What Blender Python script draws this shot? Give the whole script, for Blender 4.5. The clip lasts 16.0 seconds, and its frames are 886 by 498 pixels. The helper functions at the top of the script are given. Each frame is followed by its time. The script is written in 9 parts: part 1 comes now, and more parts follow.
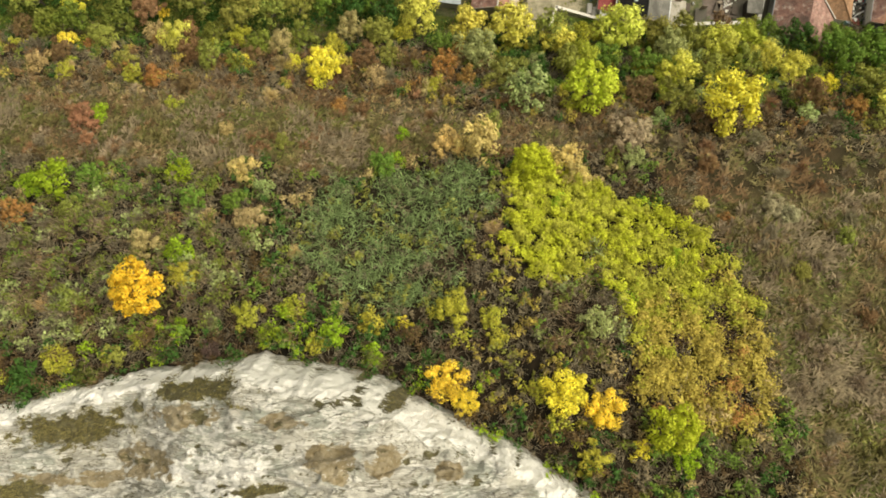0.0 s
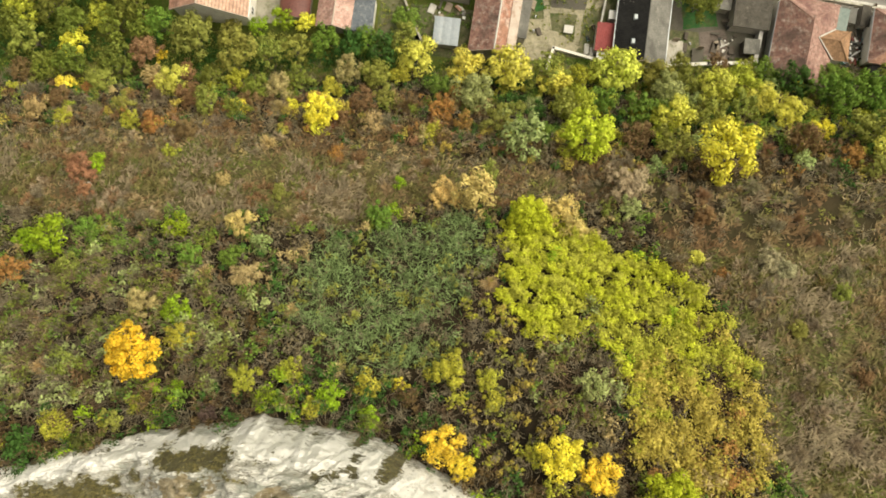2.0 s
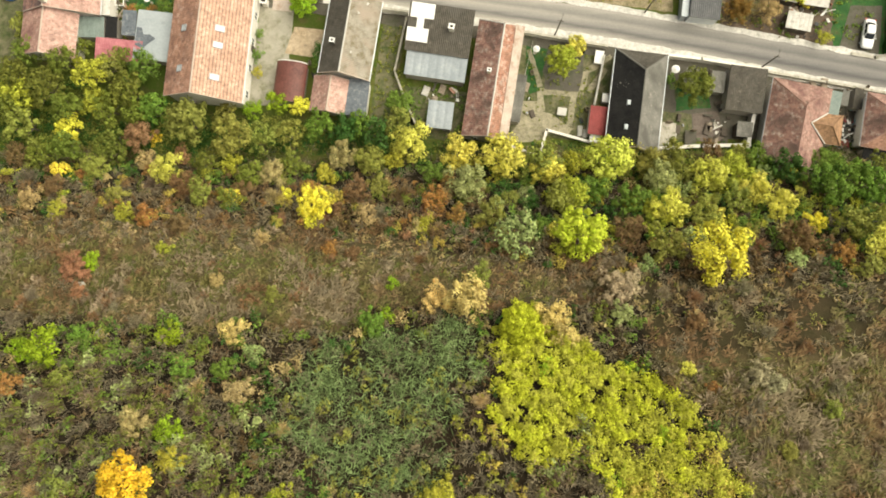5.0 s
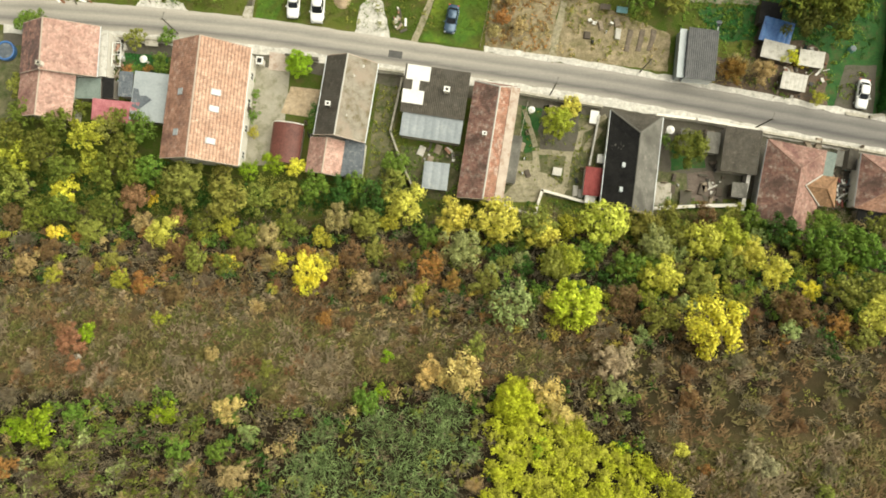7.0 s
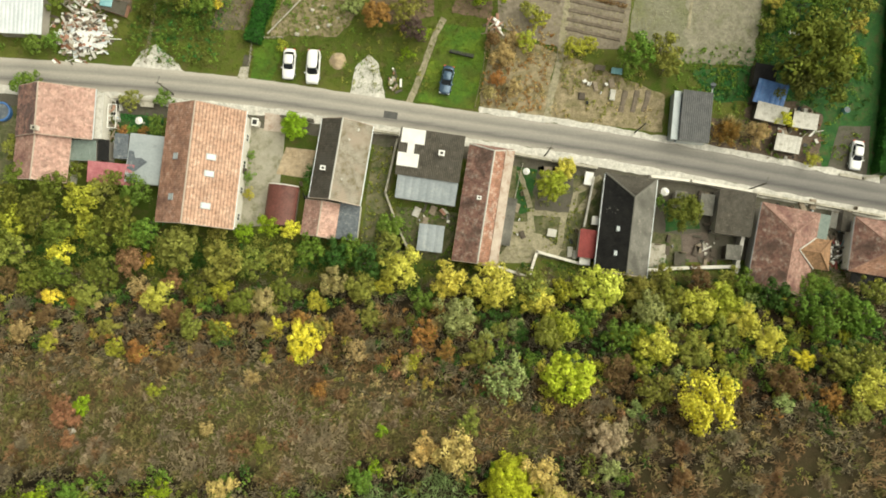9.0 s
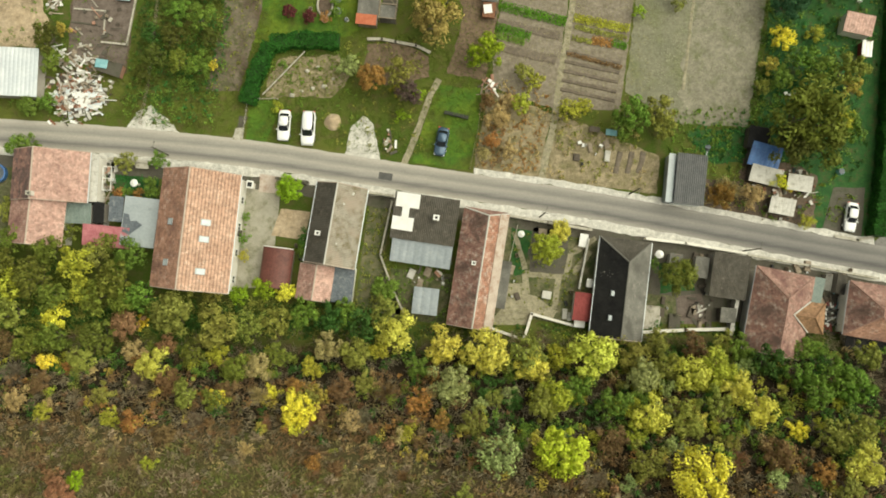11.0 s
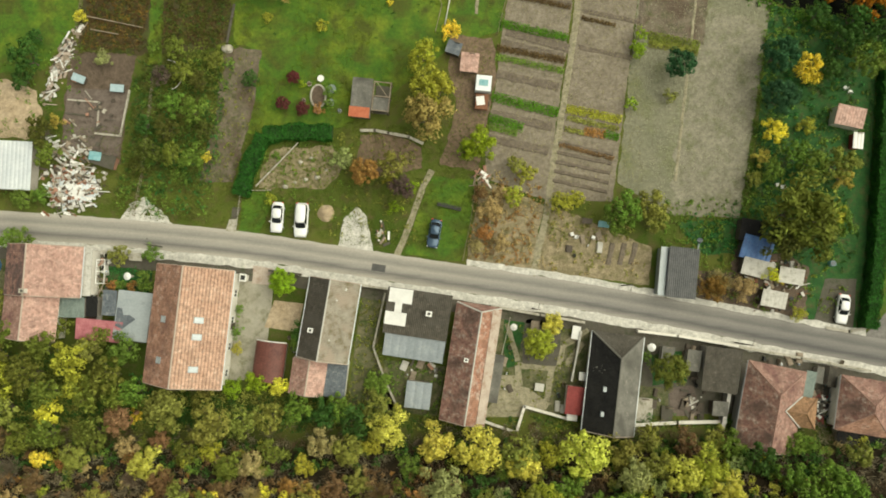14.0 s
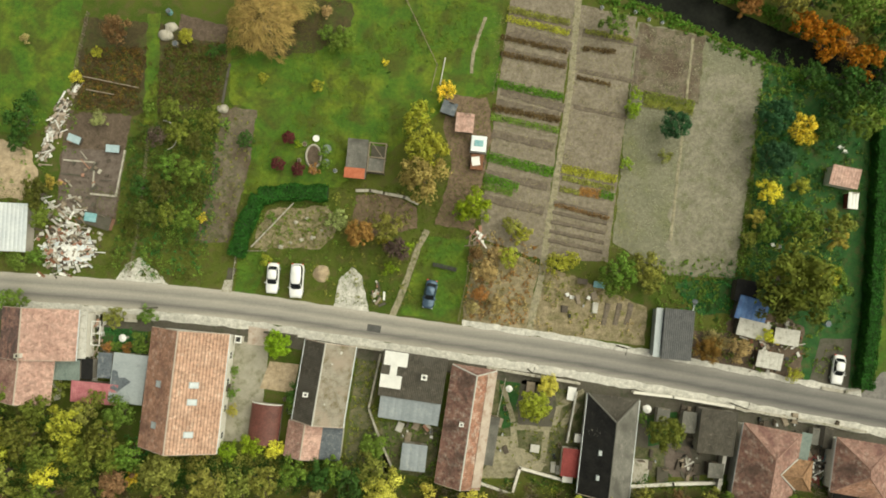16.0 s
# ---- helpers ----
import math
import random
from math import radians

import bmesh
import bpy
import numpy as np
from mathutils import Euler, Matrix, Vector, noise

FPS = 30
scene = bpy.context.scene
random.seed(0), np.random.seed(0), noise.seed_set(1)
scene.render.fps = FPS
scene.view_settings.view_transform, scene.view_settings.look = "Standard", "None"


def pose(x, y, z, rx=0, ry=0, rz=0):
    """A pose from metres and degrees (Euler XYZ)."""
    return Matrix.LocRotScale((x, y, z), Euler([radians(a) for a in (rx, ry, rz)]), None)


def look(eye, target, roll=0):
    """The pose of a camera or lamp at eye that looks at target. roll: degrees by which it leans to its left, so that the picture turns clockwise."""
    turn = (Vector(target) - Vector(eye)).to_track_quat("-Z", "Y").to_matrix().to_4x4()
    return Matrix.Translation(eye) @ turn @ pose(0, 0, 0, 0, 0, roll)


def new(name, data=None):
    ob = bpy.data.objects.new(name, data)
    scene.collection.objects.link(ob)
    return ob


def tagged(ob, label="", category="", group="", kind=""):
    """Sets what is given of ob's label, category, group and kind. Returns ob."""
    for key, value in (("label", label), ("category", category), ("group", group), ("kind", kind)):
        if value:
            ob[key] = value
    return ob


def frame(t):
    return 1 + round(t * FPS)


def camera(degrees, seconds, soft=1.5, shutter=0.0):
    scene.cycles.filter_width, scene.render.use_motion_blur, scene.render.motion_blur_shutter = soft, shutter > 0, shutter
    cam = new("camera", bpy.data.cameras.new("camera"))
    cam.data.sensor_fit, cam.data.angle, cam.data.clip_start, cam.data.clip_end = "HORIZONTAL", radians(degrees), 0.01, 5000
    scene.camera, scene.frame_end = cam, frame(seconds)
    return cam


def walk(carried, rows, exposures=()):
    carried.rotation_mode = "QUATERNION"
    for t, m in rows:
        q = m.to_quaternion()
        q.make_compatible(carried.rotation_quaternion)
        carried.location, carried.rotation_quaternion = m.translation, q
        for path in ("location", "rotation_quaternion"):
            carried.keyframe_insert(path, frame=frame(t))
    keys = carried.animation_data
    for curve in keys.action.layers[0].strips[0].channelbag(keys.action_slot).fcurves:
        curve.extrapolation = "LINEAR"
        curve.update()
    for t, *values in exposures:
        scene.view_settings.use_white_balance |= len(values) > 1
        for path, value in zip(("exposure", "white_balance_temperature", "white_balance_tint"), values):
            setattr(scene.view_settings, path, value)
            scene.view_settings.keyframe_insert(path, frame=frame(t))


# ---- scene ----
cam = camera(61.9, 16.0, 1.8)
METRES, EYE, TILT, LEAN, TURN = 64.0, 104.0, -87.5, 0.0, 0.0
ROWS = [
    (0.0, 0.0, 0.0, 0.0, 0.0, 0.0, 0.0),
    (0.5, 0.0011, -0.0004, 0.0169, 0.0, 0.04, 0.04),
    (1.0, 0.0028, -0.0006, 0.0381, 0.02, 0.09, 0.09),
    (1.5, 0.0045, -0.001, 0.0607, 0.03, 0.13, 0.12),
    (2.0, 0.0063, -0.0014, 0.0852, 0.04, 0.17, 0.15),
    (2.5, 0.0083, -0.0021, 0.1095, 0.04, 0.2, 0.17),
    (3.0, 0.0108, -0.0027, 0.1367, 0.05, 0.25, 0.2),
    (3.5, 0.0134, -0.0033, 0.1654, 0.06, 0.3, 0.22),
    (4.0, 0.0158, -0.0038, 0.1967, 0.05, 0.36, 0.23),
    (6.5, 0.0284, -0.0099, 0.3587, 0.07, 0.46, 0.29),
    (7.0, 0.031, -0.0112, 0.3918, 0.06, 0.51, 0.28),
    (7.5, 0.033, -0.0123, 0.4258, 0.02, 0.54, 0.29),
    (8.0, 0.0358, -0.0136, 0.4591, 0.02, 0.59, 0.28),
    (8.5, 0.0381, -0.0145, 0.4907, -0.0, 0.63, 0.27),
    (9.0, 0.0406, -0.0155, 0.5249, -0.02, 0.65, 0.28),
    (11.5, 0.0551, -0.0188, 0.6963, -0.05, 0.76, 0.28),
    (12.0, 0.0576, -0.0199, 0.7303, -0.07, 0.8, 0.28),
    (12.5, 0.0599, -0.0211, 0.7624, -0.08, 0.83, 0.28),
    (13.0, 0.0628, -0.0226, 0.796, -0.08, 0.87, 0.29),
    (13.5, 0.0654, -0.0238, 0.8303, -0.09, 0.9, 0.31),
    (14.0, 0.0675, -0.0248, 0.8643, -0.11, 0.93, 0.32),
    (14.5, 0.0699, -0.0254, 0.8988, -0.13, 0.96, 0.34),
    (15.0, 0.0728, -0.026, 0.9319, -0.11, 0.95, 0.35),
    (15.5, 0.0753, -0.0269, 0.9645, -0.13, 1.04, 0.36),
    (16.0, 0.0776, -0.028, 0.9965, -0.15, 1.13, 0.38),
]
walk(cam, [(t, pose(0, 0, EYE, TILT, LEAN, TURN) @ pose(METRES * x, METRES * y, METRES * z, 90 + pitch, roll, yaw)) for t, x, y, z, yaw, pitch, roll in ROWS],
     [(0, 0.63, 7250, 6), (4, 0.88, 7150, 6), (7, 0.70, 7000, 3), (12, 0.37, 7000, -1), (16, 0.27, 7050, -1)])

# ---- daylight: overcast, brighter towards the east ----
world = bpy.data.worlds.new("world")
scene.world = world
world.use_nodes = True
wn = world.node_tree
sky = wn.nodes.new("ShaderNodeTexSky")
sky.sky_type = "NISHITA"
sky.sun_disc = False
sky.sun_elevation, sky.sun_rotation = radians(57), radians(77)
sky.dust_density, sky.ozone_density = 4.0, 0.5
wn.nodes["Background"].inputs["Strength"].default_value = 0.065
veil = wn.nodes.new("ShaderNodeHueSaturation")
veil.inputs["Saturation"].default_value = 0.22
wn.links.new(sky.outputs[0], veil.inputs["Color"])
wn.links.new(veil.outputs[0], wn.nodes["Background"].inputs["Color"])
sun = new("sun", bpy.data.lights.new("sun", "SUN"))
sun.data.energy, sun.data.angle, sun.data.color = 2.9, radians(80), (1.0, 0.93, 0.80)
sun.matrix_world = look((44, 10, 72), (0, 0, 0))


# ---- materials ----
def mat(name, a, b, rough=0.85, size=1.0, fine=12.0, bump=0.3, metal=0.0, space="Object", spots=None, spot_at=0.62, spot_size=0.6, cells=0.0, grime=None, courses=0.0):
    """Two base colours mixed by coarse and fine noise, fine relief, stains of a third colour, tone from piece to piece, broad grime."""
    m = bpy.data.materials.new(name)
    m.use_nodes = True
    nt, L = m.node_tree, m.node_tree.links
    N = nt.nodes.new
    bsdf = nt.nodes["Principled BSDF"]
    if space == "World":
        co = N("ShaderNodeNewGeometry").outputs["Position"]
    else:
        co = N("ShaderNodeTexCoord").outputs["Object"]
    n1, n2 = N("ShaderNodeTexNoise"), N("ShaderNodeTexNoise")
    for n, s in ((n1, 1.0 / size), (n2, fine)):
        n.inputs["Scale"].default_value, n.inputs["Detail"].default_value = s, 6.0
        L.new(co, n.inputs["Vector"])
    add = N("ShaderNodeMath"); add.operation = "MULTIPLY_ADD"
    L.new(n2.outputs[0], add.inputs[0]); add.inputs[1].default_value = 0.45
    sc = N("ShaderNodeMath"); sc.operation = "MULTIPLY"; sc.inputs[1].default_value = 0.6
    L.new(n1.outputs[0], sc.inputs[0]); L.new(sc.outputs[0], add.inputs[2])
    ramp = N("ShaderNodeMapRange")
    ramp.inputs[1].default_value, ramp.inputs[2].default_value = 0.36, 0.68
    L.new(add.outputs[0], ramp.inputs[0])
    mix = N("ShaderNodeMix"); mix.data_type = "RGBA"
    mix.inputs[6].default_value, mix.inputs[7].default_value = (*a, 1), (*b, 1)
    L.new(ramp.outputs[0], mix.inputs[0])
    out = mix.outputs[2]
    if spots:
        n3 = N("ShaderNodeTexNoise"); n3.inputs["Scale"].default_value, n3.inputs["Detail"].default_value = 1.0 / spot_size, 9.0
        n3.inputs["Roughness"].default_value = 0.68
        L.new(co, n3.inputs["Vector"])
        r3 = N("ShaderNodeMapRange"); r3.inputs[1].default_value, r3.inputs[2].default_value = spot_at - 0.08, spot_at + 0.10
        L.new(n3.outputs[0], r3.inputs[0])
        m3 = N("ShaderNodeMix"); m3.data_type = "RGBA"
        L.new(r3.outputs[0], m3.inputs[0]); L.new(out, m3.inputs[6]); m3.inputs[7].default_value = (*spots, 1)
        out = m3.outputs[2]
    if grime:
        n5 = N("ShaderNodeTexNoise"); n5.inputs["Scale"].default_value, n5.inputs["Detail"].default_value, n5.inputs["Distortion"].default_value = 0.32, 7.0, 0.5
        L.new(co, n5.inputs["Vector"])
        r5 = N("ShaderNodeMapRange"); r5.inputs[1].default_value, r5.inputs[2].default_value = 0.47, 0.66
        L.new(n5.outputs[0], r5.inputs[0])
        m5 = N("ShaderNodeMix"); m5.data_type = "RGBA"
        L.new(r5.outputs[0], m5.inputs[0]); L.new(out, m5.inputs[6]); m5.inputs[7].default_value = (*grime, 1)
        out = m5.outputs[2]
    if courses:
        # joint grime and the shadow under each tile course, painted as dark bands
        wv = N("ShaderNodeTexWave"); wv.wave_profile = "SIN"
        wv.inputs["Scale"].default_value, wv.inputs["Distortion"].default_value, wv.inputs["Detail"].default_value, wv.inputs["Detail Scale"].default_value = 0.314 / courses, 0.5, 3.0, 3.0
        L.new(co, wv.inputs["Vector"])
        r6 = N("ShaderNodeMapRange"); r6.inputs[1].default_value, r6.inputs[2].default_value, r6.inputs[3].default_value, r6.inputs[4].default_value = 0.08, 0.55, 0.64, 1.06
        L.new(wv.outputs["Fac"], r6.inputs[0])
        h6 = N("ShaderNodeHueSaturation"); L.new(r6.outputs[0], h6.inputs["Value"]); L.new(out, h6.inputs["Color"])
        out = h6.outputs[0]
    if cells:
        vo, sv = N("ShaderNodeTexVoronoi"), N("ShaderNodeSeparateColor")
        vo.inputs["Scale"].default_value = cells
        L.new(co, vo.inputs["Vector"]); L.new(vo.outputs["Color"], sv.inputs[0])
        r4 = N("ShaderNodeMapRange"); r4.inputs[3].default_value, r4.inputs[4].default_value = 0.74, 1.20
        L.new(sv.outputs[0], r4.inputs[0])
        h4 = N("ShaderNodeHueSaturation"); L.new(r4.outputs[0], h4.inputs["Value"]); L.new(out, h4.inputs["Color"])
        out = h4.outputs[0]
    if space == "World":
        # clods, tufts and droppings a hand's width across
        n7 = N("ShaderNodeTexNoise"); n7.inputs["Scale"].default_value, n7.inputs["Detail"].default_value, n7.inputs["Roughness"].default_value = 1.7, 8.0, 0.78
        L.new(co, n7.inputs["Vector"])
        r7 = N("ShaderNodeMapRange")
        r7.inputs[1].default_value, r7.inputs[2].default_value, r7.inputs[3].default_value, r7.inputs[4].default_value = 0.33, 0.64, 0.60, 1.22
        L.new(n7.outputs[0], r7.inputs[0])
        h7_ = N("ShaderNodeHueSaturation"); L.new(r7.outputs[0], h7_.inputs["Value"]); L.new(out, h7_.inputs["Color"])
        out = h7_.outputs[0]
    L.new(out, bsdf.inputs["Base Color"])
    bsdf.inputs["Roughness"].default_value, bsdf.inputs["Metallic"].default_value = rough, metal
    bp = N("ShaderNodeBump"); bp.inputs["Strength"].default_value, bp.inputs["Distance"].default_value = bump, 0.05
    L.new(n2.outputs[0], bp.inputs["Height"]); L.new(bp.outputs[0], bsdf.inputs["Normal"])
    return m


def leaf_mat(name, dry=0.0):
    """Foliage: the plant's own colour, varied from leaf to leaf and from plant to plant, partly let through."""
    m = bpy.data.materials.new(name)
    m.use_nodes = True
    nt, L = m.node_tree, m.node_tree.links
    N = nt.nodes.new
    bsdf = nt.nodes["Principled BSDF"]
    info, geo = N("ShaderNodeObjectInfo"), N("ShaderNodeNewGeometry")
    hsv = N("ShaderNodeHueSaturation")
    h = N("ShaderNodeMapRange"); h.inputs[3].default_value, h.inputs[4].default_value = 0.493, 0.507
    L.new(geo.outputs["Random Per Island"], h.inputs[0]); L.new(h.outputs[0], hsv.inputs["Hue"])
    v = N("ShaderNodeMapRange"); v.inputs[3].default_value, v.inputs[4].default_value = 0.70, 1.24
    mul = N("ShaderNodeMath"); mul.operation = "MULTIPLY"; mul.inputs[1].default_value = 7.31
    fr = N("ShaderNodeMath"); fr.operation = "FRACT"
    L.new(geo.outputs["Random Per Island"], mul.inputs[0]); L.new(mul.outputs[0], fr.inputs[0])
    L.new(fr.outputs[0], v.inputs[0]); L.new(v.outputs[0], hsv.inputs["Value"])
    hsv.inputs["Saturation"].default_value = 1.0 - dry
    L.new(info.outputs["Color"], hsv.inputs["Color"])
    # sprays within a plant differ in tone
    spray = N("ShaderNodeTexNoise"); spray.inputs["Scale"].default_value, spray.inputs["Detail"].default_value = 0.9, 2.0
    L.new(geo.outputs["Position"], spray.inputs["Vector"])
    sp = N("ShaderNodeMapRange")
    sp.inputs[1].default_value, sp.inputs[2].default_value, sp.inputs[3].default_value, sp.inputs[4].default_value = 0.32, 0.68, 0.0, 1.0
    L.new(spray.outputs[0], sp.inputs[0])
    tint = N("ShaderNodeMix"); tint.data_type = "RGBA"; tint.blend_type = "MULTIPLY"; tint.inputs[0].default_value = 1.0
    two = N("ShaderNodeMix"); two.data_type = "RGBA"
    two.inputs[6].default_value, two.inputs[7].default_value = (0.70, 0.69, 0.66, 1), (1.24, 1.25, 1.18, 1)
    L.new(sp.outputs[0], two.inputs[0]); L.new(hsv.outputs[0], tint.inputs[6]); L.new(two.outputs[2], tint.inputs[7])
    hsv = tint
    L.new(hsv.outputs[2], bsdf.inputs["Base Color"])
    bsdf.inputs["Roughness"].default_value = 0.6
    bsdf.inputs["Specular IOR Level"].default_value = 0.1
    tr = N("ShaderNodeBsdfTranslucent"); L.new(hsv.outputs[2], tr.inputs["Color"])
    ms = N("ShaderNodeMixShader"); ms.inputs[0].default_value = 0.12
    L.new(bsdf.outputs[0], ms.inputs[1]); L.new(tr.outputs[0], ms.inputs[2])
    L.new(ms.outputs[0], nt.nodes["Material Output"].inputs["Surface"])
    return m


LEAF = leaf_mat("leaf")
BARK = mat("bark", (0.10, 0.08, 0.06), (0.20, 0.17, 0.14), 0.9, 0.3, 8)
TWIG = leaf_mat("twig", 0.0)
ASPHALT_DARK = mat("asphalt_dark", (0.06, 0.06, 0.06), (0.10, 0.10, 0.095), 0.9, 1.0, 9)
TRACK = mat("asphalt_worn", (0.12, 0.115, 0.11), (0.21, 0.20, 0.185), 0.85, 2.5, 6, 0.2, space="World")
LIME_DUST = mat("pale_gravel", (0.43, 0.418, 0.38), (0.62, 0.605, 0.56), 0.95, 1.5, 9, 0.6, space="World", spots=(0.40, 0.385, 0.335), spot_at=0.64, spot_size=1.4)
CONCRETE = mat("concrete", (0.32, 0.30, 0.25), (0.48, 0.45, 0.39), 0.9, 1.5, 7, 0.4, spots=(0.17, 0.17, 0.11), spot_at=0.58)
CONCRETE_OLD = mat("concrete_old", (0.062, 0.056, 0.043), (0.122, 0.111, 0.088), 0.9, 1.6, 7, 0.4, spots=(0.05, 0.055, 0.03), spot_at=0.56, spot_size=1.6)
WHITE_WALL = mat("lime_plaster", (0.62, 0.59, 0.53), (0.78, 0.76, 0.70), 0.9, 1.2, 6, 0.3, spots=(0.40, 0.36, 0.29), spot_at=0.66)
GREY_WALL = mat("grey_plaster", (0.30, 0.28, 0.25), (0.44, 0.41, 0.36), 0.9, 1.2, 6, 0.4, spots=(0.20, 0.17, 0.13))
TILE_ORANGE = mat("clay_tiles_orange", (0.40, 0.24, 0.17), (0.55, 0.37, 0.28), 0.85, 2.2, 4, 0.5, spots=(0.66, 0.54, 0.45), spot_at=0.64, spot_size=0.9, cells=2.6, courses=0.40)
# the brown, sooty and mottled tiles carry the shade of west slopes in their colour
TILE_BROWN_SHADED = mat("clay_tiles_brown_shaded", (0.24, 0.125, 0.085), (0.39, 0.225, 0.16), 0.85, 1.4, 4, 0.5, spots=(0.44, 0.31, 0.25), spot_at=0.60, spot_size=1.0, cells=2.6, grime=(0.165, 0.09, 0.066))
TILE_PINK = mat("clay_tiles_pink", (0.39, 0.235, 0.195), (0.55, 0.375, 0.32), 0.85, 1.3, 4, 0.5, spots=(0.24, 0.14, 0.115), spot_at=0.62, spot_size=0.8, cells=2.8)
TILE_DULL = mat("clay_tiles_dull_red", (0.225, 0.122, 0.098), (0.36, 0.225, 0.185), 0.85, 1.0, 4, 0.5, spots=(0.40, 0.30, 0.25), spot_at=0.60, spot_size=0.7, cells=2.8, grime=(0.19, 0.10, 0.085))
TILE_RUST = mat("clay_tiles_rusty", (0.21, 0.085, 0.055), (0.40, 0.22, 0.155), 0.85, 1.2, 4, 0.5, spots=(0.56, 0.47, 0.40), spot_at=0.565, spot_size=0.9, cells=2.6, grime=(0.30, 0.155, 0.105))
TILE_SOOT_SHADED = mat("clay_tiles_sooty_shaded", (0.17, 0.09, 0.075), (0.36, 0.205, 0.165), 0.85, 1.2, 4, 0.5, spots=(0.075, 0.055, 0.05), spot_at=0.53, spot_size=0.8, cells=2.8, grime=(0.085, 0.058, 0.055))
TILE_MOTTLED_SHADED = mat("clay_tiles_mottled_shaded", (0.14, 0.068, 0.054), (0.29, 0.165, 0.13), 0.85, 1.0, 3, 0.5, spots=(0.43, 0.36, 0.31), spot_at=0.585, spot_size=0.8, cells=2.8, grime=(0.10, 0.062, 0.05))
SLATE_DARK = mat("dark_sheeting", (0.012, 0.012, 0.013), (0.028, 0.028, 0.027), 0.95, 1.5, 5, 0.3, spots=(0.055, 0.053, 0.048), spot_at=0.68)
SLATE_DARK.node_tree.nodes["Principled BSDF"].inputs["Specular IOR Level"].default_value = 0.15
SLATE_GREY = mat("fibre_cement_grey", (0.11, 0.108, 0.095), (0.19, 0.185, 0.165), 0.85, 1.3, 5, 0.4, spots=(0.27, 0.255, 0.22), spot_at=0.63, grime=(0.085, 0.083, 0.072))
SLATE_BROWN = mat("fibre_cement_brown", (0.044, 0.039, 0.031), (0.092, 0.083, 0.067), 0.9, 0.9, 5, 0.4, spots=(0.17, 0.155, 0.125), spot_at=0.63, spot_size=0.5, grime=(0.085, 0.079, 0.066))
MOSSY = mat("mossy_fibre_cement", (0.20, 0.18, 0.14), (0.32, 0.295, 0.245), 0.9, 1.2, 3, 0.5, spots=(0.14, 0.115, 0.065), spot_at=0.56, spot_size=1.0, grime=(0.30, 0.25, 0.20))
METAL_BLUE = mat("blue_grey_sheet_metal", (0.30, 0.34, 0.36), (0.40, 0.44, 0.46), 0.5, 2.5, 3, 0.15, 0.2, spots=(0.22, 0.24, 0.24), spot_at=0.66, spot_size=1.6)
SHEET_PALE = mat("pale_blue_grey_sheets", (0.215, 0.25, 0.275), (0.32, 0.355, 0.385), 0.55, 2.2, 3, 0.15, 0.1, spots=(0.38, 0.40, 0.41), spot_at=0.64, spot_size=1.2)
METAL_WHITE = mat("white_sheet_metal", (0.55, 0.60, 0.64), (0.72, 0.76, 0.78), 0.45, 2.0, 3, 0.1, 0.2)
SHEET_DARK = mat("dark_blue_sheet", (0.06, 0.075, 0.095), (0.13, 0.15, 0.17), 0.6, 1.0, 4, 0.2, spots=(0.24, 0.26, 0.27), spot_at=0.6)
SHEET_GREY = mat("grey_sheet", (0.058, 0.061, 0.064), (0.105, 0.108, 0.112), 0.7, 1.0, 4, 0.2, spots=(0.14, 0.14, 0.14), spot_at=0.64)
SHEET_GREEN = mat("grey_green_sheet", (0.12, 0.16, 0.145), (0.19, 0.235, 0.215), 0.7, 1.0, 4, 0.2)
MAGENTA = mat("faded_pink_sheet", (0.31, 0.085, 0.105), (0.46, 0.18, 0.20), 0.7, 0.8, 5, 0.3)
MAROON = mat("maroon_sheet", (0.085, 0.026, 0.02), (0.15, 0.052, 0.04), 0.6, 1.0, 4, 0.2)
RED_SHEET = mat("red_sheet", (0.18, 0.024, 0.024), (0.27, 0.048, 0.045), 0.6, 0.7, 5, 0.2)
ORANGE_SHEET = mat("orange_red_sheet", (0.36, 0.085, 0.035), (0.48, 0.15, 0.075), 0.7, 0.7, 5, 0.2)
TILE_AMBER = mat("clay_tiles_amber", (0.22, 0.125, 0.065), (0.34, 0.20, 0.115), 0.85, 1.2, 4, 0.5, spots=(0.15, 0.085, 0.045), spot_at=0.58, spot_size=0.9, cells=2.8)
WHITE_PAINT = mat("white_paint", (0.66, 0.66, 0.64), (0.80, 0.80, 0.78), 0.5, 1.0, 6, 0.1)
WHITE_OLD = mat("weathered_white", (0.40, 0.39, 0.36), (0.58, 0.57, 0.53), 0.8, 0.9, 6, 0.2, spots=(0.27, 0.25, 0.21), spot_at=0.60)
BRICK = mat("brick", (0.30, 0.15, 0.10), (0.45, 0.26, 0.19), 0.9, 0.4, 9, 0.5)
WOOD = mat("weathered_wood", (0.17, 0.13, 0.09), (0.32, 0.27, 0.21), 0.85, 0.4, 9, 0.5)
WOOD_DARK = mat("dark_wood", (0.05, 0.04, 0.03), (0.11, 0.09, 0.07), 0.85, 0.4, 9, 0.4)
IRON = mat("dark_iron", (0.02, 0.02, 0.022), (0.05, 0.05, 0.05), 0.6, 0.5, 9, 0.2, 0.4)
RUST = mat("rusty_iron", (0.12, 0.05, 0.025), (0.24, 0.11, 0.06), 0.85, 0.4, 9, 0.4)
RUBBER = mat("rubber", (0.012, 0.012, 0.012), (0.025, 0.025, 0.025), 0.8, 0.5, 9, 0.1)
CAR_WHITE = mat("white_car_paint", (0.74, 0.75, 0.76), (0.80, 0.81, 0.82), 0.25, 2.0, 2, 0.0)
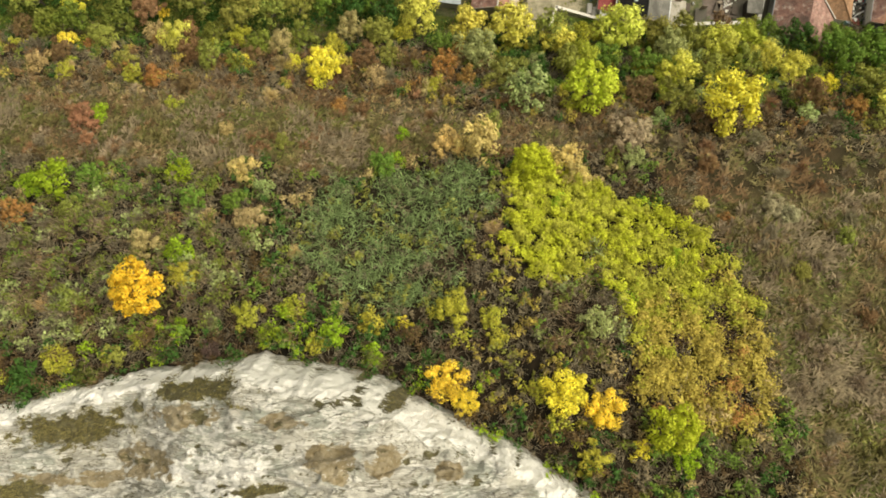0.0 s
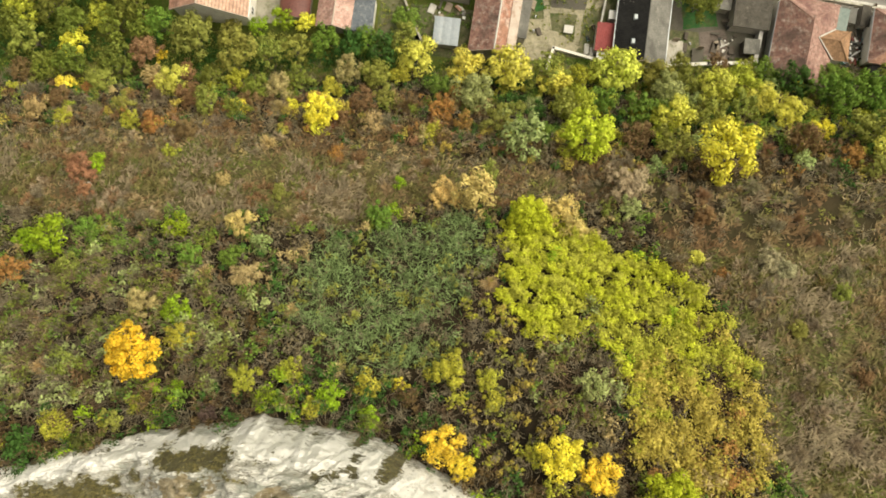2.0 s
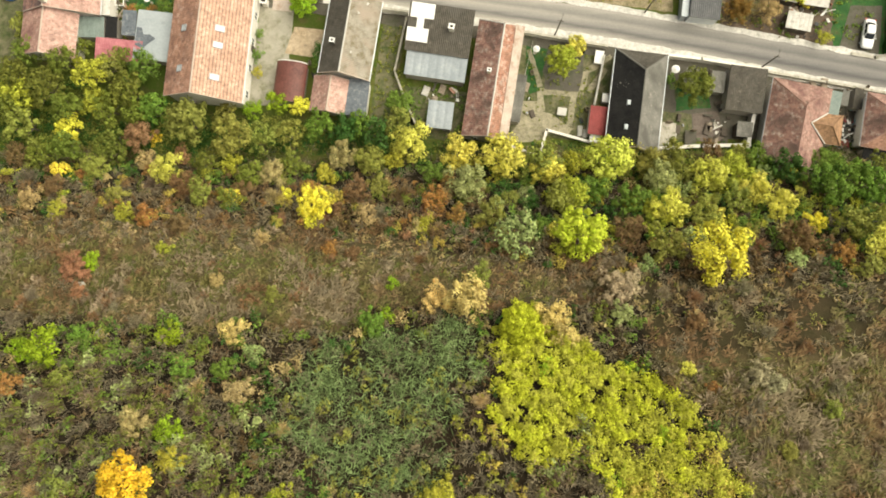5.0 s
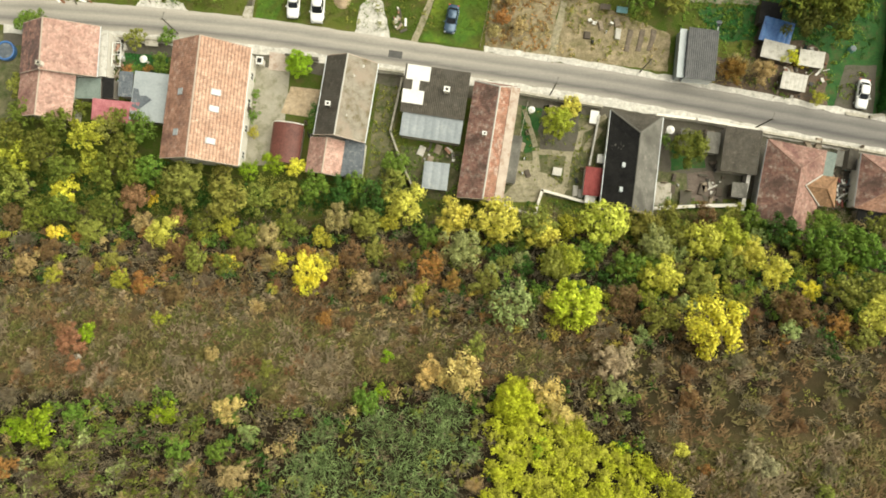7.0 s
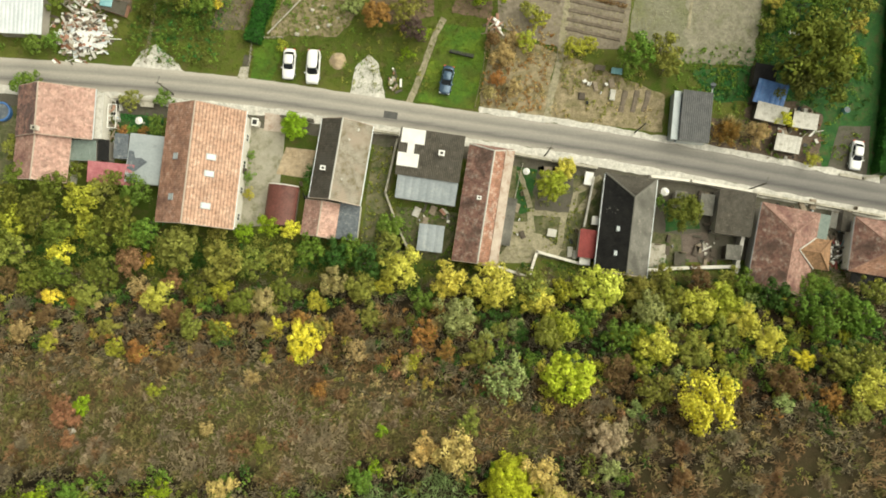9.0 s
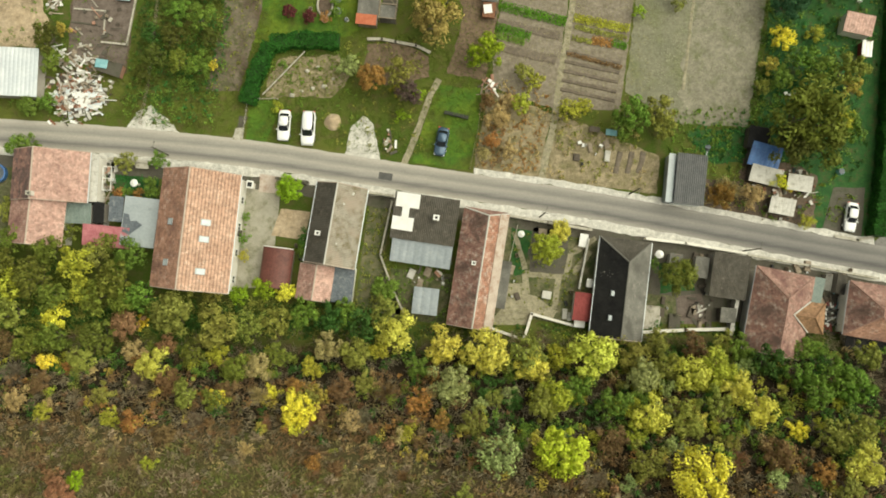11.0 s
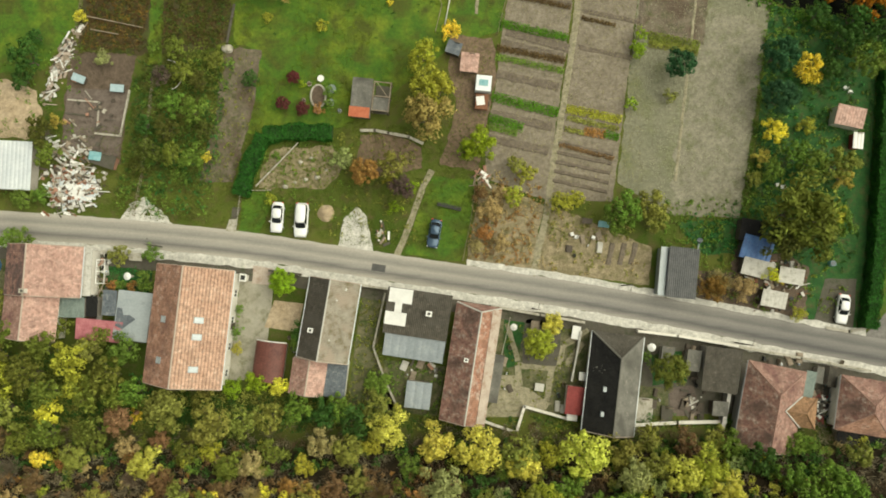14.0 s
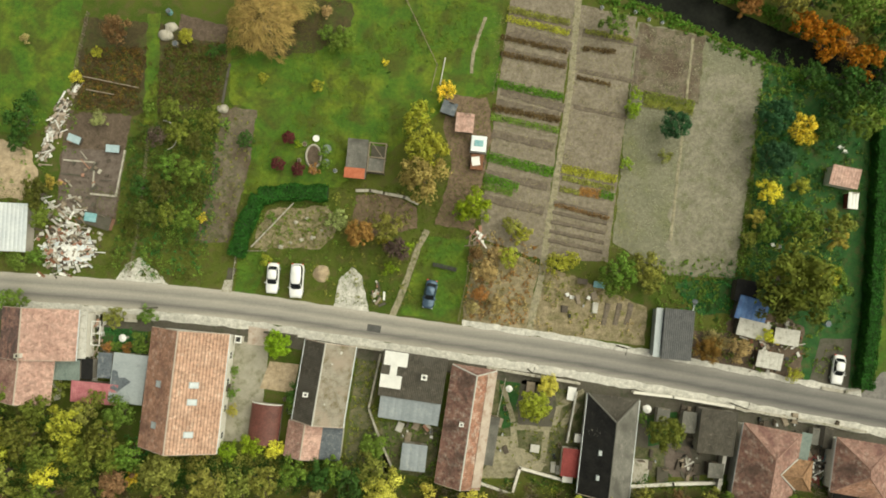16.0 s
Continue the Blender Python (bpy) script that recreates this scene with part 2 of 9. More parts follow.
CAR_BLUE = mat("blue_car_paint", (0.055, 0.095, 0.15), (0.075, 0.12, 0.18), 0.25, 2.0, 2, 0.0, 0.3)
CAR_GLASS = mat("car_glass", (0.010, 0.013, 0.016), (0.02, 0.023, 0.026), 0.06, 1.0, 3, 0.0)
GLASS = mat("window_glass", (0.035, 0.045, 0.05), (0.06, 0.07, 0.08), 0.08, 1.0, 3, 0.0)
SKY_GLASS = mat("roof_window_glass", (0.42, 0.47, 0.50), (0.55, 0.60, 0.63), 0.1, 1.0, 3, 0.0)
BLUE_TARP = mat("blue_tarpaulin", (0.03, 0.10, 0.30), (0.07, 0.19, 0.44), 0.45, 0.8, 4, 0.4)
TEAL = mat("teal_plastic", (0.12, 0.32, 0.36), (0.26, 0.46, 0.50), 0.5, 0.5, 5, 0.1)
LAMP_RED = mat("red_plastic", (0.45, 0.03, 0.02), (0.5, 0.05, 0.03), 0.3, 0.5, 5, 0.0)
SOIL = mat("tilled_soil", (0.172, 0.144, 0.106), (0.258, 0.225, 0.175), 0.95, 1.8, 6, 0.8, space="World", spots=(0.13, 0.115, 0.07), spot_at=0.60, spot_size=0.8)
SOIL_BED = mat("weedy_bed_soil", (0.105, 0.084, 0.058), (0.205, 0.172, 0.128), 0.95, 2.6, 6, 0.8, space="World", spots=(0.075, 0.082, 0.03), spot_at=0.56, spot_size=1.2, grime=(0.10, 0.072, 0.05))
SOIL_DARK = mat("dark_soil", (0.082, 0.058, 0.041), (0.15, 0.112, 0.083), 0.95, 1.2, 6, 0.8, space="World", spots=(0.055, 0.042, 0.022), spot_at=0.58)
STUBBLE_PALE = mat("bare_stubble", (0.185, 0.172, 0.125), (0.285, 0.268, 0.205), 0.95, 1.6, 4, 0.7, space="World", spots=(0.15, 0.155, 0.085), spot_at=0.57, spot_size=2.0)
STUBBLE = mat("stubble_field", (0.155, 0.158, 0.103), (0.222, 0.215, 0.150), 0.95, 4.0, 4, 0.6, space="World", spots=(0.16, 0.17, 0.085), spot_at=0.58, spot_size=6.0)
DRY_PLOT = mat("dry_garden_plot", (0.165, 0.137, 0.075), (0.35, 0.29, 0.19), 0.95, 1.8, 5, 0.8, space="World", spots=(0.13, 0.12, 0.05), spot_at=0.56, spot_size=1.3)
SOIL_ROW = mat("dug_soil_row", (0.112, 0.090, 0.068), (0.18, 0.150, 0.117), 0.95, 1.2, 6, 0.8, space="World", spots=(0.10, 0.08, 0.045), spot_at=0.6)
TRACK_EARTH = mat("trodden_earth", (0.22, 0.20, 0.13), (0.36, 0.325, 0.235), 0.95, 1.2, 6, 0.5, space="World", spots=(0.14, 0.14, 0.06), spot_at=0.58)
SAND = mat("sand_heap", (0.34, 0.26, 0.165), (0.47, 0.375, 0.265), 0.95, 1.5, 6, 0.6, space="World")
YARD = mat("trodden_yard", (0.082, 0.085, 0.036), (0.175, 0.160, 0.095), 0.95, 1.4, 5, 0.6, space="World", spots=(0.050, 0.072, 0.016), spot_at=0.52, spot_size=1.2)
STRIP_PINK = mat("worn_pale_tiles", (0.36, 0.29, 0.24), (0.50, 0.43, 0.37), 0.9, 1.2, 5, 0.4, spots=(0.28, 0.18, 0.13), spot_at=0.6, spot_size=1.0)
SLAB_BROWN = mat("brown_slabs", (0.10, 0.077, 0.064), (0.165, 0.134, 0.115), 0.9, 1.0, 6, 0.5, spots=(0.08, 0.06, 0.045), spot_at=0.58, spot_size=0.7)
# near-black green that stands for the shade inside a hedge
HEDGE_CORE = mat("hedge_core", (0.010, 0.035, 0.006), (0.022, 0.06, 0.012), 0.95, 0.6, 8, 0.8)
DRIVE = mat("mossy_drive", (0.24, 0.225, 0.175), (0.36, 0.34, 0.28), 0.9, 1.8, 7, 0.4, spots=(0.15, 0.15, 0.085), spot_at=0.58, spot_size=1.4)
LAWN = mat("lawn", (0.036, 0.104, 0.005), (0.086, 0.160, 0.008), 0.9, 3.5, 5, 0.9, space="World", spots=(0.14, 0.185, 0.012), spot_at=0.56, spot_size=7.0, grime=(0.060, 0.078, 0.006))
# darker copy of the lawn, with tree shade mixed into its green
LAWN_DARK = mat("shade_tinted_lawn", (0.008, 0.058, 0.009), (0.030, 0.112, 0.018), 0.9, 1.5, 6, 0.8, space="World", spots=(0.07, 0.06, 0.022), spot_at=0.58, spot_size=1.5)
WATER = mat("stream_water", (0.003, 0.004, 0.003), (0.012, 0.014, 0.010), 0.3, 2.0, 2, 0.1)
WATER.node_tree.nodes["Principled BSDF"].inputs["Specular IOR Level"].default_value = 0.04
LITTER = mat("leaf_litter", (0.040, 0.032, 0.011), (0.078, 0.062, 0.024), 0.95, 2.0, 5, 0.8, space="World", spots=(0.055, 0.082, 0.012), spot_at=0.55, spot_size=2.5)
EARTH_RED = mat("reddish_earth", (0.125, 0.085, 0.055), (0.215, 0.155, 0.105), 0.95, 1.4, 6, 0.8, space="World", spots=(0.085, 0.065, 0.035), spot_at=0.58)
PALE_BLUE = mat("pale_blue_paint", (0.30, 0.42, 0.47), (0.42, 0.53, 0.57), 0.6, 0.6, 5, 0.2)


def ground_material():
    """Hill soil with dry grass that gives way to meadow on the valley floor."""
    m = bpy.data.materials.new("ground_cover")
    m.use_nodes = True
    nt, L = m.node_tree, m.node_tree.links
    N = nt.nodes.new
    geo, sep = N("ShaderNodeNewGeometry"), N("ShaderNodeSeparateXYZ")
    L.new(geo.outputs["Position"], sep.inputs[0])

    def noise_at(scale, detail=6.0):
        n = N("ShaderNodeTexNoise")
        n.inputs["Scale"].default_value, n.inputs["Detail"].default_value = scale, detail
        L.new(geo.outputs["Position"], n.inputs["Vector"])
        return n.outputs[0]

    def blend(fac, a, b):
        x = N("ShaderNodeMix"); x.data_type = "RGBA"
        L.new(fac, x.inputs[0])
        for s, c in ((6, a), (7, b)):
            if isinstance(c, tuple):
                x.inputs[s].default_value = (*c, 1)
            else:
                L.new(c, x.inputs[s])
        return x.outputs[2]

    def ramp(src, lo, hi):
        r = N("ShaderNodeMapRange"); r.inputs[1].default_value, r.inputs[2].default_value = lo, hi
        L.new(src, r.inputs[0])
        return r.outputs[0]
    coarse, mid, fine = noise_at(0.09), noise_at(0.7), noise_at(5.0)
    hill = blend(ramp(mid, 0.38, 0.64), (0.010, 0.008, 0.005), (0.026, 0.019, 0.011))
    hill = blend(ramp(fine, 0.55, 0.82), hill, (0.034, 0.026, 0.015))
    turf = N("ShaderNodeAttribute"); turf.attribute_name = "grass"
    blades = noise_at(14.0, 3.0)
    grass = blend(ramp(noise_at(0.16), 0.34, 0.52), (0.082, 0.056, 0.029), (0.064, 0.064, 0.023))
    grass = blend(ramp(mid, 0.45, 0.68), grass, (0.088, 0.066, 0.033))
    grass = blend(ramp(blades, 0.42, 0.70), grass, (0.120, 0.094, 0.048))
    grass = blend(ramp(fine, 0.34, 0.24), grass, (0.040, 0.028, 0.015))
    hill = blend(turf.outputs["Fac"], hill, grass)
    mead = blend(ramp(coarse, 0.4, 0.62), (0.052, 0.088, 0.012), (0.105, 0.122, 0.025))
    mead = blend(ramp(mid, 0.48, 0.7), mead, (0.098, 0.088, 0.034))
    mead = blend(ramp(fine, 0.5, 0.75), mead, (0.095, 0.112, 0.03))
    both = blend(ramp(sep.outputs["Z"], 3.0, 0.4), hill, mead)
    bsdf = nt.nodes["Principled BSDF"]
    L.new(both, bsdf.inputs["Base Color"])
    bsdf.inputs["Roughness"].default_value = 0.95
    bsdf.inputs["Specular IOR Level"].default_value = 0.15
    bp = N("ShaderNodeBump"); bp.inputs["Strength"].default_value, bp.inputs["Distance"].default_value = 0.9, 0.15
    L.new(fine, bp.inputs["Height"]); L.new(bp.outputs[0], bsdf.inputs["Normal"])
    return m


def rock_material():
    """White limestone: bright where freshly broken and where light on rim and crests is painted in, grey and streaked
    where weathered, with lichen.
    """
    m = bpy.data.materials.new("limestone")
    m.use_nodes = True
    nt, L = m.node_tree, m.node_tree.links
    N = nt.nodes.new
    bsdf = nt.nodes["Principled BSDF"]
    geo = N("ShaderNodeNewGeometry")
    mp = N("ShaderNodeMapping"); mp.inputs["Scale"].default_value = (0.5, 1.25, 1.0)
    mp.inputs["Rotation"].default_value = (0, 0, 0.25)
    L.new(geo.outputs["Position"], mp.inputs[0])

    def noise_at(scale, detail=8.0, stretched=True, warp=0.6):
        n = N("ShaderNodeTexNoise")
        n.inputs["Scale"].default_value, n.inputs["Detail"].default_value, n.inputs["Distortion"].default_value = scale, detail, warp
        n.inputs["Roughness"].default_value = 0.66
        L.new(mp.outputs[0] if stretched else geo.outputs["Position"], n.inputs["Vector"])
        return n.outputs[0]

    def blend(fac, a, b):
        x = N("ShaderNodeMix"); x.data_type = "RGBA"
        L.new(fac, x.inputs[0])
        for s, c in ((6, a), (7, b)):
            if isinstance(c, tuple):
                x.inputs[s].default_value = (*c, 1)
            else:
                L.new(c, x.inputs[s])
        return x.outputs[2]

    def ramp(src, lo, hi):
        r = N("ShaderNodeMapRange"); r.inputs[1].default_value, r.inputs[2].default_value = lo, hi
        L.new(src, r.inputs[0])
        return r.outputs[0]
    def attr(name):
        n = N("ShaderNodeAttribute"); n.attribute_name = name
        return n.outputs["Fac"]

    def ragged(name, scale, lo, hi, much=1.1):
        """The share of a patch, its border broken up by noise."""
        a = N("ShaderNodeMath"); a.operation = "MULTIPLY_ADD"
        L.new(noise_at(scale, 9, True, 0.6), a.inputs[0]); a.inputs[1].default_value = much * 2
        b = N("ShaderNodeMath"); b.operation = "ADD"; b.inputs[1].default_value = -much
        L.new(attr(name), a.inputs[2]); L.new(a.outputs[0], b.inputs[0])
        return ramp(b.outputs[0], lo, hi)
    c = blend(ramp(noise_at(0.35), 0.42, 0.58), (0.42, 0.405, 0.345), (0.56, 0.545, 0.48))
    c = blend(ramp(noise_at(0.17, 9, False, 0.8), 0.49, 0.55), c, (0.375, 0.39, 0.335))
    c = blend(ramp(noise_at(1.1, 9, True, 1.2), 0.54, 0.62), c, (0.27, 0.257, 0.21))
    c = blend(ramp(noise_at(0.55, 9, True, 1.4), 0.56, 0.60), c, (0.68, 0.67, 0.615))
    # thin edges of the bent beds: pale crests and dark joints
    def seam(scale, offset, wide):
        m2 = N("ShaderNodeMapping"); m2.inputs["Scale"].default_value = (0.15, 0.85, 0.4)
        m2.inputs["Rotation"].default_value, m2.inputs["Location"].default_value = (0, 0, 0.12), (offset, 0, 0)
        L.new(geo.outputs["Position"], m2.inputs[0])
        n = N("ShaderNodeTexNoise")
        n.inputs["Scale"].default_value, n.inputs["Detail"].default_value, n.inputs["Distortion"].default_value, n.inputs["Roughness"].default_value = scale, 5.0, 1.1, 0.55
        L.new(m2.outputs[0], n.inputs["Vector"])
        a = N("ShaderNodeMath"); a.operation = "SUBTRACT"; a.inputs[1].default_value = 0.5
        b = N("ShaderNodeMath"); b.operation = "ABSOLUTE"
        L.new(n.outputs[0], a.inputs[0]); L.new(a.outputs[0], b.inputs[0])
        return ramp(b.outputs[0], wide, wide * 0.25)
    c = blend(seam(0.55, 3.0, 0.024), c, (0.72, 0.71, 0.66))
    c = blend(seam(0.8, 17.0, 0.018), c, (0.66, 0.65, 0.59))
    c = blend(seam(0.8, 40.0, 0.011), c, (0.20, 0.19, 0.15))
    c = blend(ragged("stain", 1.6, 0.42, 0.62), c, blend(ramp(noise_at(1.3, 7, False), 0.42, 0.6), (0.25, 0.20, 0.11), (0.36, 0.31, 0.21)))
    c = blend(ramp(noise_at(2.8, 8, False, 0.8), 0.63, 0.67), c, (0.72, 0.71, 0.66))
    c = blend(ramp(noise_at(2.4, 8, True, 0.5), 0.645, 0.69), c, (0.21, 0.20, 0.165))
    c = blend(ragged("fresh", 2.2, 0.50, 0.80), c, blend(ramp(noise_at(1.4), 0.54, 0.66), (0.86, 0.85, 0.80), (0.68, 0.67, 0.62)))
    c = blend(ragged("turf", 2.6, 0.40, 0.56), c, blend(ramp(noise_at(2.0, 6, False), 0.4, 0.65), (0.075, 0.065, 0.028), (0.165, 0.15, 0.07)))
    L.new(c, bsdf.inputs["Base Color"])
    bsdf.inputs["Roughness"].default_value = 0.95
    bp = N("ShaderNodeBump"); bp.inputs["Strength"].default_value, bp.inputs["Distance"].default_value = 1.0, 0.3
    L.new(noise_at(5.0), bp.inputs["Height"]); L.new(bp.outputs[0], bsdf.inputs["Normal"])
    return m


# ---- mesh helpers ----
class Shape:
    """Gathers boxes, prisms, tubes and sheets for one mesh."""

    def __init__(self):
        self.v, self.f = [], []

    def add(self, verts, faces):
        k = len(self.v)
        self.v += [tuple(p) for p in verts]
        self.f += [tuple(i + k for i in q) for q in faces]
        return self

    def box(self, cx, cy, cz, sx, sy, sz, turn=0.0, taper=0.0):
        """A box with its centre and sizes; taper narrows the top."""
        c, s = math.cos(radians(turn)), math.sin(radians(turn))
        pts = []
        for dz in (-0.5, 0.5):
            k = 1 - taper * (dz + 0.5)
            for dx, dy in ((-0.5, -0.5), (0.5, -0.5), (0.5, 0.5), (-0.5, 0.5)):
                x, y = dx * sx * k, dy * sy * k
                pts.append((cx + c * x - s * y, cy + s * x + c * y, cz + dz * sz))
        return self.add(pts, [(3, 2, 1, 0), (4, 5, 6, 7), (0, 1, 5, 4), (1, 2, 6, 5), (2, 3, 7, 6), (3, 0, 4, 7)])

    def prism(self, pts, z0, z1):
        """An upright prism over a counter-clockwise outline."""
        n = len(pts)
        lo = [(*p[:2], z0) for p in pts]
        hi = [(*p[:2], z1) for p in pts]
        return self.add(lo + hi, [tuple(range(n - 1, -1, -1)), tuple(range(n, 2 * n))] + [(i, (i + 1) % n, n + (i + 1) % n, n + i) for i in range(n)])

    def slab(self, quad, thick):
        """A sloping slab: four corners of its top, counter-clockwise from above."""
        q = [Vector(p) for p in quad]
        nrm = (q[1] - q[0]).cross(q[3] - q[0])
        if nrm.length < 1e-6:
            nrm = (q[2] - q[0]).cross(q[3] - q[0])
        nrm.normalize()
        lo = [p - nrm * thick for p in q]
        return self.add(q + lo, [(0, 1, 2, 3), (7, 6, 5, 4), (1, 0, 4, 5), (2, 1, 5, 6), (3, 2, 6, 7), (0, 3, 7, 4)])

    def tube(self, a, b, r0, r1=None, n=8):
        a, b = Vector(a), Vector(b)
        r1 = r0 if r1 is None else r1
        d = (b - a).normalized()
        u = d.orthogonal().normalized()
        w = d.cross(u)
        pts = []
        for p, r in ((a, r0), (b, r1)):
            for i in range(n):
                t = 2 * math.pi * i / n
                pts.append(p + (u * math.cos(t) + w * math.sin(t)) * r)
        return self.add(pts, [tuple(range(n - 1, -1, -1)), tuple(range(n, 2 * n))] + [(i, (i + 1) % n, n + (i + 1) % n, n + i) for i in range(n)])

    def tiles(self, a, b, c, d, col=0.30, row=0.38, high=0.05, step=0.035, wave=3):
        """Rows of overlapping tiles or corrugated sheets on a slope: eave a-b, ridge c above b and d above a."""
        a, b, c, d = (Vector(p) for p in (a, b, c, d))
        wide, up = max((b - a).length, (c - d).length), ((d - a).length + (c - b).length) / 2
        nrm = (b - a).cross((c + d) / 2 - (a + b) / 2).normalized()
        nc, nr = max(1, round(wide / col)) * wave, max(1, round(up / row))
        pts, faces = [], []
        for j in range(nr):
            for e in (0, 1):
                v = (j + e) / nr
                for i in range(nc + 1):
                    u = i / nc
                    p = (a.lerp(b, u)).lerp(d.lerp(c, u), v)
                    lift = high * abs(math.sin(math.pi * i / wave)) + step * (1 - e)
                    lift += 0.012 * math.sin(i * 12.9898 + j * 78.233)
                    pts.append(p + nrm * lift)
        w = nc + 1
        for j in range(2 * nr - 1):
            for i in range(nc):
                k = j * w + i
                faces.append((k, k + 1, k + w + 1, k + w))
        return self.add(pts, faces)

    def mesh(self, name, material, smooth=False):
        me = bpy.data.meshes.new(name)
        me.from_pydata(self.v, [], self.f)
        me.materials.append(material)
        if smooth:
            me.shade_smooth()
        return me


def thing(name, x, y, z=0.0, turn=0.0, label="", category="", group="", kind=""):
    ob = new(name)
    ob.empty_display_size = 0.3
    ob.matrix_basis = pose(x, y, z, 0, 0, turn)
    return tagged(ob, label, category, group, kind)


def part(name, shape, material, parent, label="", smooth=False):
    ob = new(name, shape.mesh(name, material, smooth))
    ob.parent = parent
    return tagged(ob, label)


def solid(name, shape, material, label="", category="", kind="", group="", smooth=False):
    return tagged(new(name, shape.mesh(name, material, smooth)), label, category, group, kind)


# ---- the lie of the land ----
LAND_Y = (-400, -60, -20, -9, 0, 5, 13, 20, 25, 30, 34, 36.5, 160, 400)
LAND_Z = (46, 46, 42, 38, 34, 30, 22, 16, 11, 6, 1.8, 0, 0, 0)
STREAM = ((20, 115), (32.4, 111.6), (40.9, 108.4), (48.4, 104.6), (57.6, 100.3), (66, 97.4), (74.2, 93.3), (95, 86))


def ease(y):
    """The height of the slope at y, its bends rounded."""
    return float(np.mean([np.interp(y + k, LAND_Y, LAND_Z) for k in (-0.8, 0, 0.8)]))


def stream_gap(x, y):
    best = 99.0
    for (x0, y0), (x1, y1) in zip(STREAM, STREAM[1:]):
        t = min(1, max(0, ((x - x0) * (x1 - x0) + (y - y0) * (y1 - y0)) / ((x1 - x0) ** 2 + (y1 - y0) ** 2)))
        best = min(best, math.hypot(x - x0 - t * (x1 - x0), y - y0 - t * (y1 - y0)))
    return best


def land(x, y):
    z = ease(y)
    if y < 37:
        k = min(1, max(0, (37 - y) / 8))
        z += k * (1.2 * noise.noise((x * 0.06, y * 0.06, 3)) + 0.45 * noise.noise((x * 0.3, y * 0.3, 7)))
    if x > 10 and y > 80:
        g = stream_gap(x, y)
        if g < 3.4:
            z -= 1.6 * min(1, (3.4 - g) / 1.6)
    return z


# ---- what grows where on the hillside ----
def inside(x, y, poly):
    hit = False
    for (x0, y0), (x1, y1) in zip(poly, poly[1:] + poly[:1]):
        if (y0 > y) != (y1 > y) and x < (x1 - x0) * (y - y0) / (y1 - y0) + x0:
            hit = not hit
    return hit


THICKET = [(6.5, 12.8), (8.5, 14.6), (11.6, 14.2), (18.3, 8.8), (24.8, 5.6), (27.8, 2.0), (28.6, -3.1), (29.2, -7.5), (28.0, -13.5), (17.7, -11.5), (16.0, -3.1), (14.0, 0.3), (8.6, 0.0), (6.8, 3.7)]
SAGE_PATCH = [(-13.3, 9.4), (-5.1, 11.6), (4.8, 11.6), (6.7, 4.3), (3.5, -1.1), (-1.2, -3.7), (-6.9, -3.2), (-11.7, -1.1), (-16.3, 4.3)]
TWIGS_EAST = [(9.2, -0.2), (13.8, 0.8), (14.6, 3.4), (15.6, 3.2), (15.6, 0.4), (16.6, -4.3), (14.0, -7.4), (12.6, -8.0), (8.4, -5.6)]
SPRIGS = [(3.5, 6.8), (7.8, 7.0), (9.0, 0.6), (8.8, -5.0), (12.6, -8.4), (17.0, -8.0), (17.4, -12.5), (4.0, -11.0), (2.5, -6.7), (1.5, 1.0)]
TWIGS_WEST = [(-50.0, 9.5), (-27.8, 8.0), (-19.0, 4.5), (-18.0, -3.6), (-32.2, -6.0), (-50.0, -4.0)]
EAST_MEADOW = [(24.0, 13.5), (36.0, 14.0), (80.0, 14.0), (80.0, -30.0), (30.8, -30.0), (29.6, -5.0), (28.4, 2.8), (25.5, 7.0)]
WEST_MEADOW = [(-80.0, 24.0), (-55.3, 23.2), (-33.5, 22.6), (-9.3, 21.6), (4.0, 17.5), (-2.1, 16.5), (-9.4, 12.2), (-29.5, 12.6), (-49.2, 14.3), (-80.0, 14.0)]


def zone(x, y):
    wob = 1.6 * noise.noise((x * 0.18, y * 0.18, 11))
    edge = float(np.interp(x, (-60, -30, -10, 5, 20, 35, 60), (26.0, 26.5, 25.0, 22.0, 19.0, 18.5, 18.5))) + wob
    if y > edge + 3:
        return "wood"
    if y > edge - 1.2:
        return "fringe"
    wx = x + 2.4 * noise.noise((x * 0.22, y * 0.22, 12)) + 1.0 * noise.noise((x * 0.8, y * 0.8, 13))
    wy = y + 2.0 * noise.noise((x * 0.22, y * 0.22, 14)) + 0.9 * noise.noise((x * 0.8, y * 0.8, 15))
    if inside((x + wx) / 2, (y + wy) / 2, TWIGS_EAST):
        return "twigs"
    if inside((x + wx) / 2, (y + wy) / 2, THICKET):
        return "thicket"
    if inside((x + wx) / 2, (y + wy) / 2, SPRIGS):
        return "sprigs"
    if inside(wx, wy, EAST_MEADOW) or inside(wx, wy, WEST_MEADOW):
        return "meadow"
    if inside(wx, wy, SAGE_PATCH):
        return "sage"
    if inside(wx, wy, TWIGS_WEST):
        return "twigs"
    if y < -2.5 and -22 < x < 14 or y < -5 and -42 < x < -21:
        return "dark"
    if y > 14:
        return "bare"
    return "scrub"


def spread(lo, hi, step, far):
    mid = list(np.arange(lo, hi + 0.01, step))
    out, d = [], step
    edge = 0.0
    while edge < far:
        d *= 1.5
        edge += d
        out.append(edge)
    return [lo - e for e in reversed(out)] + mid + [hi + e for e in out]


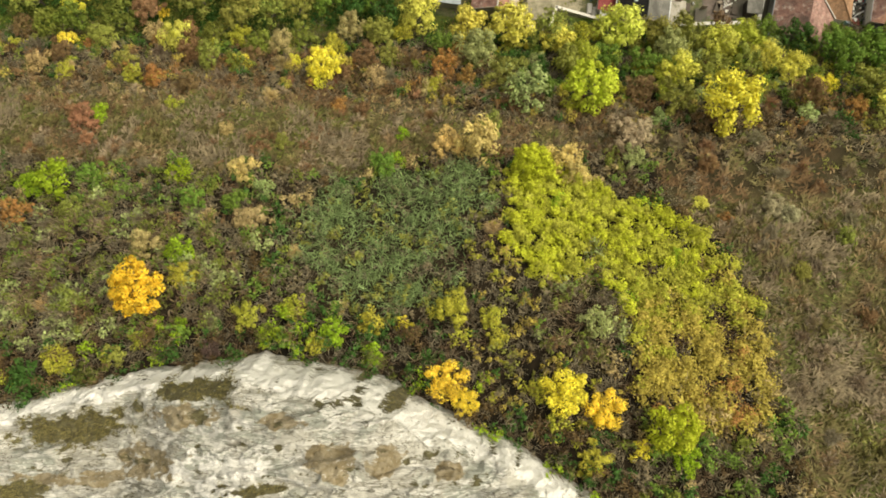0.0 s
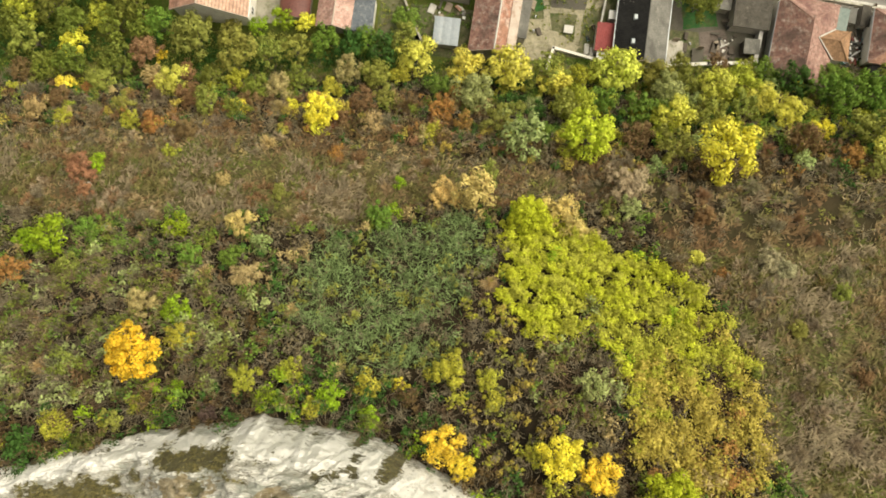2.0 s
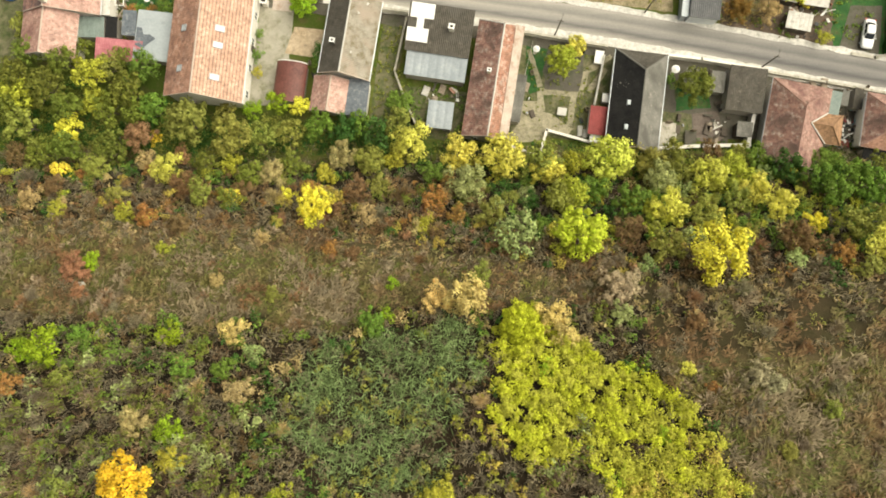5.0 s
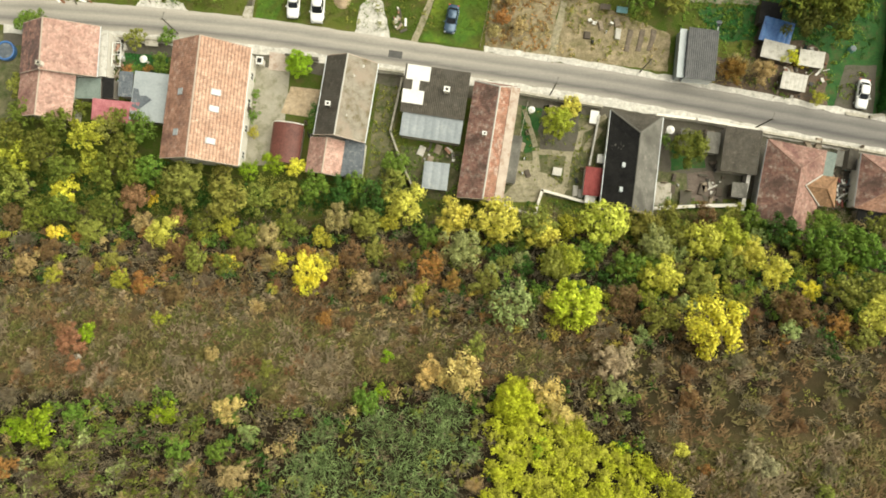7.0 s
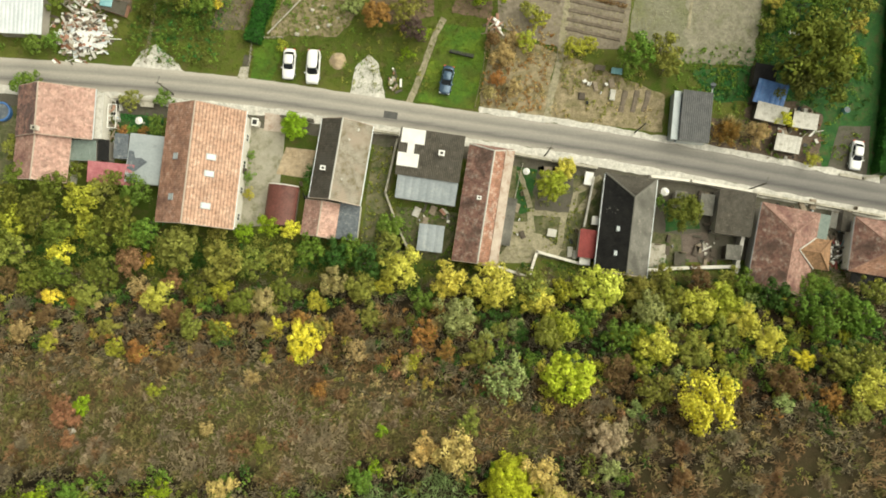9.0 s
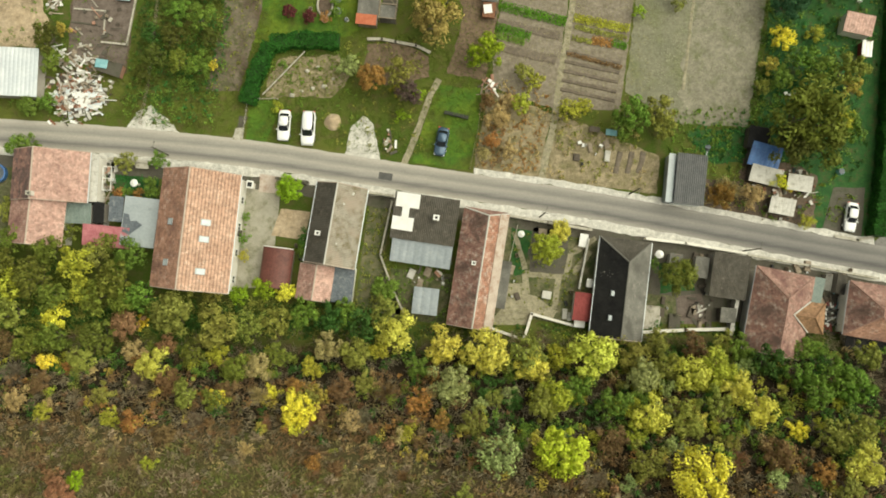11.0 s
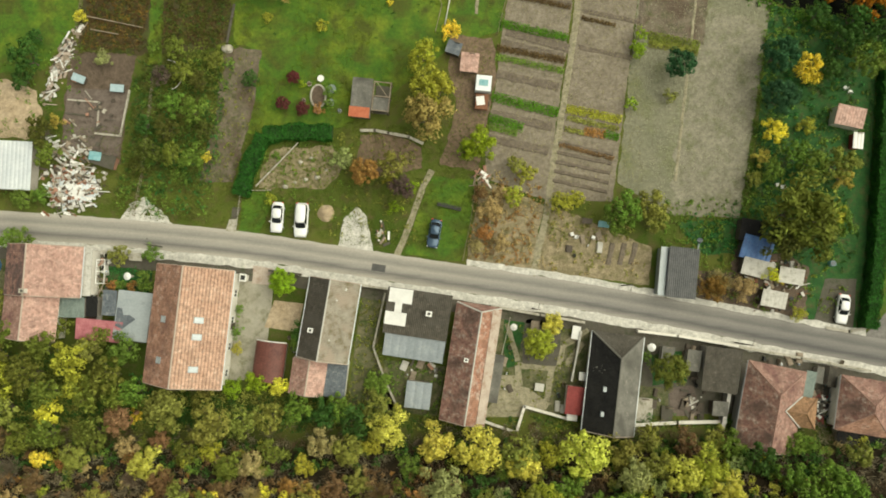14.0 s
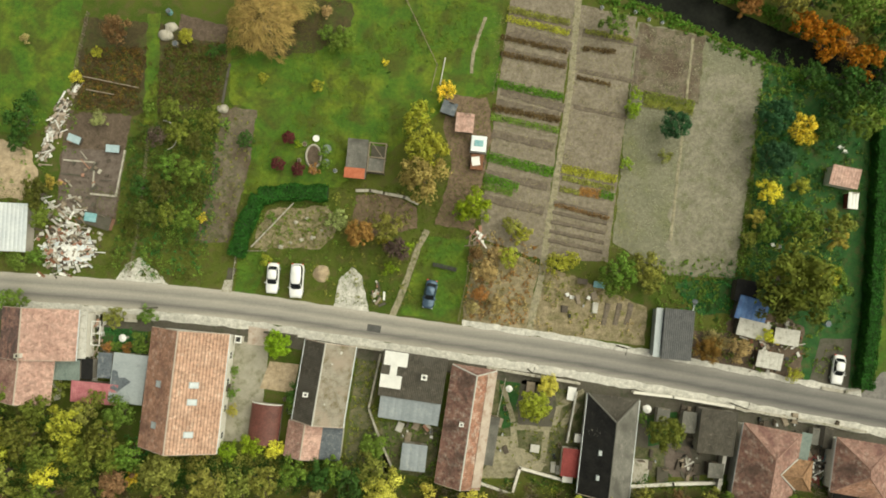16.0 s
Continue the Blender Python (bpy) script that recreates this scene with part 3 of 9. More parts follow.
xs, ys = spread(-76, 84, 1.0, 2200), spread(-24, 118, 1.0, 2200)
ground_shape = Shape()
ground_shape.v = [(x, y, land(x, y)) for y in ys for x in xs]
nx = len(xs)
ground_shape.f = [(j * nx + i, j * nx + i + 1, (j + 1) * nx + i + 1, (j + 1) * nx + i) for j in range(len(ys) - 1) for i in range(nx - 1)]
sheet = solid("ground", ground_shape, ground_material(), "scrubby hillside running down to a grassy valley floor", "ground", "structure", smooth=True)
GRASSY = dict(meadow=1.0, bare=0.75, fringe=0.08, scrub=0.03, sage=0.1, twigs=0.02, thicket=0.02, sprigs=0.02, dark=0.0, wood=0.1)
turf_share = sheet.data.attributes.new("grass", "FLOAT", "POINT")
# less turf at the eastern wood's foot: dark soil colour stands in for a shadow band
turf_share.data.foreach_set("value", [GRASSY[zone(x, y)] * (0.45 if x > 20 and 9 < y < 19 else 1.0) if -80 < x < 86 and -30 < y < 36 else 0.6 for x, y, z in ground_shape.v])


# ---- limestone outcrop above the slope ----
RIM_X = (-60, -38, -33, -26, -21, -16, -9, -4, -1.2, 3.2, 7.1, 12.8, 18)
RIM_Y = (-16, -11.2, -9.8, -8.3, -7.7, -7.3, -8.2, -9.7, -11.6, -13.2, -14.8, -18.6, -30)
CROWN_Z = (41, 41.5, 41.5, 42, 45, 46.5, 47.5, 47, 46.5, 46.5, 46, 45, 42)


def rim(x):
    return float(np.interp(x, RIM_X, RIM_Y)) + 0.5 * noise.noise((x * 0.3, 1.7, 0)) + 0.25 * noise.noise((x * 1.1, 4.1, 0))


# grassy ledges: middle x, y, half length, half width
LEDGES = ((-31.0, -12.4, 7.2, 1.9), (-19.8, -8.8, 5.4, 1.15), (-5.5, -8.1, 2.6, 0.5), (-4.2, -9.9, 1.8, 0.8), (-36.5, -17.5, 6.0, 1.2), (-14.0, -15.8, 3.0, 0.7))


def ledge(x, y):
    best = 0.0
    for cx, cy, a, b in LEDGES:
        q = ((x - cx) / a) ** 2 + ((y - cy - 0.12 * (x - cx)) / b) ** 2
        best = max(best, 0.75 - q)
    best += 0.55 * noise.noise((x * 0.5, y * 1.0, 3)) + 0.3 * noise.noise((x * 1.4, y * 2.2, 5)) if best > -0.25 else 0
    return min(1, max(0, best * 1.6))


def facet(p, size):
    """Tilted faces of broken stone: each cell of the rock has a height and a slope of its own; low along the joints."""
    dist, near = noise.voronoi(p / size)
    c = near[0]
    a, b, h = noise.cell(c * 3.7 + Vector((5, 0, 0))), noise.cell(c * 3.7 + Vector((0, 9, 0))), noise.cell(c * 3.7)
    off = p / size - c
    joint = min(1.0, (dist[1] - dist[0]) * 9.0)
    return h * 0.5 + a * off.x * 0.9 + b * off.y * 0.9 - 0.2 * (1 - joint)


def scarp(x, y, period, k):
    """Broken edges of bent beds: height of the step and how near its sharp crest is."""
    bend = 1.7 * noise.noise((x * 0.10, y * 0.17, 4 + k)) + 0.55 * noise.noise((x * 0.34, y * 0.5, 8 + k)) + 0.16 * noise.noise((x * 1.3, y * 1.6, 9 + k))
    t = (y - 0.10 * x + 1.3 * bend) / period
    f = t - math.floor(t)
    force = min(1, max(0, 0.35 + 1.5 * noise.noise((x * 0.16 + 9 * math.floor(t), y * 0.2, 12 + k))))
    up = f if f < 0.86 else 0.86 * (1 - f) / 0.14
    return force * up * period, force * max(0, 1 - abs(f - 0.82) / 0.10)


def rock_point(x, d):
    """A point of the outcrop, d metres in from its rim."""
    y = rim(x) - d
    foot = land(x, y) - 1.2
    top = float(np.interp(x, RIM_X, CROWN_Z))
    k = min(1, max(0, (d + 0.9) / 3.4))
    k = 1 - (1 - k) ** 2.3
    z = foot + (top - foot) * k + max(0, d - 2.5) * 0.13
    bend = 1.4 * noise.noise((x * 0.09, y * 0.16, 4)) + 0.5 * noise.noise((x * 0.3, y * 0.5, 8))
    q = Vector((x * 0.30 + bend, y * 0.8 - 0.15 * x + bend, z * 0.3))
    p = Vector((x * 0.35, y * 0.7, z * 0.6))
    n = noise.fractal(p, 1.0, 2.0, 4)
    soft = min(1, max(0, (d + 0.9) / 1.0)) * (1 - 0.8 * ledge(x, y))
    out = (0.42 * n + 0.62 * scarp(x, y, 2.1, 0)[0] + 0.5 * scarp(x, y, 0.8, 30)[0] + 0.55 * facet(q, 2.2) + 0.14 * facet(q + Vector((7, 3, 0)), 0.7) + 0.20 * noise.fractal(Vector((x * 1.4, y * 2.6, 3)), 0.8, 2.0, 4)) * soft
    z += out
    y += out * 0.25
    x += 0.2 * noise.noise(Vector((y * 0.7, z * 0.7, x * 0.4))) * soft
    if y < -32:
        z = land(x, y) - 0.3 + max(0, (y + 42) / 10) * (z - land(x, y) + 0.3)
    return x, y, z


# patches of thin brown soil and lichen on the bare rock: middle x, y, half length, half width
STAINS = ((-8.7, -13.6, 2.6, 1.8), (-4.4, -13.7, 2.0, 1.5), (-23.3, -14.4, 4.5, 1.7), (-27.6, -16.0, 2.6, 1.0), (-33.0, -16.4, 4.0, 0.8), (-20.6, -10.6, 4.0, 1.2), (0.5, -14.6, 1.6, 0.9), (-12.5, -10.6, 2.6, 0.7))


def stain(x, y):
    best = max(1 - ((x - cx) / a) ** 2 - ((y - cy) / b) ** 2 for cx, cy, a, b in STAINS)
    best += 0.9 * noise.noise((x * 0.6, y * 0.8, 23)) + 0.5 * noise.noise((x * 2.0, y * 2.4, 25))
    return min(1, max(0, best * 1.3 - 0.1))


def chalk_and_light(x, d):
    """Freshly weathered white stone at the middle of the outcrop; along the rim and the crests, light painted as white.
    """
    # edge and lines whiten rim and crests as if they caught the light
    edge = 1.8 - abs(d - 0.4) / 0.62 + 0.9 * noise.noise((x * 0.3, d * 0.8, 6)) + 0.5 * noise.noise((x * 1.2, d * 1.6, 7))
    y = rim(x) - d
    pan = 1.0 - ((x + 17) / 6.5) ** 2 - ((y + 15) / 2.2) ** 2 + 1.0 * noise.noise((x * 0.7, y * 0.9, 41)) + 0.7 * noise.noise((x * 2.2, y * 2.6, 43))
    lines = 0.62 * scarp(x, y, 2.1, 0)[1] + 0.5 * scarp(x, y, 0.8, 30)[1]
    return min(1, max(0, edge, 0.95 * pan, lines))


rx = list(np.arange(-47, 17.6, 0.17))
rd = list(np.linspace(-0.9, 3.6, 40)) + list(np.linspace(3.72, 14, 82)) + list(np.linspace(15, 34, 9))
cliff = Shape()
cliff.v = [rock_point(x, d) for d in reversed(rd) for x in rx]
nx = len(rx)
cliff.f = [(j * nx + i, j * nx + i + 1, (j + 1) * nx + i + 1, (j + 1) * nx + i) for j in range(len(rd) - 1) for i in range(nx - 1)]
rock = solid("cliff", cliff, rock_material(), "weathered white limestone outcrop with grassy ledges on the slope", "cliff", "structure")
fresh, turf = rock.data.attributes.new("fresh", "FLOAT", "POINT"), rock.data.attributes.new("turf", "FLOAT", "POINT")
fresh.data.foreach_set("value", [chalk_and_light(x, d) for d in reversed(rd) for x in rx])
brown = rock.data.attributes.new("stain", "FLOAT", "POINT")
brown.data.foreach_set("value", [stain(v[0], v[1]) for v in cliff.v])
turf.data.foreach_set("value", [ledge(v[0], v[1]) for v in cliff.v])

# ---- street ----
ROAD_X = (-220, -64.7, -44, -24, -2, 10.6, 23, 39.5, 56, 72, 230)
ROAD_Y = (70.5, 65.9, 64.4, 62.3, 58.7, 56.8, 54.9, 51.8, 48.5, 45.4, 15.0)


def road_y(x):
    return float(np.mean([np.interp(x + k, ROAD_X, ROAD_Y) for k in (-5, -2.5, 0, 2.5, 5)]))


def strip(x0, x1, lo, hi, z, ragged=0.0, step=1.0, seed=0, deep=0.12):
    """A strip along the street between two offsets from its middle, with ragged edges if asked."""
    s = Shape()
    n = int((x1 - x0) / step)
    for i in range(n + 1):
        x = x0 + (x1 - x0) * i / n
        y = road_y(x)
        a = lo + ragged * noise.noise((x * 0.5, seed, 0)) + 0.5 * ragged * noise.noise((x * 1.9, seed, 4))
        b = hi + ragged * noise.noise((x * 0.5, seed + 9, 0)) + 0.5 * ragged * noise.noise((x * 1.9, seed + 9, 4))
        s.v += [(x, y + a, z - deep), (x, y + a, z), (x, y + b, z), (x, y + b, z - deep)]
        if i:
            k = 4 * i
            s.f += [(k - 4 + j, k + j, k + 1 + j, k - 3 + j) for j in range(3)]
    return s


def road_material():
    """Worn asphalt: pale with dust at the sides, darker along the two wheel tracks, darker and bluer eastwards."""
    m = bpy.data.materials.new("worn_asphalt")
    m.use_nodes = True
    nt, L = m.node_tree, m.node_tree.links
    N = nt.nodes.new
    bsdf = nt.nodes["Principled BSDF"]
    uv, geo = N("ShaderNodeUVMap"), N("ShaderNodeNewGeometry")
    uv.uv_map = "across"
    sep = N("ShaderNodeSeparateXYZ"); L.new(uv.outputs[0], sep.inputs[0])
    ns, nf = N("ShaderNodeTexNoise"), N("ShaderNodeTexNoise")
    mp = N("ShaderNodeMapping"); mp.inputs["Rotation"].default_value = (0, 0, radians(9)); mp.inputs["Scale"].default_value = (0.05, 1.1, 1)
    L.new(geo.outputs["Position"], mp.inputs[0]); L.new(mp.outputs[0], ns.inputs["Vector"])
    ns.inputs["Scale"].default_value, ns.inputs["Detail"].default_value = 1.6, 5
    L.new(geo.outputs["Position"], nf.inputs["Vector"]); nf.inputs["Scale"].default_value = 6
    wob = N("ShaderNodeMath"); wob.operation = "MULTIPLY_ADD"; wob.inputs[1].default_value = 0.16
    L.new(ns.outputs[0], wob.inputs[0]); L.new(sep.outputs[0], wob.inputs[2])
    ramp = N("ShaderNodeValToRGB")
    els = ramp.color_ramp.elements
    els[0].position, els[0].color = 0.06, (0.50, 0.47, 0.41, 1)
    els[1].position, els[1].color = 1.0, (0.46, 0.43, 0.38, 1)
    for p, c in ((0.20, (0.345, 0.325, 0.285, 1)), (0.34, (0.175, 0.168, 0.158, 1)), (0.46, (0.31, 0.295, 0.27, 1)), (0.62, (0.40, 0.375, 0.33, 1)), (0.76, (0.27, 0.26, 0.235, 1)), (0.92, (0.37, 0.35, 0.31, 1))):
        e = els.new(p); e.color = c
    L.new(wob.outputs[0], ramp.inputs[0])
    mx = N("ShaderNodeMix"); mx.data_type = "RGBA"; mx.blend_type = "MULTIPLY"; mx.inputs[0].default_value = 0.35
    L.new(ramp.outputs[0], mx.inputs[6]); L.new(nf.outputs[0], mx.inputs[7])
    # multiplies the colour darker and bluer from x = 0 to x = 55
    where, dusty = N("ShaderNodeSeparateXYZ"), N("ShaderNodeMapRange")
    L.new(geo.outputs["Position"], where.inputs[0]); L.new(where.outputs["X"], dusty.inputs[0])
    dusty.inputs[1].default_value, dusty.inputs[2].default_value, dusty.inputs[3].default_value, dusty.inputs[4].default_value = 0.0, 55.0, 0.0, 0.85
    east_tint = N("ShaderNodeMix"); east_tint.data_type = "RGBA"; east_tint.blend_type = "MULTIPLY"
    L.new(dusty.outputs[0], east_tint.inputs[0]); L.new(mx.outputs[2], east_tint.inputs[6]); east_tint.inputs[7].default_value = (0.50, 0.51, 0.55, 1)
    L.new(east_tint.outputs[2], bsdf.inputs["Base Color"])
    bsdf.inputs["Roughness"].default_value = 0.85
    bp = N("ShaderNodeBump"); bp.inputs["Strength"].default_value, bp.inputs["Distance"].default_value = 0.3, 0.02
    L.new(nf.outputs[0], bp.inputs["Height"]); L.new(bp.outputs[0], bsdf.inputs["Normal"])
    return m


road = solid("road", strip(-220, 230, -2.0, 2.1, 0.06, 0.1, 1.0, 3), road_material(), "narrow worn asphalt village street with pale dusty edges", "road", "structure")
uvs = road.data.uv_layers.new(name="across")
for loop in road.data.loops:
    uvs.data[loop.index].uv = ((0.0, 0.0, 1.0, 1.0)[loop.vertex_index % 4], 0.0)
solid("forecourt", strip(-62, 70, -5.0, -2.9, 0.05, 0.3, 1.0, 23), CONCRETE_OLD, "dark strip between footway and house fronts", "pavement", "structure")
solid("pavement", strip(-62, 70, -3.25, -1.95, 0.09, 0.3, 1.0, 11), LIME_DUST, "pale dusty footway along the house fronts", "pavement", "structure")
solid("pavement_north", strip(8, 66, 2.05, 2.95, 0.08, 0.28, 1.0, 17), LIME_DUST, "pale gravel verge beside the gardens", "pavement", "structure")
patch = Shape().box(0, 0, 0.066, 2.0, 1.05, 0.02, -9)
patch.v = [(x - 4.9, y + 58.95, z) for x, y, z in patch.v]
solid("road_patch", patch, ASPHALT_DARK, "dark square asphalt repair in the street", "road", "structure")
side = Shape().prism([(65.2, 48.3), (66.6, 48.0), (70.0, 47.6), (71.2, 52.5), (69.0, 52.0), (67.8, 50.6)], -0.05, 0.052)
solid("road_side", side, TRACK, "asphalt mouth of a side lane", "road", "structure")


# ---- houses ----
def chimney(parent, x, y, z0, z1, size=0.55, material=None, cap=None):
    m = material or BRICK
    c = part("chimney", Shape().box(x, y, (z0 + z1) / 2, size, size, z1 - z0), m, parent, "square chimney stack")
    rimmed = Shape()
    for dx, dy, sx, sy in ((0, 0.4, 1.25, 0.25), (0, -0.4, 1.25, 0.25), (0.45, 0, 0.3, 0.6), (-0.45, 0, 0.3, 0.6)):
        rimmed.box(x + dx * size, y + dy * size, z1 + 0.05, sx * size, sy * size, 0.1)
    part("chimney_cap", rimmed, cap or CONCRETE, c)
    part("flue", Shape().box(x, y, z1 - 0.02, size * 0.55, size * 0.5, 0.06), RUBBER, c)


def window(parent, x, y, z, w, h, face):
    """A window set into a wall that faces n, s, e or w."""
    deep = 0.08
    flat = face in "ns"
    fr, pn = Shape(), Shape()
    for a, b, sa, sb in ((0, h / 2, w + 0.12, 0.1), (0, -h / 2, w + 0.12, 0.1), (w / 2, 0, 0.1, h), (-w / 2, 0, 0.1, h), (0, 0, 0.06, h)):
        fr.box(x + (a if flat else 0), y + (0 if flat else a), z + b, sa if flat else deep, deep if flat else sa, sb)
    pn.box(x, y, z, w if flat else 0.03, 0.03 if flat else w, h)
    f = part("window", fr, WHITE_PAINT, parent)
    part("pane", pn, GLASS, f)


def house_walls(parent, w, l, eave, ridge, ro, hips, material, inset=0.35):
    a, b = w / 2 - inset, l / 2 - inset
    s = Shape()
    if hips[0] or hips[1]:
        s.box(0, 0, eave / 2, 2 * a, 2 * b, eave)
    k = (ridge - eave) / max(0.1, w / 2 - abs(ro))
    e = eave + inset * (ridge - eave) / (w / 2) - 0.2
    r = ridge - 0.25
    n0, s0 = (b, -b)
    if not (hips[0] and hips[1]):
        lo = -b if not hips[1] else 0
        hi = b if not hips[0] else 0
        sec = [(-a, 0), (a, 0), (a, e), (ro, r), (-a, e)]
        pts = [(x, lo, z) for x, z in sec] + [(x, hi, z) for x, z in sec]
        s.add(pts, [(0, 1, 2, 3, 4), (9, 8, 7, 6, 5)] + [(i, 5 + i, 5 + (i + 1) % 5, (i + 1) % 5) for i in range(5)])
    return part("wall", s, material, parent)


CAPS = {}


def house(x, y, w, l, turn, eave, ridge, left, right, wall, ro=0.0, hips=(0, 0), hip_mats=(None, None), tile=(0.30, 0.36, 0.02, 0.13),
          label="", gutter=None, windows=True, sag=0.0, cap_mat=None):
    """A house with a pitched roof whose ridge runs along its own y."""
    h = thing("house", x, y, 0, turn, label, "house", "houses along the street")
    house_walls(h, w, l, eave, ridge, ro, hips, wall)
    hw, hl = w / 2, l / 2
    rn, rs = (ro, hl - hips[0], ridge - sag), (ro, -hl + hips[1], ridge)
    # most left slopes take a darker material: western shade put into the colour
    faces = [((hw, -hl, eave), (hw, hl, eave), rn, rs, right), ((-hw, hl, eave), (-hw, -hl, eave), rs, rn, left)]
    if hips[0]:
        faces.append(((hw, hl, eave), (-hw, hl, eave), rn, rn, hip_mats[0] or right))
    if hips[1]:
        faces.append(((-hw, -hl, eave), (hw, -hl, eave), rs, rs, hip_mats[1] or right))
    for a, b, c, d, m in faces:
        s = Shape().slab([Vector(p) - Vector((0, 0, 0.02)) for p in (a, b, c, d)], 0.14)
        s.tiles(a, b, c, d, *tile)
        part("roof", s, m, h)
    cap_mat = cap_mat or (STRIP_PINK if right in (TILE_ORANGE, TILE_PINK, TILE_RUST) else right)
    if cap_mat not in CAPS:
        CAPS[cap_mat] = Shape().tube((0, 0, 0), (0, 0, 1), 0.13, 0.11, 6).mesh("ridge_tile", cap_mat)
    runs = [(Vector(rs), Vector(rn), max(2, int((l - hips[0] - hips[1]) / 0.42)))]
    for on, end, corners in ((hips[0], rn, ((hw, hl), (-hw, hl))), (hips[1], rs, ((hw, -hl), (-hw, -hl)))):
        if on:
            runs += [(Vector((cx, cy, eave + 0.05)), Vector(end), 12) for cx, cy in corners]
    for a, b, n in runs:
        turn_ = (b - a).to_track_quat("Z", "X").to_matrix().to_4x4()
        for i in range(n):
            tile_ = new("ridge_tile", CAPS[cap_mat])
            tile_.parent = h
            tile_.matrix_basis = Matrix.Translation(a.lerp(b, i / n) + Vector((0, 0, 0.02 + 0.02 * math.sin(i * 5.1)))) @ turn_ @ Matrix.Diagonal((1, 1, (b - a).length / n * 1.1, 1))
    for end, hip in ((hl, hips[0]), (-hl, hips[1])):
        if not hip:
            for sx in (-1, 1):
                q = Vector((sx * hw, end, eave + 0.06)), Vector((ro, end, ridge + 0.06))
                part("bargeboard", Shape().tube(q[0], q[1], 0.07, None, 5), STRIP_PINK, h)
    if gutter:
        for sx in (-1, 1):
            g = Shape().tube((sx * (hw + 0.07), -hl, eave - 0.06), (sx * (hw + 0.07), hl, eave - 0.06), 0.075, None, 6)
            part("gutter", g, gutter, h)
    if windows:
        for dx in (-0.22, 0.22):
            window(h, dx * w, hl - 0.33, 1.6, 1.0, 1.3, "n")
            window(h, dx * w, -hl + 0.33, 1.6, 0.9, 1.2, "s")
        for k in range(max(1, int(l / 4))):
            window(h, hw - 0.33, -hl + 2 + 3.8 * k, 1.6, 1.0, 1.2, "e")
        d = Shape().box(hw - 0.33, 0.4, 1.02, 0.08, 0.95, 2.04)
        dd = part("door", d, WOOD_DARK, h)
        part("handle", Shape().box(hw - 0.27, 0.75, 1.0, 0.05, 0.12, 0.03), IRON, dd)
    return h


def on_slope(eave, ridge, w, x):
    """The roof's height at x from the ridge line."""
    return ridge - (ridge - eave) * abs(x) / (w / 2)


def roof_window(parent, w, eave, ridge, x, y, ro=0.0, sx=1.15, sy=0.85, pane=None):
    """A roof window lying in the slope."""
    side = 1 if x > ro else -1
    run = w / 2 - side * ro
    k = (ridge - eave) / run
    z = lambda xx: ridge - k * abs(xx - ro)
    fr, pn = Shape(), Shape()
    lift = 0.2

    def lay(shape, x0, x1, y0, y1, up, thick):
        q = [(x0, y0, z(x0) + up), (x1, y0, z(x1) + up), (x1, y1, z(x1) + up), (x0, y1, z(x0) + up)]
        shape.slab(q, thick)
    hx, hy, t = sx / 2, sy / 2, 0.11
    lay(fr, x - hx, x - hx + t, y - hy, y + hy, lift + 0.06, 0.16)
    lay(fr, x + hx - t, x + hx, y - hy, y + hy, lift + 0.06, 0.16)
    lay(fr, x - hx + t, x + hx - t, y - hy, y - hy + t, lift + 0.06, 0.16)
    lay(fr, x - hx + t, x + hx - t, y + hy - t, y + hy, lift + 0.06, 0.16)
    lay(pn, x - hx + t, x + hx - t, y - hy + t, y + hy - t, lift + 0.02, 0.04)
    f = part("roof_window", fr, METAL_BLUE, parent, "framed roof window lying in the tiles")
    part("pane", pn, pane or SKY_GLASS, f)


def shed(name, x, y, w, l, turn, z_south, z_north, roof, wall, style=(0.18, 1.4, 0.03, 0.015), label="", category="shed", z_tilt=0.0, group="", base=0.0):
    """A small building with one sloping sheet roof; z_tilt raises its right side."""
    h = thing(name, x, y, base, turn, label, category, group)
    hw, hl = w / 2, l / 2
    zs, zn, t = z_south - base, z_north - base, z_tilt / 2
    c = [(-hw, -hl, zs - t), (hw, -hl, zs + t), (hw, hl, zn + t), (-hw, hl, zn - t)]
    i = 0.15
    s = Shape()
    lo = [(-hw + i, -hl + i, 0), (hw - i, -hl + i, 0), (hw - i, hl - i, 0), (-hw + i, hl - i, 0)]
    hi = [(p[0], p[1], q[2] - 0.12) for p, q in zip(lo, c)]
    s.add(lo + hi, [(3, 2, 1, 0), (4, 5, 6, 7), (0, 1, 5, 4), (1, 2, 6, 5), (2, 3, 7, 6), (3, 0, 4, 7)])
    part("wall", s, wall, h)
    r = Shape().slab([(p[0], p[1], p[2] - 0.02) for p in c], 0.08)
    if style:
        r.tiles(c[0], c[1], c[2], c[3], *style)
    part("roof", r, roof, h)
    part("door", Shape().box(0.1 * w, hl - 0.13, 0.95, min(0.9, w * 0.5), 0.06, 1.9), WOOD, h)
    return h


CORR = (0.18, 1.6, 0.035, 0.015)
h1 = house(-51.8, 58.7, 10.7, 7.2, -3.0, 3.6, 6.3, TILE_SOOT_SHADED, TILE_PINK, WHITE_WALL, ro=-1.3, label="plastered house with a pink clay tile roof, sooty and darkened for shade on one slope", gutter=METAL_WHITE)
chimney(h1, -1.0, -2.9, 5.0, 7.1, 0.6, WHITE_WALL)
h1b = house(-53.7, 52.2, 7.7, 6.4, -5.0, 3.4, 5.6, TILE_DULL, TILE_PINK, WHITE_WALL, ro=-0.1, label="lower rear wing with a faded pink tile roof", windows=False)
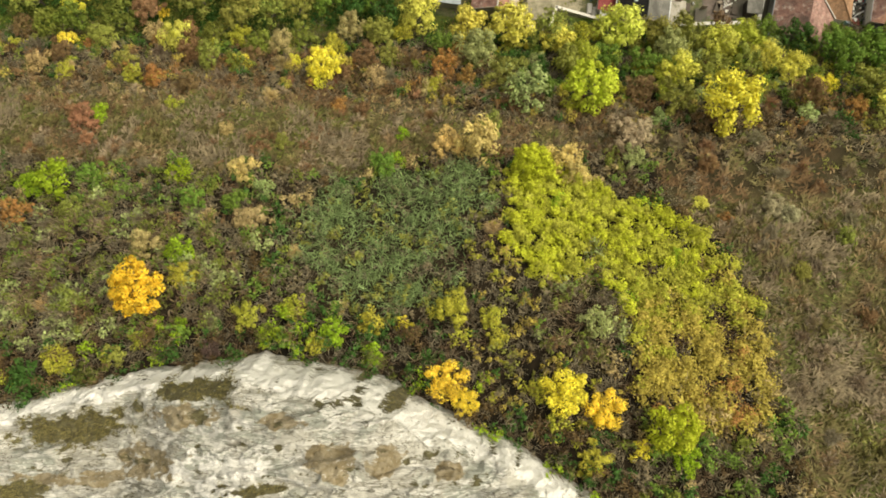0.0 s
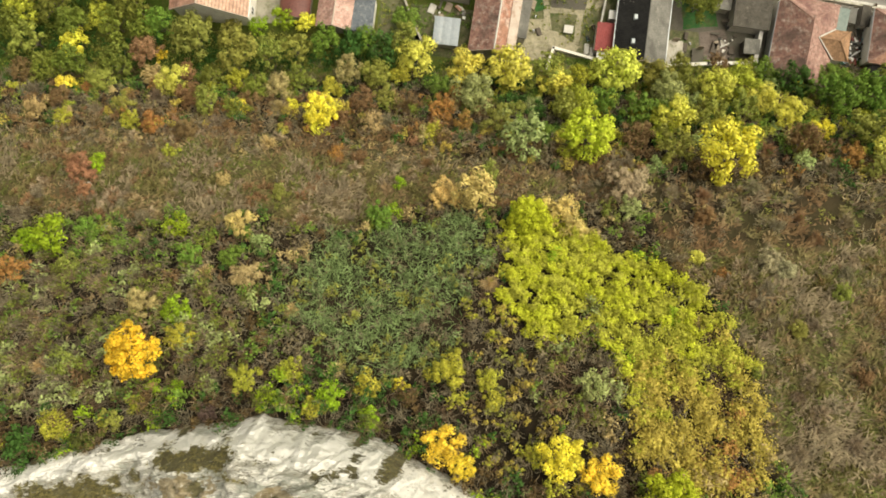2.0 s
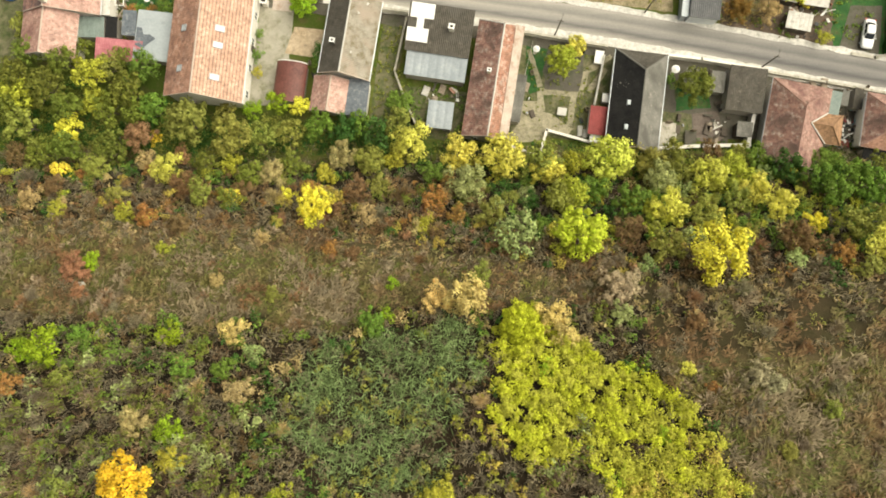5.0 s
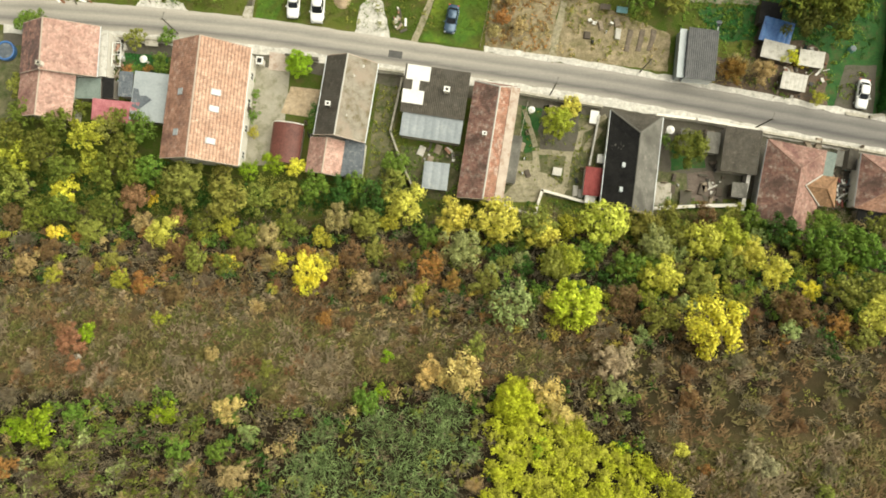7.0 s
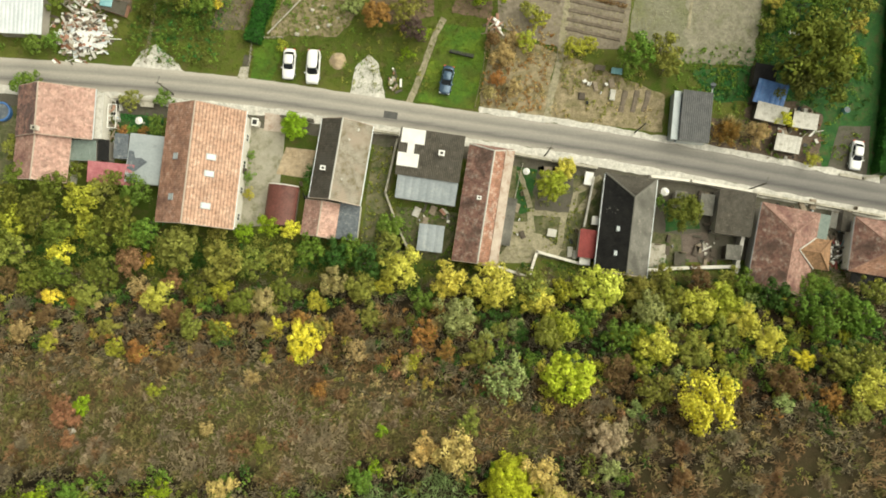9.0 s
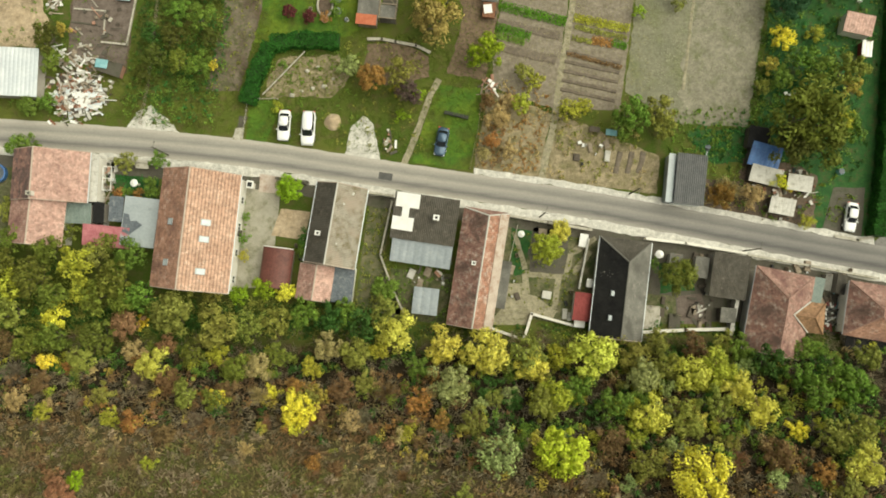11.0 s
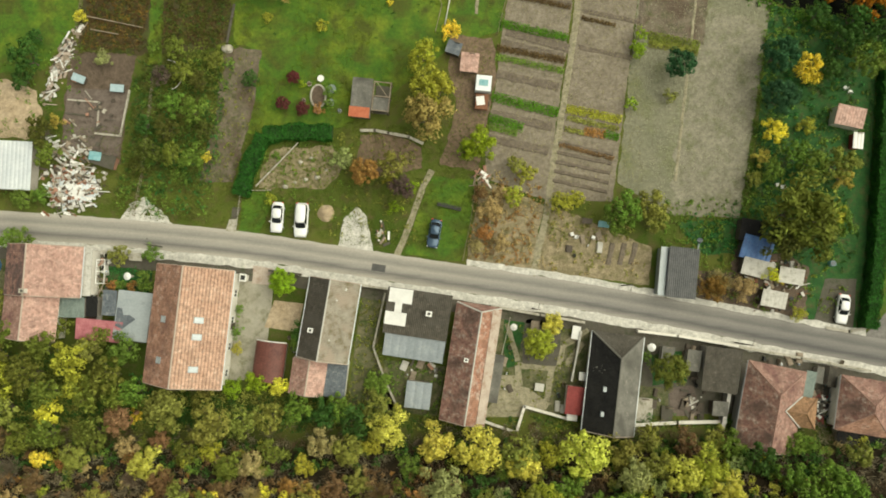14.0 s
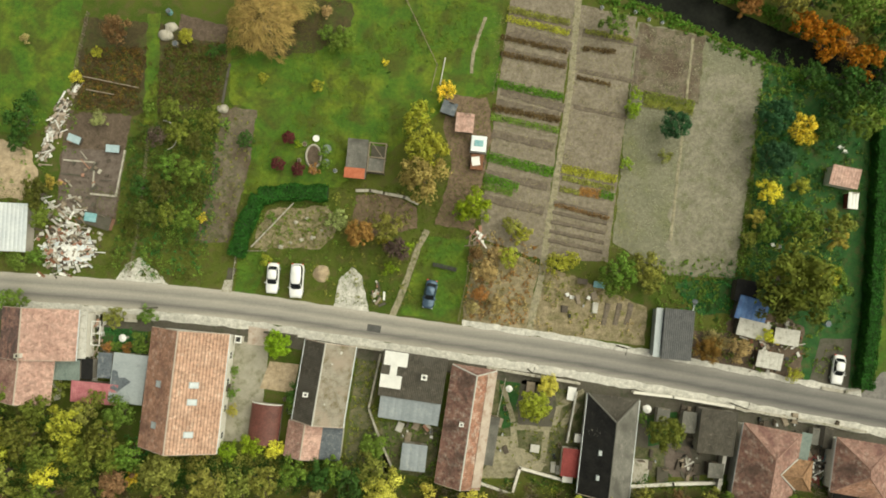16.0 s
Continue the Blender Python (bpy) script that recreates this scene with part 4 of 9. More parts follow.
shed("porch", -46.15, 58.4, 1.3, 6.6, -2.0, 2.9, 2.9, WHITE_OLD, WHITE_WALL, None, "whitewashed flat-topped porch along a house", "porch")
shed("lean_to", -48.4, 53.5, 3.8, 2.9, -2, 2.5, 2.7, SHEET_GREEN, GREY_WALL, CORR, "lean-to with a grey-green sheet roof", "shed")
shed("lean_to", -45.6, 53.6, 1.6, 2.9, -3, 2.2, 2.4, SLATE_DARK, GREY_WALL, None, "narrow lean-to with a dark felt roof", "shed")
shed("shed", -44.4, 50.2, 6.7, 3.0, -6, 2.3, 2.7, MAGENTA, GREY_WALL, (0.25, 0.6, 0.04, 0.03), "shed with a faded pink sheet roof")
shed("outbuilding", -39.6, 52.2, 4.9, 7.0, -7, 2.6, 2.7, METAL_BLUE, GREY_WALL, None, "flat-roofed outbuilding with grey roofing and a dark damp patch", "outbuilding")
shed("lean_to", -43.0, 54.1, 2.0, 3.6, -4, 2.5, 2.6, SHEET_DARK, GREY_WALL, None, "small annex with dark blue-grey sheeting", "shed")

h2 = house(-30.9, 50.8, 10.8, 16.6, -6.0, 4.6, 8.2, TILE_BROWN_SHADED, TILE_ORANGE, WHITE_WALL, ro=-0.6, tile=(0.30, 0.48, 0.02, 0.13), label="long farmhouse with a ribbed orange clay tile roof", gutter=METAL_WHITE)
for wy in (-4.0, 0.4, 2.7):
    roof_window(h2, 10.8, 4.6, 8.2, 2.0, wy - 1.6, -0.6)
for wy in (-4.4, 1.2):
    roof_window(h2, 10.8, 4.6, 8.2, -3.0, wy - 0.4, -0.6, 0.8, 0.9)
gate_ = shed("gatehouse", -24.2, 57.6, 1.0, 1.1, -8, 1.9, 2.0, WHITE_PAINT, WHITE_WALL, None, "small whitewashed gate shelter", "shelter")
part("hatch", Shape().box(0.0, 0.0, 2.0, 0.6, 0.65, 0.08), RUBBER, gate_, "dark hatch in the flat top")

mar = thing("shed", -20.3, 45.6, 0, -7.3, "shed with a rounded maroon sheet roof and white gable edge", "shed")
part("wall", Shape().box(0, 0, 1.0, 3.9, 5.4, 2.0), GREY_WALL, mar)
barrel = Shape()
for k in range(13):
    t0 = math.pi * (0.1 + 0.8 * k / 12)
    for yy in (-2.85, 2.85):
        for rr in (1.0, 0.95):
            barrel.v.append((-2.3 * rr * math.cos(t0), yy, 1.5 + 1.4 * rr * math.sin(t0)))
    if k:
        c = 4 * k
        barrel.f += [(c - 4, c, c + 2, c - 2), (c - 1, c + 3, c + 1, c - 3), (c - 4, c - 3, c + 1, c), (c - 2, c + 2, c + 3, c - 1)]
part("roof", barrel, MAROON, mar)
edge = Shape()
for k in range(9):
    t0, t1 = (math.pi * (0.12 + 0.76 * (k + j) / 9) for j in (0, 1))
    edge.tube((-2.25 * math.cos(t0), 2.9, 1.5 + 1.35 * math.sin(t0)), (-2.25 * math.cos(t1), 2.9, 1.5 + 1.35 * math.sin(t1)), 0.09, None, 6)
part("trim", edge, WHITE_PAINT, mar)

h3 = house(-11.6, 51.5, 7.2, 11.4, -9.5, 3.6, 6.1, SLATE_BROWN, MOSSY, WHITE_WALL, ro=-0.35, tile=(0.24, 1.2, 0.03, 0.02), label="house with a mossy grey fibre-cement roof, coloured dark brown for shade on one slope", gutter=METAL_WHITE, cap_mat=WHITE_OLD)
chimney(h3, -1.9, -1.6, 4.4, 6.3, 0.6, SLATE_GREY, WHITE_PAINT)
for px_, py_, big in ((0.9, 3.0, 0.26), (1.9, 4.6, 0.32), (0.8, -2.6, 0.24)):
    rag = [(px_ + big * math.cos(a) * (0.7 + 0.5 * math.sin(a * 2.3 + py_)), py_ + big * math.sin(a) * (0.8 + 0.4 * math.cos(a * 1.7 + px_))) for a in (0.2, 1.1, 2.2, 3.3, 4.1, 5.3)]
    z = lambda xx: 6.1 - 2.5 * (xx + 0.35) / 3.95 + 0.13
    torn = Shape().add([(x, y, z(x) + 0.03) for x, y in rag] + [(x, y, z(x)) for x, y in rag], [tuple(range(6)), tuple(range(11, 5, -1))] + [(i, 6 + i, 6 + (i + 1) % 6, (i + 1) % 6) for i in range(6)])
    part("patch", torn, WHITE_OLD, h3, "pale torn repair sheet on the roof")
h3b = house(-14.6, 43.5, 4.8, 5.0, -8.5, 2.9, 4.3, TILE_DULL, TILE_PINK, GREY_WALL, ro=0.1, label="small outbuilding with pinkish clay tiles", windows=False)
shed("shed", -10.7, 43.2, 3.0, 5.2, -7, 2.7, 3.0, SHEET_DARK, WHITE_WALL, CORR, "shed with a dark blue sheet roof and white side wall")

h4 = thing("house", 0.9, 52.3, 0, -8.8, "house with a brown corrugated roof partly covered in white sheets", "house", "houses along the street")
part("wall", Shape().box(0, 0, 1.6, 8.5, 5.8, 3.2), WHITE_WALL, h4)
c4 = ((-4.55, -3.25, 3.5), (4.55, -3.25, 3.5), (4.55, 3.25, 4.7), (-4.55, 3.25, 4.7))
s4 = Shape().slab([(a, b, c - 0.03) for a, b, c in c4], 0.12)
s4.tiles(*c4, 0.26, 1.6, 0.045, 0.02)
part("roof", s4, SLATE_BROWN, h4)
for x0, x1, y0, y1 in ((-4.3, -1.0, 1.2, 3.2), (-3.3, -2.3, -0.2, 1.25), (-4.5, -1.5, -2.0, -0.15)):
    z = lambda yy: 4.1 + 1.2 * yy / 6.5 + 0.1
    part("sheet", Shape().slab([(x0, y0, z(y0)), (x1, y0, z(y0)), (x1, y1, z(y1)), (x0, y1, z(y1))], 0.03), WHITE_PAINT, h4, "white sheet laid over the roof")
chimney(h4, 1.6, 0.3, 3.9, 5.4, 0.7, WHITE_WALL, WHITE_PAINT)
for dx in (-2.6, 0, 2.6):
    window(h4, dx, 2.92, 1.6, 1.0, 1.3, "n")
shed("veranda", 0.35, 47.6, 8.6, 3.4, -9, 2.6, 3.3, SHEET_PALE, GREY_WALL, (1.1, 1.7, 0.03, 0.02), "veranda with a blue-grey sheet metal roof", "veranda")
shed("shed", 0.9, 40.8, 3.6, 3.8, -7, 2.1, 2.5, SHEET_PALE, GREY_WALL, (1.25, 1.9, 0.05, 0.03), "garden shed with a blue-grey metal roof")

h5 = house(8.3, 45.3, 6.3, 16.6, -9.3, 3.5, 5.8, TILE_MOTTLED_SHADED, TILE_RUST, WHITE_WALL, ro=0.35, hips=(0.9, 0), hip_mats=(TILE_DULL, None), label="long narrow house with a mottled, worn red tile roof", gutter=None, cap_mat=WHITE_OLD)
chimney(h5, -0.8, 0.6, 5.0, 6.3, 0.5, WHITE_WALL, WHITE_PAINT)
s5 = Shape()
s5.slab([(1.95, -8.0, 4.70), (3.25, -8.0, 3.66), (3.25, 8.0, 3.66), (1.95, 8.0, 4.70)], 0.05)
part("roof", s5, STRIP_PINK, h5, "pale cement strip along the eave")
shed("lean_to", 11.7, 43.1, 1.9, 6.8, -10, 2.5, 2.5, SLATE_GREY, GREY_WALL, CORR, "narrow lean-to with grey corrugated sheets")

h6 = house(28.3, 42.4, 7.3, 14.0, -7.5, 3.3, 5.9, SLATE_DARK, SLATE_GREY, WHITE_WALL, ro=0.2, hips=(3.3, 0), hip_mats=(SLATE_BROWN, None), tile=(0.24, 0.9, 0.025, 0.02), label="house with a grey slate roof hipped at the street, coloured black for shade on one slope", gutter=METAL_WHITE)
for vy in (-0.8, -4.2):
    z = on_slope(3.3, 5.9, 7.3, 1.6)
    v = part("roof_window", Shape().box(-1.4, vy, z + 0.15, 0.55, 0.8, 0.3, 0, 0.2), METAL_BLUE, h6, "small pale roof vent")
moss = random.Random(12)
for k in range(11):
    lx, ly = -2.4 + moss.gauss(0, 0.45), 1.7 + moss.gauss(0, 0.5)
    z = 5.9 - 2.6 * (0.2 - lx) / 3.85 + 0.06
    part("lichen", Shape().box(lx, ly, z, moss.uniform(0.05, 0.12), moss.uniform(0.05, 0.14), 0.03, moss.uniform(0, 90)), SLATE_GREY, h6, "pale lichen spot")
shed("shed", 23.1, 39.9, 2.5, 4.0, -7, 2.1, 2.4, RED_SHEET, WHITE_WALL, CORR, "small shed with a red sheet roof")
shed("outbuilding", 43.9, 44.1, 5.2, 6.3, -8, 2.6, 3.0, SLATE_BROWN, GREY_WALL, CORR, "outbuilding with a dark grey corrugated roof", "outbuilding")
shed("shed", 43.8, 38.6, 2.2, 2.1, -5, 1.9, 2.1, SLATE_GREY, WOOD_DARK, CORR, "tiny dark wooden shed with a grey roof")
shed("shed", 40.2, 45.4, 2.0, 3.0, -8, 1.9, 2.1, SLATE_GREY, GREY_WALL, CORR, "low shed with a weathered grey roof")

h7 = house(50.3, 38.9, 8.2, 11.8, -12.0, 3.3, 6.0, TILE_MOTTLED_SHADED, TILE_DULL, WHITE_WALL, ro=-0.1, hips=(3.8, 0), hip_mats=(TILE_DULL, None), label="house with a hipped reddish tile roof", gutter=METAL_WHITE)
h7b = house(54.0, 38.4, 4.2, 5.4, -98.0, 3.3, 5.2, TILE_AMBER, TILE_AMBER, WHITE_WALL, hips=(2.2, 0), hip_mats=(TILE_AMBER, None), tile=(0.30, 0.36, 0.02, 0.05), label="side wing with an amber hipped tile roof", windows=False)
h8 = house(63.7, 39.0, 7.8, 7.6, -10.0, 3.3, 5.7, TILE_MOTTLED_SHADED, TILE_DULL, WHITE_WALL, hips=(3.4, 3.2), hip_mats=(TILE_DULL, TILE_BROWN_SHADED), label="square house with a pyramid-like reddish tile roof", gutter=METAL_WHITE)
shed("outbuilding", 63.6, 34.2, 7.4, 2.5, -6, 2.4, 2.7, SLATE_DARK, GREY_WALL, CORR, "long low shed with a dark roof behind a house", "outbuilding")
h9 = house(74.5, 37.0, 8.0, 9.0, -10.0, 3.3, 5.8, TILE_BROWN_SHADED, TILE_PINK, WHITE_WALL, hips=(3.4, 0), label="house with a brownish tile roof at the street's end", windows=False)

# white verges and battens on the side wing, roof patches, gable strips
for sx in (-1, 1):
    part("verge", Shape().tube((sx * 2.15, 0.5, 3.5), (0.0, -2.5, 5.36), 0.1, None, 6), WHITE_OLD, h7b, "white mortar along the valley")


for ob in [o for o in bpy.data.objects if o.name.startswith("outbuilding")][:1]:
    damp = Shape().prism([(-2.3, -1.6), (-1.2, -2.0), (-0.3, -1.1), (0.5, -0.4), (-0.4, 0.1), (-1.3, 0.0), (-1.6, 0.9), (-2.3, 1.0)], 2.69, 2.705)
    part("patch", damp, SHEET_DARK, ob, "dark damp patch on the roofing")



# ---- yards, beds and paths ----
def plot(name, material, z, ragged, label, category, *corners):
    """A flat piece of ground with ragged edges."""
    pts = []
    n = len(corners)
    for i in range(n):
        (x0, y0), (x1, y1) = corners[i], corners[(i + 1) % n]
        long = math.hypot(x1 - x0, y1 - y0)
        m = max(1, int(long / 0.6))
        for k in range(m):
            t = k / m
            x, y = x0 + (x1 - x0) * t, y0 + (y1 - y0) * t
            o = ragged * (noise.noise((x * 0.8, y * 0.8, z * 50)) + 0.6 * noise.noise((x * 2.5, y * 2.5, 3)))
            pts.append((x - (y1 - y0) / long * o, y + (x1 - x0) / long * o))
    return solid(name, Shape().prism(pts, -0.2, z), material, label, category, "structure")


plot("sand_yard", SAND, 0.03, 0.5, "bare sandy yard", "ground", (-65.1, 78.2), (-56.4, 78.5), (-54.5, 81.9), (-55.7, 85.3), (-58.7, 87.0), (-65.4, 87.5))
plot("dirt_yard", SOIL_DARK, 0.03, 0.4, "bare brown yard strewn with rubble", "ground", (-51.3, 84.4), (-51.7, 76.4), (-42.9, 74.4), (-42.3, 82.7), (-40.8, 90.7), (-50.4, 91.6))
plot("old_slab", SLAB_BROWN, 0.08, 0.15, "cracked concrete floor of a vanished shed", "ground", (-51.6, 76.2), (-43.2, 75.6), (-41.9, 85.4), (-51.0, 85.9))
plot("gravel_fan", LIME_DUST, 0.03, 0.5, "pale gravel spread at a gateway", "ground", (-34.9, 65.5), (-37.0, 67.6), (-39.1, 69.7), (-41.2, 68.3), (-43.2, 65.9))
plot("garden_step", CONCRETE, 0.1, 0.03, "concrete step and gate path", "path", (-25.8, 64.3), (-25.6, 66.2), (-26.8, 66.2), (-27.3, 64.5))
plot("garden_path", CONCRETE_OLD, 0.06, 0.05, "narrow concrete garden path", "path", (-25.7, 66.3), (-25.1, 67.8), (-26.3, 68.0), (-26.6, 66.3))
plot("front_lawn", LAWN, 0.03, 0.1, "mown front lawn", "grass", (-22.4, 63.9), (-20.4, 68.9), (-21.7, 70.4), (-24.8, 70.3), (-25.3, 64.2))
plot("soil_bed", SOIL_BED, 0.04, 0.4, "long dug vegetable bed", "garden bed", (-28.9, 82.6), (-31.3, 71.8), (-26.3, 71.6), (-23.5, 82.5), (-22.3, 91.5), (-28.2, 91.9))
plot("weedy_bed", LITTER, 0.025, 0.5, "overgrown brown garden plot", "garden bed", (-50.0, 92.1), (-40.8, 90.7), (-27.3, 91.9), (-26.6, 103.9), (-48.3, 105.8))
plot("dug_bed", SOIL_DARK, 0.035, 0.25, "freshly dug dark bed beside a willow", "garden bed", (-34.2, 103.6), (-30.8, 102.0), (-27.2, 101.6), (-26.6, 104.2), (-34.0, 106.2))
plot("grass_path", LAWN, 0.04, 0.3, "grassy path between two weedy plots", "path", (-39.2, 89.2), (-37.2, 89.4), (-37.0, 95.0), (-36.9, 106.2), (-38.8, 106.2), (-39.0, 95.0))
plot("leaf_litter", LITTER, 0.04, 0.8, "brown fallen leaves under a willow", "ground", (-25.0, 101.4), (-19.4, 99.6), (-12.8, 100.6), (-9.4, 103.2), (-7.6, 106.0), (-8.6, 108.0), (-25.0, 109.5))
plot("lawn", LAWN, 0.02, 0.5, "bright green mown lawn", "grass", (-26.2, 103.1), (-26.5, 92.8), (-22.7, 91.0), (-24.3, 78.8), (-10.1, 79.9), (-1.7, 85.8), (5.9, 91.7), (13.5, 94.2), (15.0, 111.5), (-21.2, 111.7))
plot("lawn_west", LAWN, 0.02, 0.5, "green lawn beside the rubble", "grass", (-65.4, 87.9), (-54.6, 88.7), (-49.7, 95.5), (-48.4, 111.0), (-66.3, 112.0))
plot("earth_mound", DRY_PLOT, 0.03, 0.4, "rough stony ground beside the hedge", "ground", (-22.5, 70.8), (-13.0, 70.7), (-9.6, 74.0), (-11.7, 77.0), (-20.1, 76.6), (-22.1, 74.1))
plot("earth_oval", EARTH_RED, 0.03, 0.3, "bare oval of dug brown earth", "garden bed", (-8.0, 74.9), (-5.0, 72.3), (1.5, 73.6), (1.5, 76.7), (-2.5, 78.9), (-7.6, 78.6))
plot("gravel_drive", LIME_DUST, 0.035, 0.3, "pale gravel parking place", "path", (-5.5, 61.1), (-6.7, 66.7), (-8.2, 68.0), (-10.0, 66.1), (-11.0, 61.9))
plot("stone_path", TRACK_EARTH, 0.05, 0.08, "worn earth path to a gate", "path", (-1.8, 60.5), (0.1, 65.2), (2.0, 70.6), (3.4, 73.1), (2.6, 73.5), (1.4, 71.3), (-0.7, 65.7), (-2.7, 60.7))
plot("side_lawn", LAWN, 0.03, 0.2, "small lawn with a parked car", "grass", (1.2, 68.1), (-1.1, 61.0), (7.2, 59.8), (8.7, 65.6), (9.3, 71.8), (2.9, 72.5))
plot("truck_yard", EARTH_RED, 0.03, 0.4, "muddy yard with an old truck", "ground", (5.5, 88.3), (6.7, 82.4), (4.1, 74.0), (10.0, 73.1), (10.9, 79.8), (12.8, 87.4), (12.0, 93.0), (5.9, 93.6))
plot("dry_plot", DRY_PLOT, 0.03, 0.3, "dry weedy plot", "garden bed", (7.8, 59.5), (17.4, 58.3), (19.5, 68.0), (10.4, 71.8))
plot("small_plot", DRY_PLOT, 0.03, 0.2, "small weedy vegetable garden", "garden bed", (18.1, 58.4), (34.6, 56.2), (35.1, 61.7), (20.5, 68.0))
plot("plot_west", SOIL, 0.03, 0.2, "tilled vegetable plot with rows", "garden bed", (10.4, 72.2), (19.7, 68.8), (25.8, 109.7), (16.1, 110.7))
plot("plot_east", SOIL, 0.034, 0.2, "tilled plot beside the path", "garden bed", (20.4, 69.3), (29.5, 68.4), (34.7, 105.3), (26.3, 107.1))
plot("field", STUBBLE, 0.03, 0.3, "mown greyish-green field", "field", (30.3, 71.3), (38.1, 66.5), (48.1, 66.0), (53.8, 98.3), (45.0, 102.2), (34.7, 104.5))
plot("field_side", STUBBLE_PALE, 0.036, 0.9, "paler, barer side of a mown field", "field", (38.4, 66.9), (47.9, 66.3), (52.8, 95.5), (45.0, 97.5), (42.5, 91.5), (40.8, 82.0), (38.6, 74.5))
plot("field_corner", SOIL_BED, 0.04, 0.3, "bare tilled corner of the field", "field", (33.4, 93.7), (43.5, 91.9), (44.8, 102.1), (35.0, 104.3))
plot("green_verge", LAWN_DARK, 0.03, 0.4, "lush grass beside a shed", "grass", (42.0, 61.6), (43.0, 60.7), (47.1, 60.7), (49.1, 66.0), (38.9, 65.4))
plot("shed_yard", SOIL_DARK, 0.045, 0.5, "trodden brown earth round small sheds", "ground", (41.4, 53.6), (48.0, 52.2), (57.4, 51.0), (58.0, 58.6), (55.2, 60.4), (47.2, 61.4), (46.8, 58.0), (41.6, 58.4))
plot("orchard_lawn", LAWN_DARK, 0.02, 0.4, "orchard grass tinted dark for tree shade", "grass", (49.8, 67.0), (58.3, 49.6), (65.7, 49.6), (69.7, 93.5), (63.5, 96.5), (53.5, 97.9))
plot("east_lawn", LAWN, 0.02, 0.3, "open green lawn past the hedge", "grass", (66.5, 49.6), (80.4, 47.0), (82.7, 90.4), (70.8, 90.5))
plot("driveway", CONCRETE_OLD, 0.04, 0.1, "concrete driveway beside a hedge", "path", (58.1, 49.6), (64.2, 49.4), (65.0, 57.0), (60.4, 57.0))
plot("yard_lawn", LAWN_DARK, 0.03, 0.1, "small green yard", "grass", (-45.0, 56.3), (-38.4, 55.5), (-37.4, 61.0), (-45.2, 62.1))
plot("driveway", DRIVE, 0.04, 0.1, "long mossy concrete driveway", "path", (-27.8, 42.9), (-21.6, 42.8), (-20.1, 57.8), (-25.9, 58.4))
plot("patio", SAND, 0.06, 0.05, "sandy paved patio", "path", (-21.5, 50.4), (-16.7, 49.7), (-15.8, 53.8), (-20.1, 54.3))
plot("yard", YARD, 0.03, 0.15, "trodden grassy strip between houses", "ground", (-9.6, 38.3), (-2.6, 38.3), (-3.4, 43.1), (-5.5, 46.4), (-3.4, 55.4), (-7.1, 56.1))
plot("yard", YARD, 0.03, 0.15, "untidy back yard", "ground", (-3.4, 38.3), (3.5, 37.4), (4.8, 44.6), (-4.2, 45.6))
plot("yard", YARD, 0.03, 0.15, "worn yard with criss-cross foot tracks", "ground", (9.6, 36.4), (14.9, 34.8), (16.2, 38.2), (21.9, 36.9), (24.3, 36.5), (25.8, 49.9), (12.6, 52.7))
plot("yard", CONCRETE_OLD, 0.03, 0.08, "grey concrete yard", "ground", (31.5, 36.1), (45.9, 36.0), (49.1, 45.6), (32.3, 48.5))
plot("yard", CONCRETE_OLD, 0.03, 0.08, "cluttered concrete yard", "ground", (54.4, 33.5), (61.0, 34.3), (62.2, 43.6), (56.0, 44.6))
plot("yard_west", YARD, 0.028, 0.15, "worn yard beside a house", "ground", (-65.0, 49.2), (-59.6, 49.2), (-58.8, 62.8), (-65.4, 62.8))
plot("terrace", STRIP_PINK, 0.1, 0.1, "faded pinkish paved patch by a gate", "path", (-23.4, 56.8), (-20.6, 56.5), (-20.3, 59.0), (-23.2, 59.4))
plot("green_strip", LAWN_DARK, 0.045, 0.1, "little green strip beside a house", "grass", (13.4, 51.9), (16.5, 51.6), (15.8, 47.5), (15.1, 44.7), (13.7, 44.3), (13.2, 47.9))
plot("earth_patch", CONCRETE_OLD, 0.05, 0.25, "dark ground patch under a garden tree", "ground", (16.6, 51.4), (21.6, 50.8), (21.3, 44.6), (16.1, 44.5), (15.8, 47.5))
plot("earth_patch", TRACK_EARTH, 0.05, 0.3, "pale bare earth in a worn yard", "ground", (9.6, 37.2), (12.0, 39.8), (12.6, 43.4), (15.1, 43.4), (15.7, 41.8), (18.1, 40.6), (20.2, 39.1), (19.3, 38.3), (16.5, 38.7), (15.7, 37.7), (15.0, 35.3))
plot("paved_patch", SLAB_BROWN, 0.05, 0.1, "brownish paved part of a yard", "ground", (37.1, 41.3), (40.7, 41.7), (41.7, 36.8), (41.4, 35.4), (37.5, 35.2))
plot("earth_patch", YARD, 0.05, 0.2, "olive trodden ground beside a house", "ground", (32.9, 41.7), (37.0, 41.3), (37.0, 35.8), (31.9, 35.6))
plot("green_strip", LAWN_DARK, 0.05, 0.2, "grass tinted dark for shade under a yard tree", "grass", (34.6, 46.2), (39.1, 46.6), (39.8, 42.1), (34.9, 41.7))

